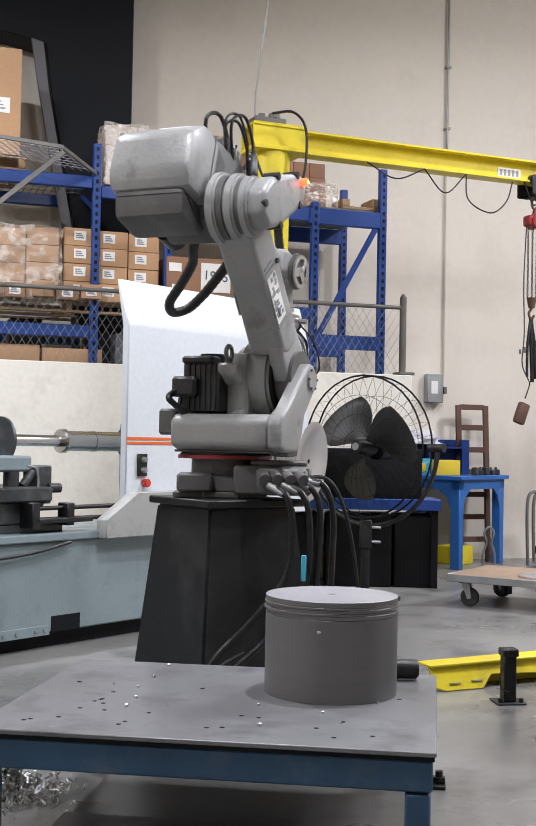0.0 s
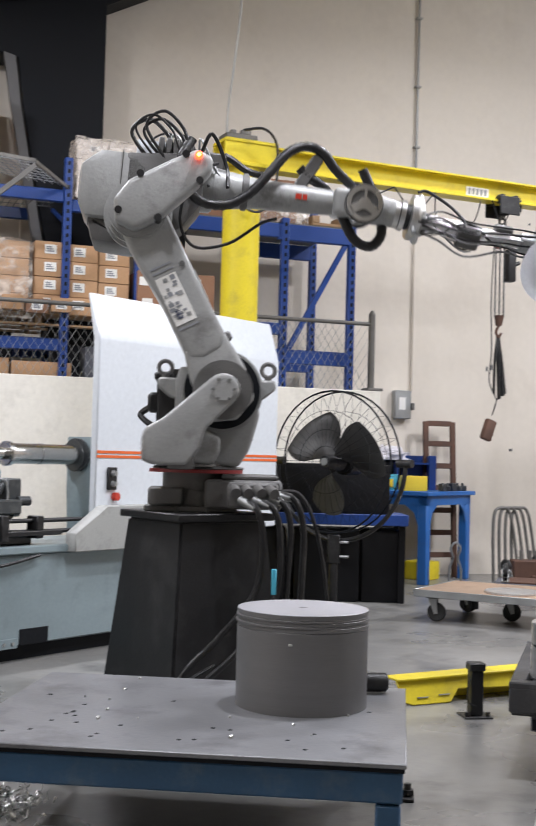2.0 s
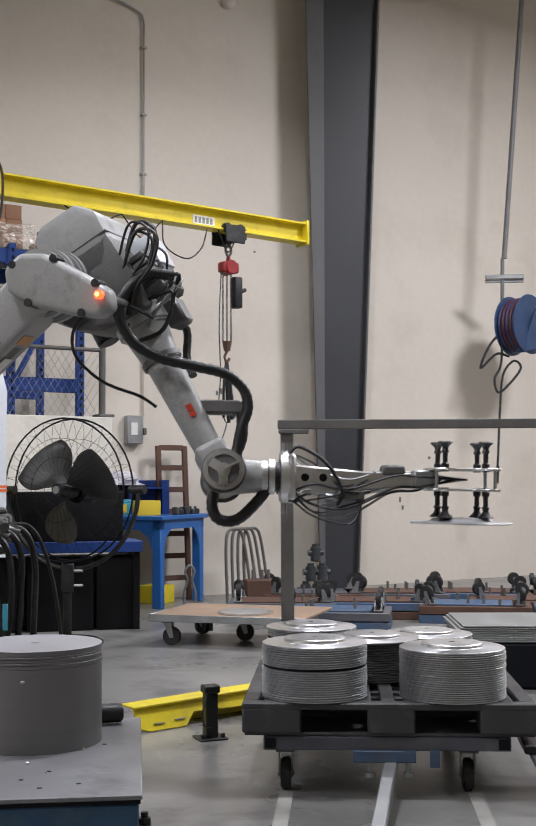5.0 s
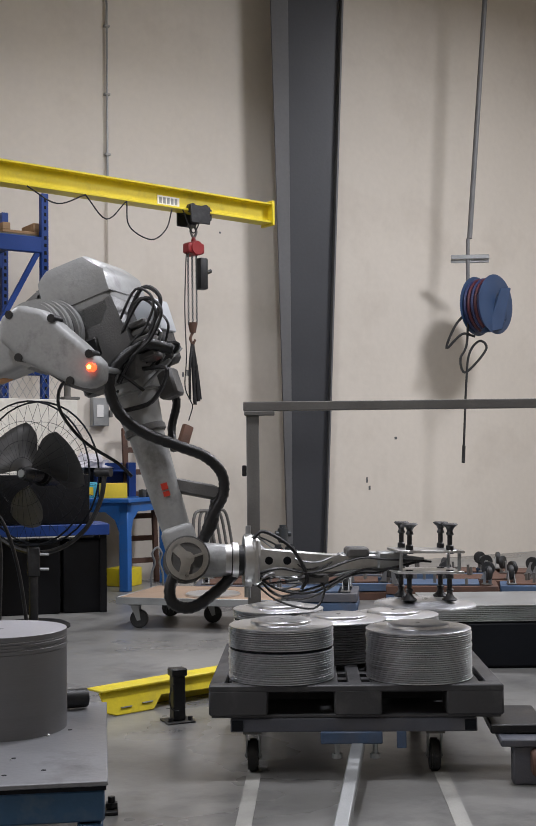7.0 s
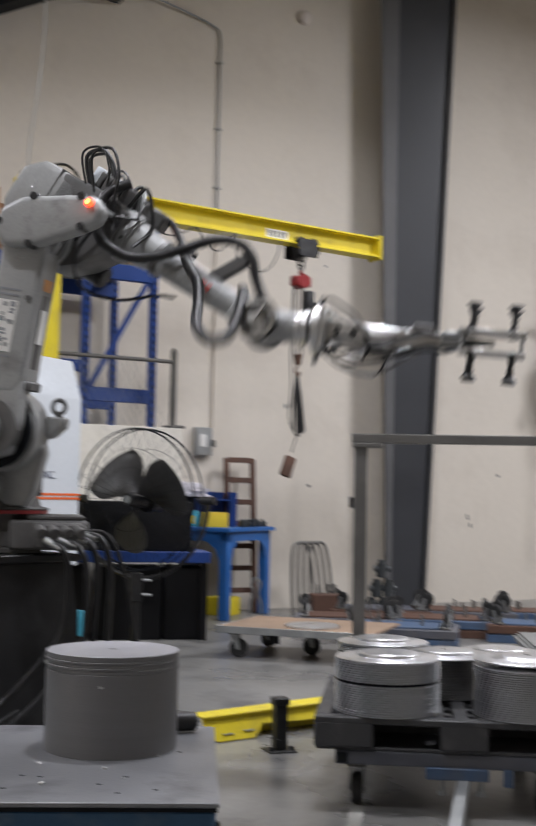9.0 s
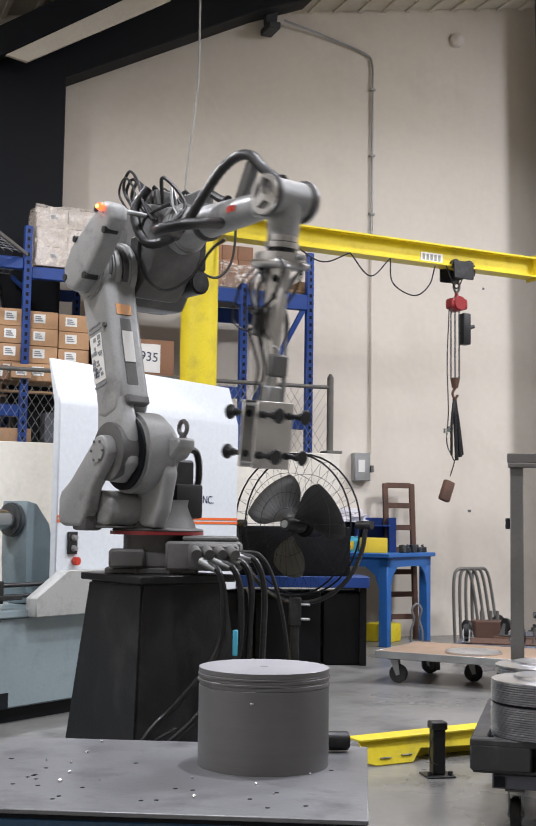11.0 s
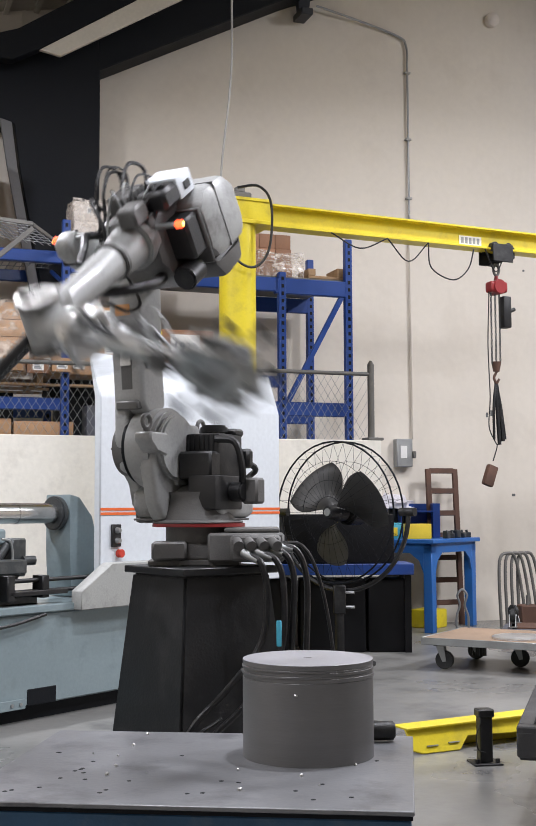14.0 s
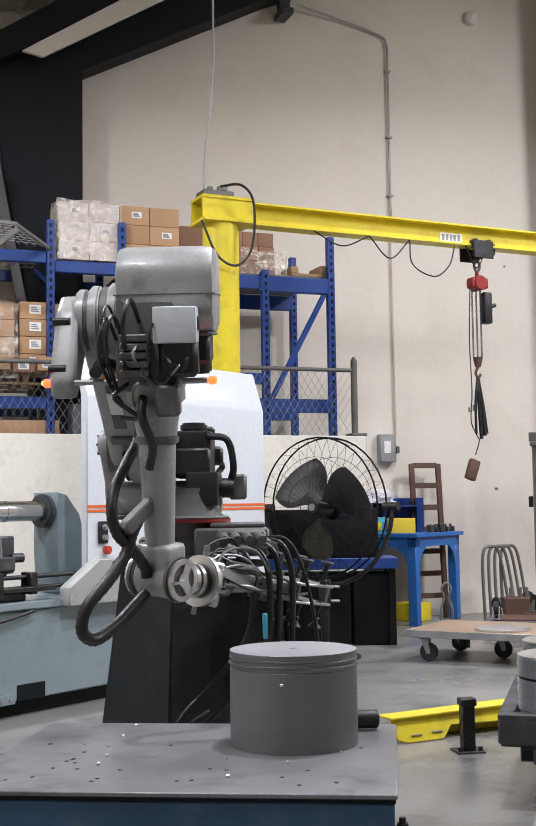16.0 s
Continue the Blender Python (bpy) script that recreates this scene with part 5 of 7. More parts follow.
def tube_frame():
    th = -15.8
    ob = thing("tube_gate_frame", "grey square-tube frame standing behind the loaded pallet", "frame", pose(1.70, 6.23, 0, 0, 0, th))
    part("post", box(bm_new(), -0.035, 0.035, -0.035, 0.035, 0.012, 1.59, 0.004), "grey_post", ob)
    part("post", box(bm_new(), 2.50, 2.57, -0.035, 0.035, 0.012, 1.59, 0.004), "grey_post", ob)
    part("top_rail", box(bm_new(), -0.05, 2.6, -0.035, 0.035, 1.615, 1.665, 0.004), "grey_post", ob)
    part("top_plate", box(bm_new(), -0.045, 0.12, -0.05, 0.05, 1.59, 1.615, 0.004), "grey_post", ob)
    part("latch", box(bm_new(), -0.06, -0.036, -0.02, 0.02, 1.26, 1.32, 0.004), "black", ob)
    for x in (0.0, 2.535):
        part("foot", box(bm_new(), x - 0.09, x + 0.09, -0.09, 0.09, 0, 0.012, 0.003), "grey_post", ob)


def floor_guard():
    ob = thing("yellow_floor_guard", "yellow folded-steel floor guard with scraped paint", "guard", pose(0.93, 6.3, 0, 0, 0, 26))
    bm = prism(bm_new(), [(-0.03, 0.02), (0.03, 0.0), (0.27, 0.0), (0.34, 0.07), (0.62, 0.06), (1.12, 0.06), (1.12, 0.15), (-0.05, 0.135)], -0.012, 0.0, 0.003, pose(0, 0, 0, -24))
    prism(bm, [(-0.05, 0.126), (1.12, 0.14), (1.12, 0.152), (-0.05, 0.138)], 0.02, 0.16, 0.003)
    box(bm, 0.34, 1.12, 0.14, 0.155, 0.0, 0.13, 0.002)
    part("plate", bm, "yellow", ob)
    for x in (0.06, 0.2, 0.8):
        part("scrape", box(bm_new(), x, x + 0.07, -0.02, -0.0125, 0.03 + 0.05 * x, 0.036 + 0.05 * x, 0, pose(0, 0, 0, -24)), "galv", ob, "bare scrape")
    p = thing("bollard_stub", "short dark square steel post bolted to the floor", "post", pose(1.24, 6.08, 0, 0, 0, 8))
    part("tube", box(bm_new(), -0.033, 0.033, -0.033, 0.033, 0.01, 0.27, 0.005), "black", p)
    part("cap", box(bm_new(), -0.042, 0.042, -0.04, 0.04, 0.235, 0.275, 0.006), "black", p)
    bm = box(bm_new(), -0.075, 0.075, -0.07, 0.07, 0, 0.01, 0.003)
    for x in (-0.055, 0.055):
        rod(bm, (x, -0.04, 0.01), (x, -0.04, 0.03), 0.012, n=6)
    part("base_plate", bm, "black", p)
    part("wire", tube(bm_new(), [(-0.035, -0.03, 0.2), (-0.06, -0.05, 0.14), (-0.05, -0.05, 0.08), (-0.01, -0.04, 0.06)], 0.004, 5), "black", p)


def hose_reel():
    near = pose(0.1, 0, 1.3)
    ob = thing("air_hose_reel", "blue hose reel with red and dark hose on a drop pipe", "hose reel", near @ Matrix.Scale(1.15, 4) @ near.inverted() @ pose(6.03, 12.55, 0, 0, 0, -18))
    bm = rod(bm_new(), (0.02, 0, 3.9), (0.44, 0, 9.0), 0.03, n=12)
    rod(bm, (-0.01, 0, 3.35), (0.0, 0, 3.9), 0.022, n=12)
    part("drop_pipe", bm, "grey_hose", ob, "grey drop pipe")
    bm = box(bm_new(), -0.2, 0.24, -0.03, -0.0, 3.66, 3.71, 0.004)
    box(bm, -0.2, 0.24, 0.0, 0.03, 3.62, 3.66, 0.004)
    part("bracket", bm, "galv", ob)
    ax = pose(0.2, 0, 3.12, 0, 90, -42)
    bm = bm_new()
    for z in (-0.13, 0.13):
        lathe(bm, [(0.05, z - 0.012), (0.33, z - 0.006), (0.345, z), (0.33, z + 0.006), (0.05, z + 0.012), (0.05, z - 0.012)], 40)
    part("flange", bm, "reel_blue", ob, "steel blue reel flanges", ax)
    for k, (mt, z) in enumerate((("hose_blue", -0.095), ("hose_red", -0.045), ("hose_blue", 0.005), ("hose_red", 0.05), ("hose_blue", 0.095))):
        bm = bm_new()
        for r in (0.23, 0.265, 0.295):
            tube(bm, [(r * math.cos(a * math.pi / 12), r * math.sin(a * math.pi / 12), z) for a in range(24)], 0.022, 6, 1, True)
        tagged(part("hose_coil", bm, mt, ob, "", ax), kind="stuff")
    bm = box(bm_new(), 0.2, 0.42, -0.12, 0.0, 2.92, 3.2, 0.02)
    prism(bm, [(0.1, 2.78), (0.36, 2.82), (0.46, 3.3), (0.34, 3.3), (0.24, 3.0)], -0.16, -0.12, 0.01)
    part("arm", bm, "reel_blue", ob)
    bm = tube(bm_new(), [(0.05, -0.1, 3.1), (-0.16, -0.1, 2.9), (-0.28, -0.1, 2.62), (-0.1, -0.1, 2.78), (0.05, -0.1, 2.75)], 0.016, 6)
    tube(bm, [(-0.02, -0.05, 3.35), (-0.04, -0.08, 2.7), (-0.12, -0.08, 2.5), (-0.08, -0.08, 2.34), (0.06, -0.08, 2.45), (0.18, -0.08, 2.62), (0.1, -0.08, 2.7), (-0.02, -0.08, 2.55), (-0.06, -0.08, 2.2), (-0.1, -0.08, 1.5)], 0.014, 6)
    rod(bm, (-0.1, -0.08, 1.5), (-0.11, -0.08, 1.3), 0.02, n=8)
    part("hanging_hose", bm, "rubber", ob, "hanging looped hose end")


def odds_and_ends():
    # steel clamps and castings on the floor beside the cart
    ob = thing("steel_fixture", "pale machined steel fixture plates on the floor by the cart", "fixture", pose(2.32, 4.62, 0, 0, 0, -20))
    bm = prism(bm_new(), [(0, 0.16), (0.5, 0.16), (0.5, 0.19), (0, 0.19)], -0.2, 0.1, 0.004)
    box(bm, 0.05, 0.15, -0.18, -0.1, 0.0, 0.16, 0.008)
    box(bm, 0.35, 0.46, -0.18, -0.08, 0.0, 0.16, 0.008)
    part("plate", bm, "dolly_grey", ob)
    part("block", box(bm_new(), 0.12, 0.24, -0.26, -0.14, 0.05, 0.15, 0.012), "rust", ob, "brown steel block")
    part("block", box(bm_new(), 0.28, 0.4, -0.32, -0.18, 0.0, 0.1, 0.012), "rust", ob, "brown steel block")
    part("bar", box(bm_new(), -0.03, 0.2, -0.1, 0.3, 0.19, 0.23, 0.006), "black", ob)
    bm = bm_new()
    box(bm, -0.05, 0.65, -0.3, 0.3, 0.0, 0.16, 0.01)
    solid("brown_crate", bm, "rust", "rusty brown steel crate on the floor", "crate", pose(2.95, 4.25, 0, 0, 0, -20))
    # dark machine shapes beyond the pallet
    ob = thing("sheet_stack_rack", "low dark rack stacked with thin grey sheets", "sheet rack", pose(3.55, 7.35, 0, 0, 0, -16))
    part("base", box(bm_new(), -0.35, 0.9, -0.4, 0.4, 0, 0.3, 0.02), "steel_black", ob)
    rng = random.Random(2)
    for i in range(9):
        part("sheet", box(bm_new(), -0.4 + rng.uniform(-0.04, 0.04), 0.9 + rng.uniform(-0.05, 0.05), -0.4, 0.4, 0.30 + i * 0.012, 0.307 + i * 0.012, 0.001), "galv", ob)
    ob = thing("stacked_fittings", "dark pipe fittings piled by the column foot", "fittings", pose(3.78, 13.1, 0))
    for i, (x, z) in enumerate(((0, 0), (0.14, 0), (0.27, 0), (0.06, 0.2), (0.2, 0.2), (0.12, 0.42))):
        bm = rod(bm_new(), (x, 0, z), (x, 0, z + 0.17), 0.06, n=14, bev=0.01)
        rod(bm, (x, 0, z + 0.17), (x, 0, z + 0.2), 0.04, n=12)
        rod(bm, (x - 0.09, 0, z + 0.1), (x + 0.09, 0, z + 0.1), 0.035, n=12)
        part("fitting", bm, "machine_dark", ob)
    ob = thing("brown_box", "small open brown wooden box with steel pins", "box", pose(3.05, 12.3, 0.0))
    part("body", box(bm_new(), -0.17, 0.17, -0.12, 0.12, 0.0, 0.3, 0.01), "rust", ob)
    for x in (-0.08, 0.02, 0.09):
        part("pin", rod(bm_new(), (x, 0, 0.3), (x, 0, 0.4), 0.018, n=8), "grey_post", ob)
    bm = bm_new()
    rng = random.Random(8)
    pts = ((3.2, 2.1), (3.6, 1.6), (4.6, 1.2), (5.2, 1.5), (5.4, 1.0), (5.9, 1.3), (6.1, 0.9), (4.9, 0.95), (3.4, 4.1), (2.9, 2.4), (6.3, 1.5))
    for x, z in pts:
        for k in range(1):
            xx, zz = x + rng.uniform(-0.25, 0.25), z + rng.uniform(-0.3, 0.3)
            box(bm, xx - 0.012, xx + 0.012 + 0.02 * rng.random(), -0.003, 0.001, zz - 0.01, zz + 0.01 + 0.05 * rng.random())
    tagged(structure("wall_scuffs", bm, "column_edge", "small dark scuff marks on the cream wall", WALL), kind="structure")


# ---- robot ----
ROOT = pose(-0.211, 5.909, 1.022)
A1, H2, L2, A3, L4 = 0.104, 0.583, 0.938, 0.217, 1.102


def robot_stand():
    ob = thing("robot_pedestal", "black welded steel robot pedestal, tapering upwards", "pedestal", pose(-0.2, 5.84, 0, 0, 0, 35))
    bm = bm_new()
    a, b = 0.335, 0.245
    vs = [bm.verts.new((x * a, y * a, 0.02)) for x, y in ((-1, -1), (1, -1), (1, 1), (-1, 1))] + [bm.verts.new((x * b, y * b, 0.987)) for x, y in ((-1, -1), (1, -1), (1, 1), (-1, 1))]
    for f in ((3, 2, 1, 0), (4, 5, 6, 7), (0, 1, 5, 4), (1, 2, 6, 5), (2, 3, 7, 6), (3, 0, 4, 7)):
        bm.faces.new([vs[i] for i in f])
    bmesh.ops.bevel(bm, geom=bm.edges[:], offset=0.012, segments=2, affect="EDGES")
    part("column", bm, "pedestal", ob)
    part("top_plate", box(bm_new(), -0.275, 0.275, -0.275, 0.275, 0.987, 1.022, 0.005), "pedestal", ob)
    part("base_plate", box(bm_new(), -0.4, 0.4, -0.4, 0.4, 0, 0.02, 0.004), "pedestal", ob)
    bm = bm_new()
    rod(bm, (0.28, -0.42, 0.12), (0.28, -0.47, 0.22), 0.04, n=14)
    box(bm, 0.2, 0.36, -0.46, -0.38, 0.05, 0.3, 0.01)
    part("valve_box", bm, "black", ob)
    # cables from the connector block down to the floor
    root = ROOT
    for i, (mt, pts) in enumerate((
        ("hose", [(0.22, -0.36, 0.07), (0.30, -0.42, 0.03), (0.33, -0.42, -0.12), (0.30, -0.42, -0.35), (0.14, -0.5, -0.55), (-0.02, -0.56, -0.72), (-0.10, -0.58, -0.97)]),
        ("hose", [(0.27, -0.34, 0.08), (0.37, -0.40, 0.04), (0.41, -0.40, -0.1), (0.39, -0.40, -0.4), (0.22, -0.5, -0.62), (0.05, -0.56, -0.78), (-0.03, -0.6, -0.97)]),
        ("hose", [(0.32, -0.31, 0.09), (0.42, -0.36, 0.06), (0.46, -0.36, -0.06), (0.45, -0.36, -0.3), (0.42, -0.38, -0.97)]),
        ("hose", [(0.37, -0.28, 0.10), (0.47, -0.32, 0.08), (0.52, -0.32, -0.05), (0.52, -0.32, -0.3), (0.49, -0.34, -0.97)]),
        ("black", [(0.38, -0.25, 0.11), (0.5, -0.28, 0.1), (0.58, -0.28, -0.05), (0.64, -0.28, -0.35), (0.70, -0.28, -0.97)]),
        ("black", [(0.12, -0.48, -0.68), (0.02, -0.56, -0.73), (-0.05, -0.58, -0.82), (-0.06, -0.58, -0.97)]),
    )):
        ob2 = thing("robot_cable", "thick dusty cable hanging from the robot base to the floor", "cable", root, "robot cables")
        part("hose", tube(bm_new(), pts, 0.0155 if mt == "hose" else 0.009, 8, 6), mt, ob2)
        if i < 4:
            p, q = Vector(pts[0]), Vector(pts[1])
            part("connector", rod(bm_new(), p, p.lerp(q, 0.9), 0.022, 0.018, 14), "galv", ob2)
    solid("blue_tag", box(bm_new(), -0.012, 0.012, -0.004, 0.004, -0.06, 0.06, 0.004), "cyan", "small bright blue tag hanging on a cable", "tag", root @ pose(0.385, -0.43, -0.30))


def industrial_robot():
    ob = thing("industrial_robot", "light grey dusty six-axis robot arm on a black pedestal", "robot", ROOT)
    P = {}
    # fixed base
    bm = box(bm_new(), -0.24, 0.2, -0.2, 0.2, 0.0, 0.03, 0.006)
    rod(bm, (0, 0, 0.03), (0, 0, 0.105), 0.2, 0.19, 40, 0.008)
    for a in range(0, 360, 45):
        c, s = math.cos(math.radians(a + 20)), math.sin(math.radians(a + 20))
        rod(bm, (0.21 * c, 0.21 * s, 0.0), (0.21 * c, 0.21 * s, 0.05), 0.014, n=8)
    box(bm, -0.22, -0.05, -0.24, -0.1, 0.03, 0.12, 0.012)
    part("base_flange", bm, "robot_dark", ob, "dusty grey base flange")
    bm = box(bm_new(), 0.05, 0.42, -0.24, 0.1, 0.02, 0.16, 0.012)
    box(bm, 0.13, 0.40, -0.22, 0.12, 0.16, 0.185, 0.008)
    part("rear_box", bm, "robot_dark", ob, "connector housing")
    bm = box(bm_new(), 0.16, 0.40, -0.33, -0.24, 0.03, 0.15, 0.012)
    for i in range(4):
        rod(bm, (0.19 + i * 0.055, -0.33, 0.12 - 0.0 * i), (0.2 + i * 0.06, -0.38, 0.1), 0.026, n=12)
    part("connector_block", bm, "robot_dark", ob)
    bm = rod(bm_new(), (0, 0, 0.10), (0, 0, 0.188), 0.165, n=40)
    part("neck", bm, "robot_dark", ob)
    # turntable (turns about the upright axis); x forward, y left
    bm = rod(bm_new(), (0, 0, 0.188), (0, 0, 0.205), 0.232, n=48)
    turn = P["turntable"] = part("turntable", bm, "red", ob, "turntable with red rim")
    bm = lathe(bm_new(), [(0, 0.205), (0.222, 0.205), (0.228, 0.211), (0.222, 0.217), (0.19, 0.222), (0.175, 0.26), (0.155, 0.33), (0.16, 0.36), (0, 0.36)], 44, pose(0.01, 0, 0))
    part("turning_collar", bm, "robot_dark", turn, "dusty dark turning collar")
    # main casting: box behind the axis with a diagonal cheek up to the shoulder on the right
    bm = prism(bm_new(), [(-0.26, 0.25), (-0.2, 0.228), (0.06, 0.228), (0.1, 0.28), (0.1, 0.36), (0.02, 0.40), (-0.22, 0.405), (-0.26, 0.375)], -0.335, 0.175, 0.028, seg=3)
    part("saddle", bm, "robot", turn, "grey cast saddle")
    part("saddle_seam", box(bm_new(), -0.2, 0.08, -0.34, 0.178, 0.219, 0.23, 0.003), "robot_dark", turn)
    k = [(A1 + 0.078 * math.cos(math.radians(a)), H2 + 0.078 * math.sin(math.radians(a))) for a in range(-50, 131, 20)]
    bm = prism(bm_new(), [(-0.27, 0.245), (-0.22, 0.225), (-0.06, 0.225), (0.0, 0.30), (0.03, 0.40)] + k + [(-0.17, 0.445), (-0.25, 0.40), (-0.27, 0.36)], -0.41, -0.338, 0.02, seg=3)
    part("right_cheek", bm, "robot", turn, "diagonal grey shoulder casting")
    part("cheek_foot", box(bm_new(), -0.15, -0.02, -0.40, -0.30, 0.205, 0.3, 0.02, seg=2), "robot_dark", turn)
    bm = rod(bm_new(), (A1, -0.42, H2), (A1, -0.34, H2), 0.066, n=36, bev=0.014)
    part("shoulder_cover", bm, "robot", turn)
    for a in range(0, 360, 60):
        x, z = A1 + 0.05 * math.cos(math.radians(a)), H2 + 0.05 * math.sin(math.radians(a))
        part("cover_bolt", rod(bm_new(), (x, -0.416, z), (x, -0.425, z), 0.007, n=6), "robot_dark", turn)
    bm = rod(bm_new(), (A1, -0.36, H2), (A1, -0.2, H2), 0.14, n=44)
    part("shoulder_gear", bm, "robot_dark", turn, "dark shoulder gear housing")
    bm = rod(bm_new(), (A1, -0.262, H2), (A1, -0.09, H2), 0.198, n=52, bev=0.02)
    rod(bm, (A1, -0.09, H2), (A1, -0.05, H2), 0.165, n=40, bev=0.012)
    part("shoulder_drum", bm, "robot", turn, "grey round shoulder drum")
    part("drum_seal", rod(bm_new(), (A1, -0.274, H2), (A1, -0.260, H2), 0.182, n=48), "steel_black", turn)
    bm = prism(bm_new(), [(-0.12, 0.222), (0.2, 0.222), (0.25, 0.30), (0.30, 0.48), (0.27, H2), (A1, H2), (A1 - 0.17, H2 - 0.02), (-0.14, 0.36)], -0.16, -0.08, 0.025, seg=3)
    part("left_cheek", bm, "robot", turn)
    bm = prism(bm_new(), [(A1 - 0.02, H2 + 0.12), (A1 - 0.2, H2 + 0.12), (A1 - 0.22, H2 + 0.05), (A1 - 0.22, 0.39), (A1, 0.39)], -0.155, -0.055, 0.02, seg=2)
    part("motor_bracket", bm, "robot", turn)
    bm = box(bm_new(), -0.2, 0.04, -0.06, 0.14, H2 - 0.17, H2 + 0.07, 0.018, seg=2)
    rod(bm, (-0.08, 0.04, H2 + 0.07), (-0.08, 0.04, H2 + 0.115), 0.07, n=20, bev=0.01)
    box(bm, -0.22, -0.12, -0.03, 0.14, H2 + 0.06, H2 + 0.1, 0.012)
    box(bm, -0.25, -0.19, 0.05, 0.18, H2 - 0.1, H2 + 0.0, 0.015)
    mot = part("motor", bm, "black", turn, "black finned shoulder motor")
    for k in range(6):
        part("fin", box(bm_new(), -0.206, 0.046, -0.04 + 0.028 * k, -0.028 + 0.028 * k, H2 - 0.16, H2 + 0.06), "black", mot)
    bm = box(bm_new(), -0.13, 0.14, 0.02, 0.18, 0.27, 0.44, 0.015, seg=2)
    rod(bm, (-0.02, 0.18, 0.36), (-0.02, 0.25, 0.36), 0.05, n=18, bev=0.008)
    box(bm, 0.02, 0.12, -0.05, 0.14, 0.42, 0.56, 0.012)
    tube(bm, [(0.04, 0.12, H2 + 0.04), (0.02, 0.22, H2 + 0.02), (0.0, 0.25, 0.47), (-0.03, 0.23, 0.39)], 0.018, 8)
    tube(bm, [(-0.2, 0.14, H2 - 0.05), (-0.28, 0.17, H2 - 0.1), (-0.27, 0.15, 0.45), (-0.2, 0.12, 0.40)], 0.016, 8)
    part("turn_motor", bm, "black", turn, "black base motor with cable")
    part("plug_box", box(bm_new(), -0.13, -0.04, 0.22, 0.31, 0.3, 0.43, 0.012), "robot_dark", turn, "grey connector plug box")
    for x, z in ((-0.1, 0.395), (-0.07, 0.335)):
        part("motor_label", box(bm_new(), 0.05, 0.052, 0.05, 0.08, z + 0.1, z + 0.14), "label", turn)
    for x in (A1 - 0.27, A1 + 0.235):
        y = -0.09
        bm = tube(bm_new(), [(x + 0.033 * math.cos(k * math.pi / 8), y, H2 + 0.115 + 0.033 * math.sin(k * math.pi / 8)) for k in range(16)], 0.011, 8, 1, True)
        rod(bm, (x, y, H2 + 0.06), (x, y, H2 + 0.085), 0.018, n=12)
        part("eyebolt", bm, "robot_dark", turn)
        d = 0.12 if x < A1 else -0.12
        part("lifting_lug", prism(bm_new(), [(x - 0.3 * d, H2 + 0.065), (x + d, H2 + 0.065), (x + d, H2 - 0.05), (x + 0.2 * d, H2 - 0.03), (x - 0.3 * d, H2 + 0.02)], y - 0.05, y + 0.05, 0.01), "robot", turn)

    # lower arm: z along the arm, x forward; it stands right of the turning axis
    Y0, Y1 = -0.345, -0.165
    bm = prism(bm_new(), [(-0.085, 0.20), (-0.02, 0.165), (0.09, 0.175), (0.125, 0.23), (0.12, L2 * 0.5), (0.12, L2 - 0.2), (0.12, L2 + 0.05), (0.05, L2 + 0.1), (-0.07, L2 + 0.08), (-0.115, L2 - 0.04), (-0.105, L2 - 0.25), (-0.085, L2 * 0.5)], Y0, Y1, 0.03, seg=3)
    prism(bm, [(-0.12, -0.11), (0.0, -0.155), (0.12, -0.10), (0.145, 0.05), (0.125, 0.25), (-0.085, 0.25), (-0.12, 0.1)], Y0 + 0.004, Y0 + 0.085, 0.025, seg=3)
    arm = P["lower_arm"] = part("lower_arm", bm, "robot", ob, "grey cast lower arm with stickers")
    bm = prism(bm_new(), [(0.09, 0.2), (0.125, 0.3), (0.12, L2 - 0.28), (0.08, L2 - 0.2)], Y0 + 0.05, Y1 - 0.05, 0.01)
    part("arm_rib", bm, "robot_dark", arm)
    part("arm_clip", box(bm_new(), 0.08, 0.15, Y0 + 0.03, Y1 - 0.02, 0.2, 0.245, 0.008), "robot_dark", arm)
    st = part("sticker", box(bm_new(), -0.07, 0.035, Y0 - 0.0035, Y0 - 0.0005, 0.36, 0.60), "label", arm, "worn white warning sticker")
    rng = random.Random(4)
    for k in range(26):
        x, z = rng.uniform(-0.068, 0.008), rng.uniform(0.365, 0.58)
        part("sticker_print", box(bm_new(), x, x + rng.uniform(0.01, 0.028), Y0 - 0.0055, Y0 - 0.0035, z, z + rng.uniform(0.006, 0.024)), "grey_ink" if k % 3 else "robot", st)
    writing("E", 0.06, "ink", arm, pose(-0.035, Y0 - 0.0062, 0.405, 90, 0, 0))
    for z in (0.62, 0.645, 0.335):
        part("sticker_print", box(bm_new(), -0.07, 0.035, Y0 - 0.0035, Y0 - 0.0005, z, z + 0.009), "grey_ink", st)
    part("orange_label", box(bm_new(), 0.1205, 0.1235, Y0 + 0.045, Y1 - 0.05, L2 - 0.27, L2 - 0.215), "orange_fade", arm, "faded orange patch")
    part("front_sticker", box(bm_new(), 0.1255, 0.1285, Y0 + 0.06, Y1 - 0.06, 0.42, 0.58), "label", arm, "torn white sticker")
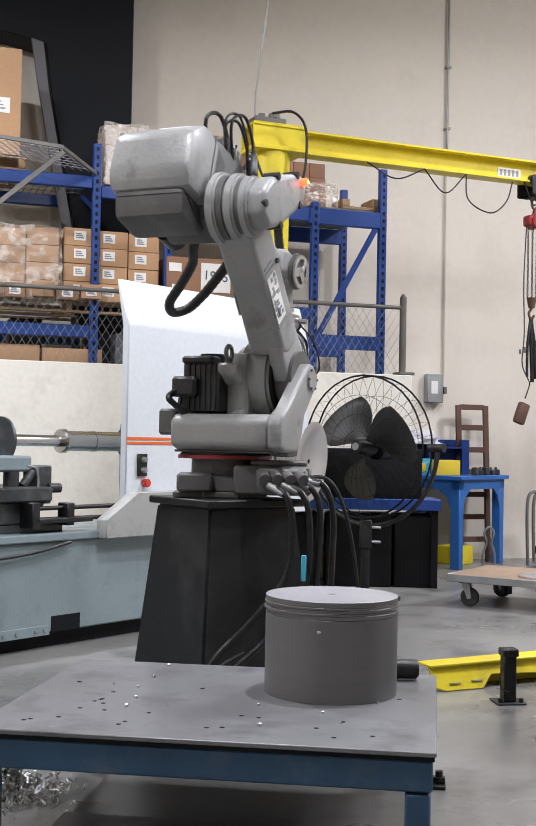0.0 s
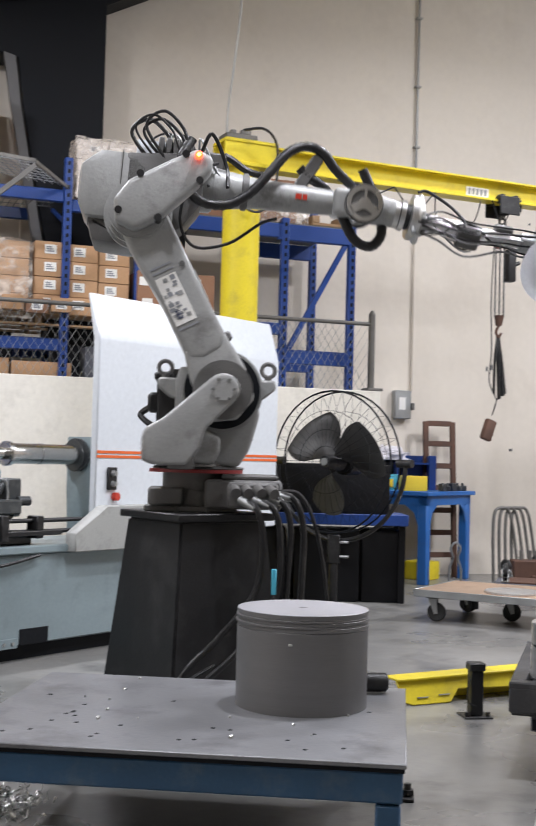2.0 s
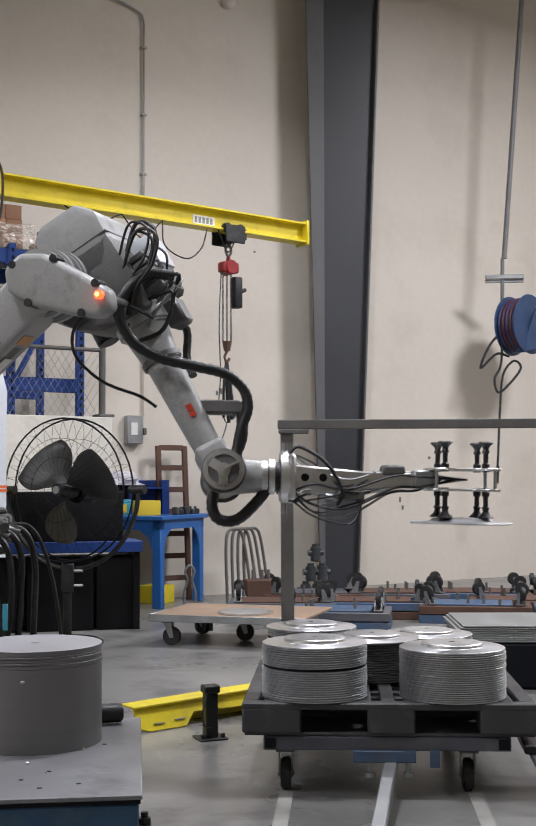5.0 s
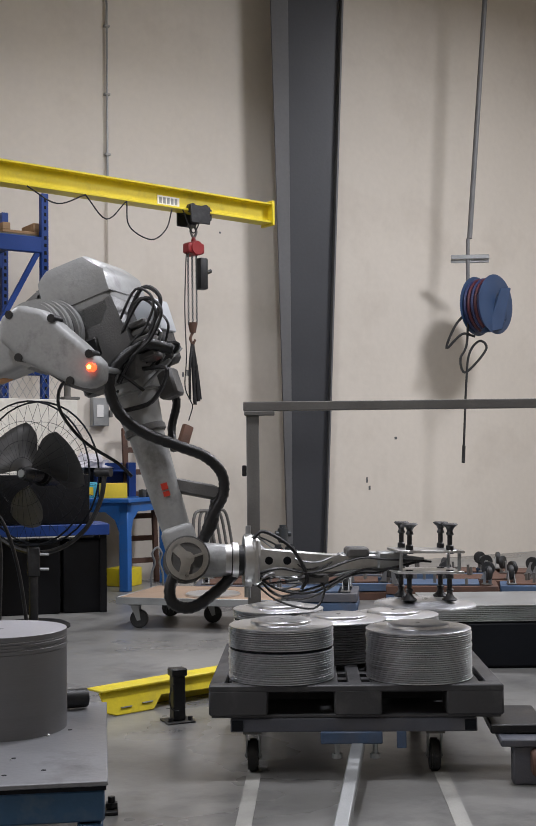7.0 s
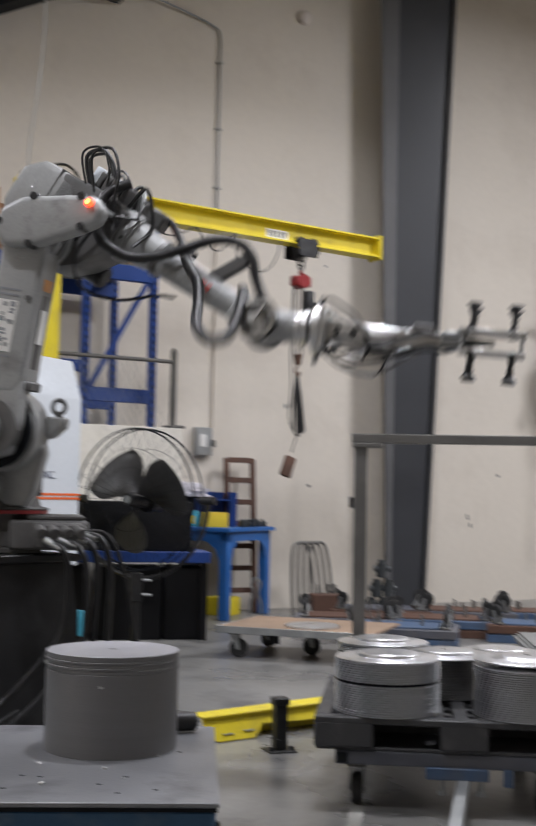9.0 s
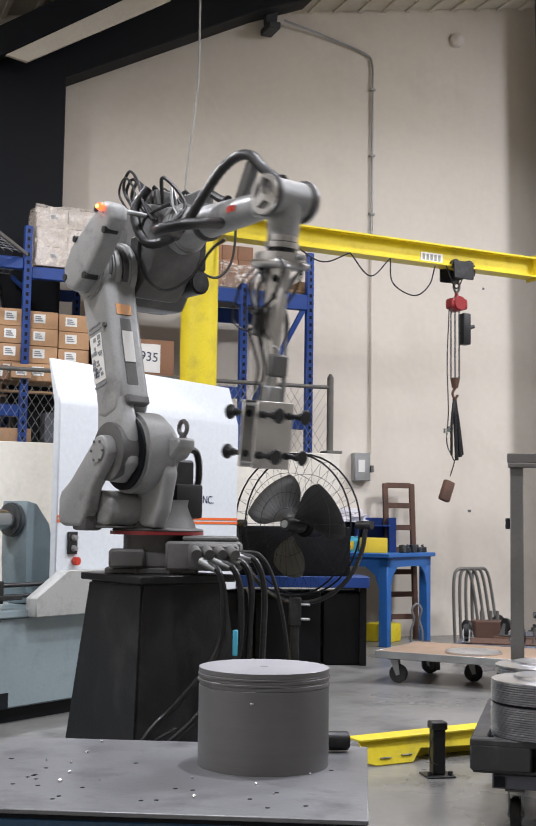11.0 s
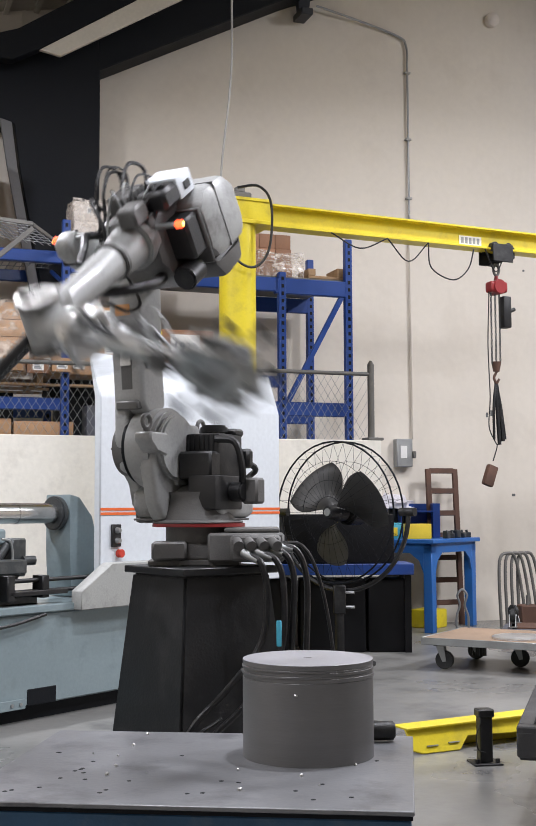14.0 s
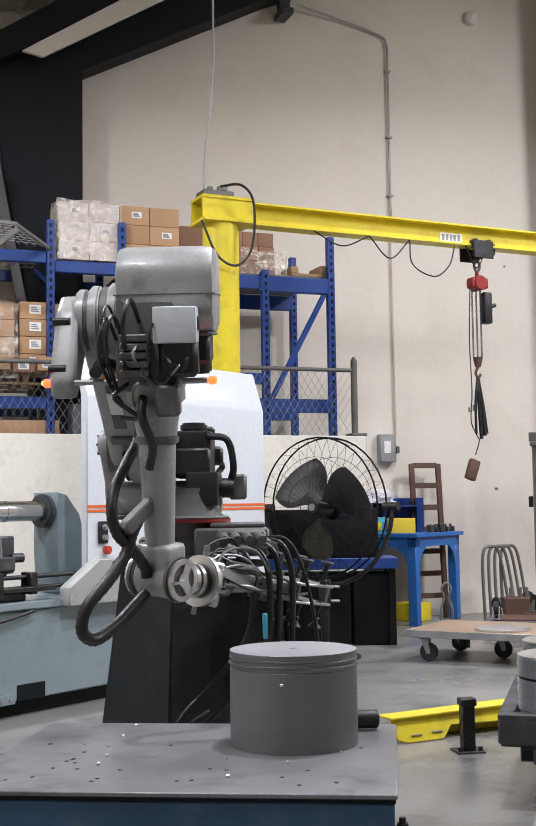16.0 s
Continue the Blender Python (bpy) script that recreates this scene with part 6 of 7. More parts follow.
    part("sticker", box(bm_new(), -0.08, 0.02, Y1 + 0.0005, Y1 + 0.003, 0.42, 0.55), "label", arm, "torn white sticker")
    part("side_plate", box(bm_new(), 0.03, 0.085, Y1 + 0.0005, Y1 + 0.012, 0.40, 0.50, 0.003), "grey_ink", arm)
    for x, z in ((0.08, 0.06), (0.02, -0.12), (-0.08, -0.06), (0.08, 0.62), (-0.1, L2 - 0.06)):
        part("bolt", rod(bm_new(), (x, Y0 + 0.01, z), (x, Y0 - 0.012, z), 0.014, n=6), "robot_dark", arm)

    # upper housing, turning at the elbow: x along the forearm, the roll axis lies A3 above the elbow
    bm = prism(bm_new(), [(-0.06, -0.08), (0.1, -0.12), (0.22, -0.02), (0.3, A3 - 0.12), (0.3, A3 + 0.1), (0.2, A3 + 0.13), (-0.1, A3 + 0.1), (-0.1, 0.02)], -0.15, 0.12, 0.03, seg=2)
    up = P["upper_housing"] = part("upper_housing", bm, "robot_dark", ob, "elbow housing with motor box")
    # faceted motor box at the rear
    bm = bm_new()
    prism(bm, [(-0.305, 0.05), (-0.265, -0.02), (0.02, -0.02), (0.06, 0.05), (0.06, 0.25), (-0.02, 0.32), (-0.21, 0.32), (-0.305, 0.24)], -0.15, 0.265, 0.04, seg=2)
    mb = part("motor_box", bm, "robot", up, "faceted light grey motor box")
    part("box_seam", box(bm_new(), -0.105, -0.10, -0.153, 0.268, -0.01, 0.323), "robot_dark", mb)
    # same grey as the motor box, coloured dark for its shaded underside
    part("lower_box", prism(bm_new(), [(-0.25, -0.03), (-0.22, -0.13), (-0.02, -0.14), (0.04, -0.05), (0.04, -0.01), (-0.25, -0.01)], -0.11, 0.24, 0.03, seg=2), "robot_dark", up)
    for y in (-0.1, 0.0, 0.12):
        part("lifting_slot", box(bm_new(), 0.045, 0.066, y - 0.012, y + 0.012, 0.2, 0.25, 0.008), "steel_black", mb)
    # dusty dark plate over the grey front face, for the shade on it
    part("front_plate", box(bm_new(), 0.055, 0.072, -0.12, 0.25, -0.02, 0.26, 0.006), "robot_dark", up)
    bm = box(bm_new(), 0.06, 0.19, 0.02, 0.235, 0.05, 0.25, 0.015)
    part("motor_cover", bm, "black", up, "black square motor cover")
    bm = box(bm_new(), 0.06, 0.16, -0.16, -0.02, 0.06, 0.2, 0.015)
    rod(bm, (0.1, -0.08, 0.08), (0.24, -0.08, 0.08), 0.06, n=24, bev=0.01)
    part("axis_motor", bm, "black", up, "black axis motor")
    part("axis_motor", rod(bm_new(), (0.1, 0.16, -0.02), (0.24, 0.16, -0.02), 0.06, n=24, bev=0.01), "black", up, "black axis motor")
    bm = box(bm_new(), -0.05, 0.10, 0.02, 0.2, 0.32, 0.43, 0.012, seg=2)
    vb = part("valve_box", bm, "machine_white", up, "pale grey valve box on the motor box")
    for y in (0.01, 0.13):
        part("screw", rod(bm_new(), (0.10, y + 0.04, 0.40), (0.106, y + 0.04, 0.40), 0.01, n=8), "black", vb)
    part("gauge", box(bm_new(), -0.01, 0.05, 0.2, 0.206, 0.35, 0.39, 0.003), "black", vb)
    for y0, r, mt in ((-0.215, 0.165, "robot"), (-0.255, 0.15, "robot_dark"), (-0.30, 0.155, "robot"), (-0.335, 0.135, "robot_dark"), (-0.36, 0.14, "robot")):
        part("elbow_ring", rod(bm_new(), (0, y0 + 0.048, 0), (0, y0, 0), r, n=44, bev=0.01), mt, up)
    bm = prism(bm_new(), [(-0.115, 0.02), (-0.095, -0.08), (0.0, -0.115), (0.12, -0.04), (0.27, 0.12), (0.33, 0.2), (0.325, 0.27), (0.25, 0.3), (0.14, 0.24), (-0.05, 0.12)], -0.44, -0.335, 0.03, seg=3)
    part("elbow_cover", bm, "robot", up, "long rounded grey elbow cover")
    for x, z in ((-0.085, -0.03), (0.1, -0.045), (0.275, 0.15), (0.2, 0.265), (0.0, 0.15)):
        part("cover_bolt", rod(bm_new(), (x, -0.444, z), (x, -0.37, z), 0.018, n=10), "black", up)
    # cross bar with a signal lamp at each end
    LX, LZ = 0.259, 0.262
    part("lamp_bar", rod(bm_new(), (LX, -0.43, LZ), (LX, 0.225, LZ), 0.013, n=10), "galv", up)
    for y, s in ((-0.43, -1), (0.225, 1)):
        lampm = part("signal_lamp", rod(bm_new(), (LX, y, LZ), (LX, y + 0.04 * s, LZ), 0.018, n=16, bev=0.006), "lamp_red", up, "glowing red signal lamp")
        part("lamp_core", rod(bm_new(), (LX, y + 0.04 * s, LZ), (LX, y + 0.044 * s, LZ), 0.009, n=12), "lamp_core", lampm)
    # valve pack and looped cables on top
    for k in range(5):
        part("valve", box(bm_new(), 0.06 + 0.036 * k, 0.09 + 0.036 * k, -0.12, 0.0, A3 + 0.12, A3 + 0.2, 0.006), "robot_dark", up)
    part("terminal_box", box(bm_new(), 0.27, 0.4, 0.02, 0.12, A3 + 0.1, A3 + 0.19, 0.012), "robot_dark", up)
    part("junction_box", box(bm_new(), 0.08, 0.24, 0.04, 0.2, A3 + 0.1, A3 + 0.2, 0.02), "black", up)
    rng = random.Random(21)
    for k in range(5):
        y = rng.uniform(-0.15, 0.05)
        h = rng.uniform(0.08, 0.19)
        x0 = rng.uniform(-0.02, 0.08)
        bm = tube(bm_new(), [(x0 + 0.05, y, A3 + 0.08), (x0 - 0.06, y - 0.02, A3 + 0.1 + h * 0.7), (x0 + 0.02, y - 0.04, A3 + 0.12 + h), (x0 + 0.12, y - 0.05, A3 + 0.1 + h * 0.7), (x0 + 0.17, y - 0.05, A3 + 0.12), (0.3, y - 0.04, A3 + 0.02)], rng.choice((0.006, 0.008, 0.01)), 6)
        part("cable_loop", bm, rng.choice(("black", "hose", "hose")), up)
    for k in range(9):
        x, y = rng.uniform(0.05, 0.3), rng.uniform(-0.18, 0.15)
        bm = tube(bm_new(), [(x, y, A3 + 0.12), (x + rng.uniform(-0.06, 0.08), y + rng.uniform(-0.06, 0.06), A3 + rng.uniform(0.16, 0.24)), (x + rng.uniform(0.05, 0.15), y + rng.uniform(-0.08, 0.08), A3 + 0.1), (x + 0.15, y - 0.05, A3 - 0.02)], rng.choice((0.005, 0.007, 0.01)), 6)
        part("short_cable", bm, rng.choice(("black", "grey_hose", "hose", "galv")), up)
    bm = tube(bm_new(), [(0.36, -0.12, A3 + 0.1), (0.25, -0.2, A3 + 0.02), (0.2, -0.18, 0.02), (0.28, -0.1, -0.1), (0.45, -0.06, -0.06), (0.6, -0.04, 0.06), (0.68, -0.02, 0.1)], 0.008, 6)
    part("slack_cable", bm, "black", up)

    # forearm: origin on the roll axis above the elbow, x forward
    bm = rod(bm_new(), (0.25, 0, 0), (0.35, 0, 0), 0.125, n=36, bev=0.01)
    rod(bm, (0.35, 0, 0), (0.5, 0, 0), 0.105, 0.084, 32)
    rod(bm, (0.5, 0, 0), (L4 - 0.1, 0, 0), 0.08, 0.062, 32)
    box(bm, L4 - 0.15, L4 + 0.03, -0.092, 0.092, -0.07, 0.07, 0.028, seg=3)
    fore = P["forearm"] = part("forearm", bm, "robot", ob, "grey tapered forearm tube")
    for s in (-1, 1):
        bm = rod(bm_new(), (L4, 0.085 * s, 0), (L4, 0.118 * s, 0), 0.098, n=40, bev=0.01)
        cov = part("wrist_cover", bm, "robot_dark", fore)
        bm = bm_new()
        lathe(bm, [(0.068, 0), (0.09, 0), (0.09, 0.01), (0.068, 0.01), (0.068, 0)], 40, Matrix.Translation((L4, 0.118 * s, 0)) @ pose(0, 0, 0, -90 * s))
        rod(bm, (L4, 0.118 * s, 0), (L4, 0.13 * s, 0), 0.03, n=24)
        for k in range(3):
            a = math.radians(90 + 120 * k)
            bar(bm, (L4, 0.123 * s, 0), (L4 + 0.075 * math.cos(a), 0.123 * s, 0.075 * math.sin(a)), 0.01, 0.042)
        part("spoked_ring", bm, "alu", cov, "bright three-spoked cover ring")
    for x, w in ((0.76, 0.03), (0.797, 0.022)):
        part("red_mark", box(bm_new(), x, x + w, -0.0745, -0.068, -0.012, 0.016), "red_dull", fore, "red maker's mark")
    part("clamp", rod(bm_new(), (0.49, 0, 0), (0.525, 0, 0), 0.093, n=28, bev=0.006), "robot_dark", fore)
    bm = prism(bm_new(), [(0.74, 0.05), (0.81, 0.05), (0.89, 0.2), (0.86, 0.24), (0.83, 0.22)], -0.025, 0.025, 0.008)
    part("hose_bracket", bm, "robot_dark", fore)
    bm = tube(bm_new(), [(0.22, -0.16, 0.2), (0.18, -0.21, 0.08), (0.26, -0.2, -0.08), (0.40, -0.17, -0.10), (0.52, -0.14, -0.03), (0.62, -0.10, 0.10), (0.70, -0.06, 0.21), (0.79, -0.03, 0.26), (0.88, -0.02, 0.24), (0.95, -0.01, 0.17), (L4 - 0.06, 0.0, 0.1), (L4 - 0.02, 0.0, 0.09)], 0.026, 10, 8, ribs=0.1)
    part("dress_hose", bm, "hose", fore, "thick black corrugated dress hose")
    bm = tube(bm_new(), [(0.32, 0.05, 0.14), (0.4, 0.08, 0.18), (0.52, 0.08, 0.12), (0.62, 0.04, 0.1)], 0.02, 8, 6, ribs=0.1)
    part("dress_hose", bm, "hose", fore, "black corrugated hose")

    # wrist head, x along the tool axis, y along the bend axis
    bm = rod(bm_new(), (0, -0.083, 0), (0, 0.083, 0), 0.085, n=36)
    rod(bm, (0.03, 0, 0), (0.17, 0, 0), 0.082, 0.07, 32)
    head = P["wrist_head"] = part("wrist_head", bm, "robot", ob, "grey wrist head")
    bm = rod(bm_new(), (0.165, 0, 0), (0.195, 0, 0), 0.07, n=30)
    rod(bm, (0.2, 0, 0), (0.225, 0, 0), 0.078, n=30)
    part("wrist_ring", bm, "alu", head, "bright steel wrist ring")
    bm = rod(bm_new(), (0.19, 0, 0), (0.255, 0, 0), 0.066, n=30)
    part("wrist_seal", bm, "black", head)

    # slack length of the dress hose, slung out past the wrist or drawn back along the forearm
    A = L4 - 0.22
    bm = tube(bm_new(), [(A - 0.05, 0, 0.13), (A, 0, 0.17), (A + 0.09, 0, 0.22), (A + 0.18, 0, 0.33), (A + 0.26, 0, 0.45), (A + 0.35, 0, 0.48), (A + 0.40, 0, 0.41), (A + 0.37, 0, 0.29), (A + 0.31, 0, 0.17), (A + 0.27, 0, 0.1)], 0.027, 10, 8, ribs=0.1)
    P["wrist_hose"] = part("wrist_hose", bm, "hose", ob, "slack black corrugated hose loop")

    # gripper: long bar with cups on both faces, cups along z
    bm = rod(bm_new(), (0.25, 0, 0), (0.29, 0, 0), 0.115, n=32, bev=0.006)
    box(bm, 0.28, 0.315, -0.1, 0.1, -0.1, 0.1, 0.012)
    grip = P["gripper"] = part("gripper", bm, "alu", ob, "aluminium vacuum gripper arm with suction cups")
    bm = prism(bm_new(), [(0.31, -0.06), (0.4, -0.075), (0.62, -0.055), (0.90, -0.025), (0.90, 0.025), (0.62, 0.03), (0.31, 0.055)], -0.022, 0.022, 0.006)
    part("arm_bar", bm, "alu", grip, "tapered aluminium bar")
    for x in (0.36, 0.44):
        part("bar_hole", rod(bm_new(), (x, -0.024, 0.0), (x, 0.024, 0.0), 0.018, n=14), "steel_black", grip)
    for z in (0.045, -0.045):
        bm = box(bm_new(), 0.91, 1.21, -0.11, 0.11, z - 0.006, z + 0.006, 0.003)
        part("cup_plate", bm, "alu", grip, "aluminium cup plate")
    for x, y in ((0.93, -0.09), (0.93, 0.09), (1.19, -0.09), (1.19, 0.09)):
        part("spacer", rod(bm_new(), (x, y, -0.045), (x, y, 0.045), 0.008, n=8), "galv", grip)
    part("bar_end", box(bm_new(), 0.84, 0.95, -0.04, 0.04, -0.04, 0.04, 0.008), "galv", grip)
    for s in (-1, 1):
        for x, y in ((0.97, -0.08), (0.97, 0.08), (1.15, -0.08), (1.15, 0.08)):
            bm = lathe(bm_new(), [(0, 0.035), (0.017, 0.035), (0.017, 0.07), (0.011, 0.075), (0.011, 0.115), (0.018, 0.12), (0.012, 0.135), (0.018, 0.148), (0.035, 0.163), (0.03, 0.168), (0, 0.168)], 18)
            if s < 0:
                bmesh.ops.transform(bm, matrix=pose(0, 0, 0, 180), verts=bm.verts)
            part("suction_cup", bm, "black", grip, "black rubber suction cup", pose(x, y, 0))
    rng = random.Random(9)
    for k in range(9):
        y = rng.uniform(-0.06, 0.06)
        z = rng.choice((-0.07, 0.05, -0.1, 0.02))
        bm = tube(bm_new(), [(0.3, y * 0.8, -0.06), (0.4, y - 0.03, z - 0.05), (0.55, y * 1.3, z - rng.uniform(0, 0.08)), (0.75, y, z * 0.6), (0.86, y * 1.2, z * 0.5), (0.97 + 0.05 * (k % 3), y * 1.3, 0.0)], rng.choice((0.005, 0.006, 0.008)), 6)
        part("air_line", bm, rng.choice(("black", "black", "grey_hose", "galv")), grip)
    bm = tube(bm_new(), [(0.28, -0.1, 0.1), (0.33, -0.1, 0.13), (0.45, -0.08, 0.06), (0.52, -0.07, -0.06), (0.5, -0.06, -0.12)], 0.008, 6)
    part("air_line", bm, "black", grip)
    bm = tube(bm_new(), [(0.3, -0.05, -0.1), (0.4, -0.08, -0.17), (0.55, -0.08, -0.2), (0.6, -0.06, -0.12), (0.56, -0.05, -0.07)], 0.005, 6)
    part("air_line", bm, "black", grip)
    rng = random.Random(31)
    for k in range(9):
        a = rng.uniform(0, 6.28)
        c, d = 0.1 * math.cos(a), 0.1 * math.sin(a)
        x1, x2 = rng.uniform(0.36, 0.44), rng.uniform(0.5, 0.62)
        bm = tube(bm_new(), [(0.27, c, d), (0.31, c * 1.1, d * 1.1), (x1, c * rng.uniform(0.3, 0.8), d * rng.uniform(0.4, 1.0)), (x2, rng.uniform(-0.08, 0.08), rng.uniform(-0.1, 0.06)), (x2 + 0.15, rng.uniform(-0.03, 0.03), rng.uniform(-0.07, 0.04))], rng.choice((0.004, 0.005, 0.007)), 5)
        part("air_line", bm, rng.choice(("black", "grey_hose", "galv", "hose")), grip)
    part("vacuum_block", box(bm_new(), 0.5, 0.62, -0.06, 0.06, -0.1, -0.055, 0.01), "robot_dark", grip)
    part("vacuum_block", box(bm_new(), 0.7, 0.8, -0.05, 0.05, 0.015, 0.06, 0.01), "robot_dark", grip)
    part("fitting", rod(bm_new(), (0.27, 0, 0.11), (0.27, 0, 0.15), 0.012, n=8), "galv", grip)
    part("fitting", rod(bm_new(), (0.27, 0, -0.11), (0.27, 0, -0.16), 0.014, n=8), "galv", grip)
    return P


def carried_dish():
    bm = lathe(bm_new(), [(0.012, 0.0), (0.1, 0.0), (0.125, -0.002), (0.14, -0.013), (0.17, -0.016), (0.217, -0.017), (0.225, -0.021), (0.225, -0.026), (0.2, -0.024), (0.15, -0.02), (0.12, -0.008), (0.012, -0.006), (0.012, 0.0)], 64)
    ob = solid("spun_dish", bm, "spun", "spun aluminium dish carried by the robot gripper", "dish")
    part("hub_hole", rod(bm_new(), (0, 0, -0.008), (0, 0, 0.001), 0.013, n=14), "steel_black", ob)
    return ob


# ---- motion of the machine ----
# seconds; turn, lower-arm lean, forearm rise, forearm roll, wrist bend, tool roll (degrees)
JOINTS = [
    (0.0, 66.6, -37.4, -17.2, 5.2, -59.0, -90.0),
    (0.5, 38.5, -31.2, -20.3, 2.3, -61.9, -90.0),
    (1.0, 35.0, -38.3, 9.7, 4.0, -60.0, -90.0),
    (1.5, 21.3, -35.1, 11.5, 2.5, -41.4, -90.0),
    (2.0, 3.6, -26.9, -4.2, 4.0, -5.8, -55.0),
    (2.5, -12.9, -13.1, -22.8, 4.1, 24.6, -6.0),
    (3.0, -20.1, 2.9, -34.7, 4.9, 33.2, -4.0),
    (3.5, -31.8, 30.7, -40.8, -20.4, 37.2, 15.4),
    (4.0, -31.9, 35.2, -47.9, -34.6, 52.8, 22.4),
    (4.5, -33.2, 42.9, -54.7, -24.3, 56.2, 13.7),
    (5.0, -33.4, 50.2, -60.5, -26.2, 61.9, 12.5),
    (7.2, -34.1, 73.2, -71.8, -26.1, 72.3, 7.9),
    (7.5, -34.1, 74.0, -71.8, -26.1, 72.3, 7.9),
    (8.0, -34.2, 74.1, -71.7, -26.0, 72.5, 7.9),
    (8.5, -33.9, 67.3, -68.6, -22.2, 69.7, 7.9),
    (9.0, -26.2, 9.7, -33.1, -6.2, 27.8, 5.3),
    (9.5, -27.8, 7.8, 29.3, 8.0, -82.7, -11.6),
    (10.0, -18.6, -8.1, -1.4, 2.2, -93.1, -8.0),
    (12.3, -114.0, -18.5, 0.9, -2.0, -98.0, 0.0),
    (12.5, -115.2, -18.7, 0.9, -20.0, -90.0, 0.0),
    (13.0, -115.7, -8.9, -2.7, -140.8, -80.2, 0.0),
    (13.3, -119.5, -4.3, -2.4, -185.0, -112.0, 0.0),
    (13.5, -122.0, -1.2, -2.2, -268.0, -70.0, 0.0),
    (13.7, -121.5, 2.0, -15.0, -272.0, -60.0, 0.0),
    (14.0, -119.3, 6.7, -35.7, -275.0, -70.0, 0.0),
    (14.2, -109.7, 17.2, -58.0, -305.0, -105.0, 0.0),
    (14.5, -95.4, 33.0, -88.2, -322.0, -88.0, 1.0),
    (15.0, -94.5, 48.0, -90.3, -328.3, -86.8, 1.2),
    (15.5, -94.5, 54.3, -97.1, -326.8, -78.3, 5.0),
    (16.0, -94.5, 57.4, -98.5, -326.4, -76.2, 5.8),
]
GRIP_AT = 1.06


def joints_at(t):
    """Joint angles at a time, on a smooth line through the rows."""
    k = max(i for i, r in enumerate(JOINTS) if r[0] <= t + 1e-6)
    k = min(k, len(JOINTS) - 2)
    a, b = JOINTS[k], JOINTS[k + 1]
    h = b[0] - a[0]
    u = (t - a[0]) / h

    def slope(i, j):
        if i == 0 or i == len(JOINTS) - 1:
            return 0.0
        p, q, r = JOINTS[i - 1], JOINTS[i], JOINTS[i + 1]
        d0, d1 = (q[j] - p[j]) / (q[0] - p[0]), (r[j] - q[j]) / (r[0] - q[0])
        if d0 * d1 <= 0:
            return 0.0
        return 2 * d0 * d1 / (d0 + d1)

    out = []
    for j in range(1, 7):
        m0, m1 = slope(k, j) * h, slope(k + 1, j) * h
        out.append((2 * u ** 3 - 3 * u * u + 1) * a[j] + (u ** 3 - 2 * u * u + u) * m0 + (3 * u * u - 2 * u ** 3) * b[j] + (u ** 3 - u * u) * m1)
    return out


# seconds; slide along the forearm, turn about it (degrees), lift
SLACK = [(0.0, -0.5, -130, -0.12), (0.5, -0.30, -172, 0.1), (1.5, -0.14, -180, 0.2), (2.5, 0.02, -180, 0.37),
         (8.7, 0.02, -180, 0.37), (9.3, -0.42, -258, -0.04), (10.8, -0.42, -258, -0.04), (12.5, -0.2, -180, 0.08), (13.1, -0.2, -190, 0.05), (14.4, 0.0, -360, 0.0), (16.0, 0.0, -360, 0.0)]


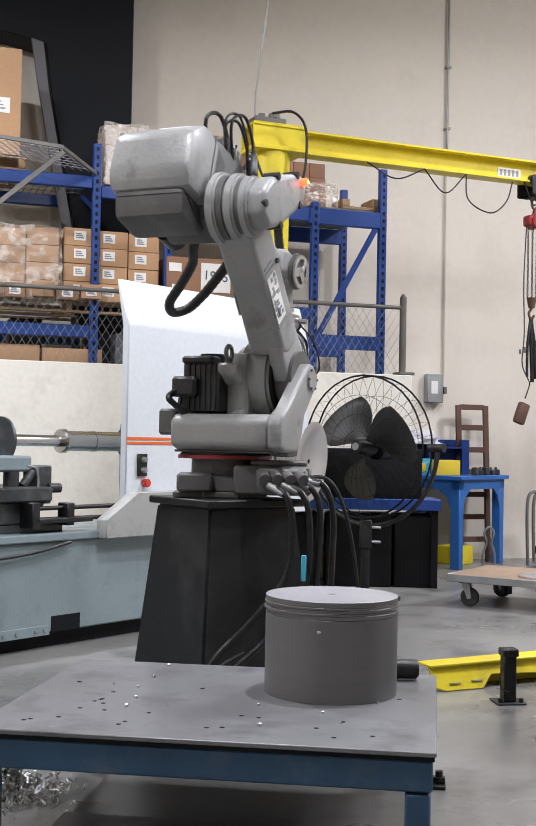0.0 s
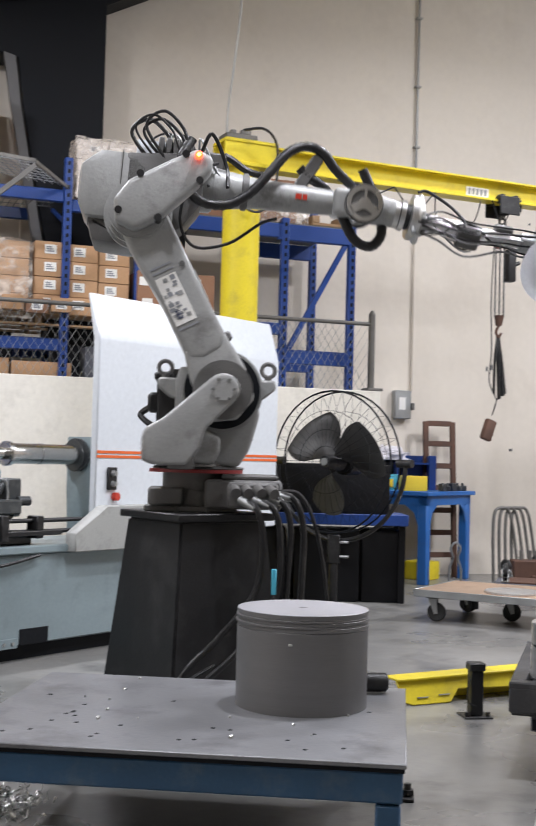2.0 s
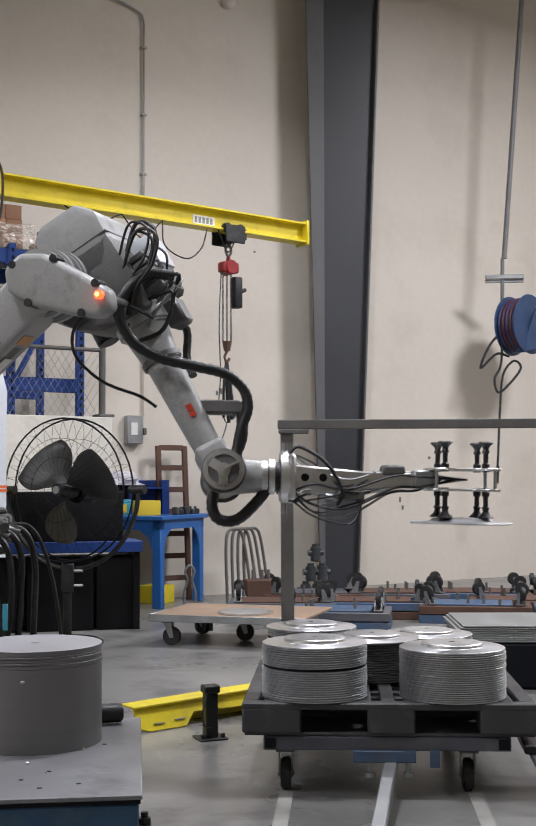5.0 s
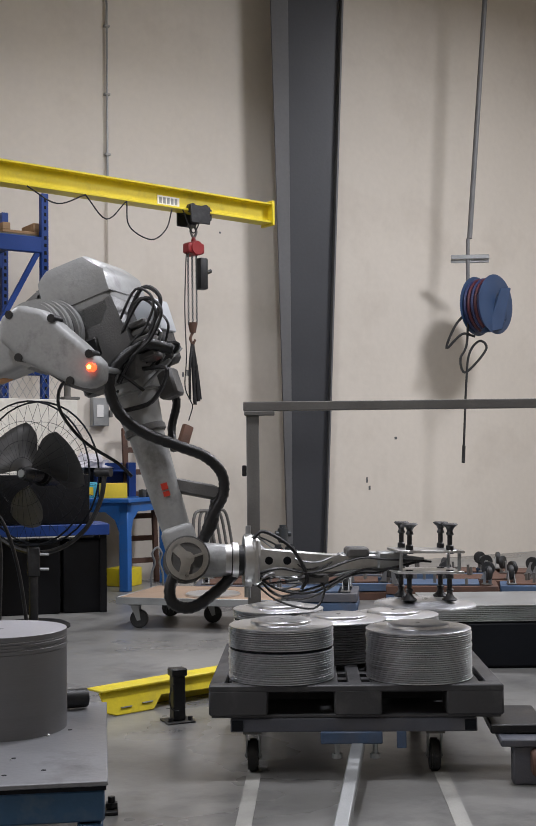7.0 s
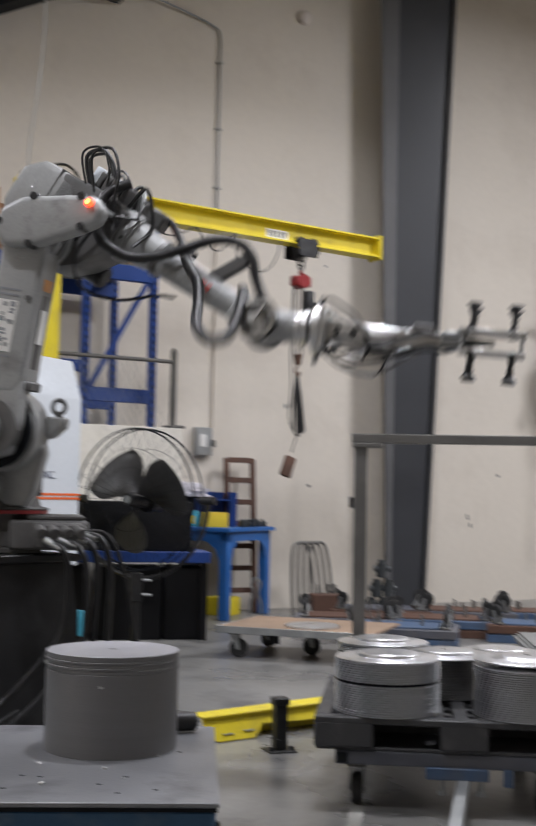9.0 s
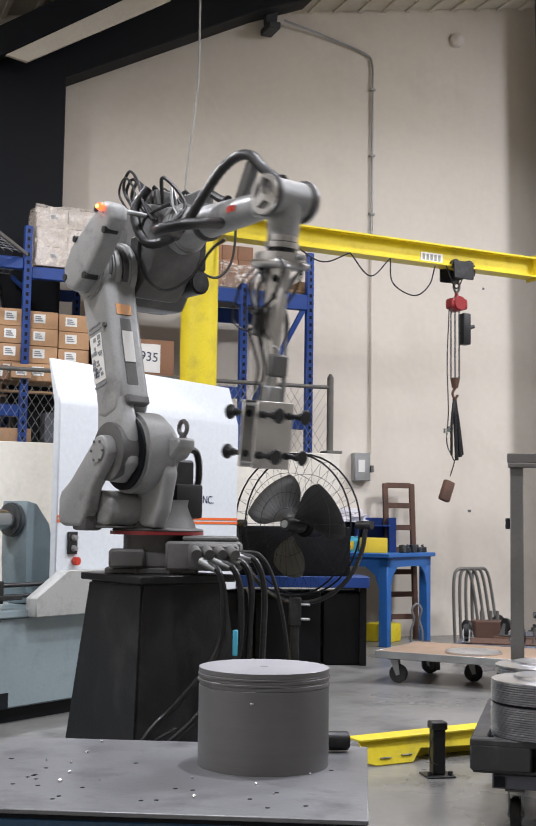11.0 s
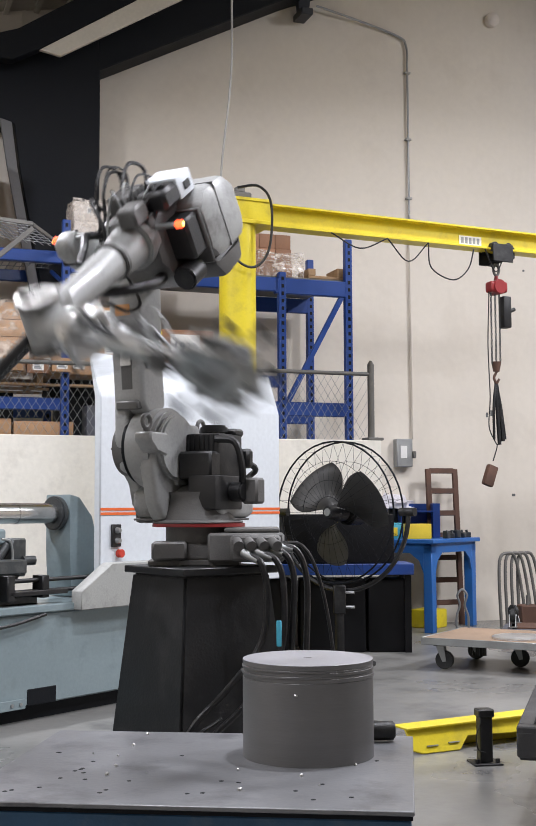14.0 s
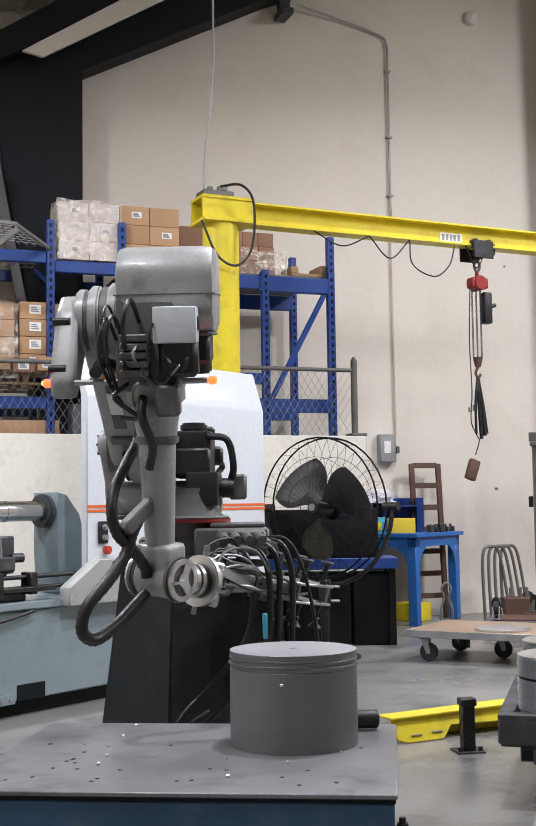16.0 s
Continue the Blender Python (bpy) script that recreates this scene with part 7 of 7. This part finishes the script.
def slack(t):
    """Where the loose hose loop lies on the forearm."""
    k = max(i for i, r in enumerate(SLACK[:-1]) if r[0] <= t + 1e-6)
    a, b = SLACK[k], SLACK[k + 1]
    u = (t - a[0]) / (b[0] - a[0])
    u = u * u * (3 - 2 * u)
    x, turn, z = (p + (q - p) * u for p, q in zip(a[1:], b[1:]))
    return pose(x, 0, z, turn)


def robot_poses(t):
    turn, lean, rise, roll, bend, tool = joints_at(t)
    base = pose(0, 0, 0, 0, 0, turn)
    arm = base @ pose(A1, 0, H2) @ pose(0, 0, 0, 0, lean, 0)
    up = base @ pose(A1, 0, H2) @ Matrix.Translation(pose(0, 0, 0, 0, lean, 0) @ Vector((0, 0, L2))) @ pose(0, 0, 0, 0, -rise, 0)
    fore = up @ pose(0, 0, A3) @ pose(0, 0, 0, roll, 0, 0)
    head = fore @ pose(L4, 0, 0) @ pose(0, 0, 0, 0, -bend, 0)
    return {"turntable": base, "lower_arm": arm, "upper_housing": up, "forearm": fore, "wrist_head": head, "wrist_hose": fore @ slack(t), "gripper": head @ pose(0, 0, 0, tool, 0, 0)}


def motions():
    times = [i / 10 for i in range(161)]
    for name, ob in ROBOT.items():
        walk(ob, [(t, robot_poses(t)[name]) for t in times])
    # the dish rides on the lower cups, is laid on a stack at the pallet's front and stays there
    rows = [(t, ROOT @ robot_poses(t)["gripper"] @ pose(GRIP_AT, 0, -0.168)) for t in times if t <= DROP]
    rest = PALLET @ pose(0.905, 0.2, 0.395 + 0.215 + 0.042)
    rows += [(DROP + 0.1, rest), (16.0, rest)]
    walk(DISH, rows)
    # the tailstock ram draws back
    K = RAM_HOME
    walk(RAM, [(t, K @ pose(x, 0, 0)) for t, x in ((0.0, 0.42), (0.5, 0.36), (1.0, 0.29), (1.5, 0.24), (2.5, 0.18), (4.0, 0.12), (9.5, -0.02), (16.0, -0.03))])


DROP = 7.0
room()
frame_steel()
chain_link_fence()
racks()
stored_goods()
jib_crane()
pedestal_fan()
work_bench()
flat_cart()
upturned_dollies()
RAM = spinning_lathe()
blank_table()
blank_stack()
loaded_pallet()
tube_frame()
floor_guard()
hose_reel()
odds_and_ends()
robot_stand()
ROBOT = industrial_robot()
DISH = carried_dish()
motions()
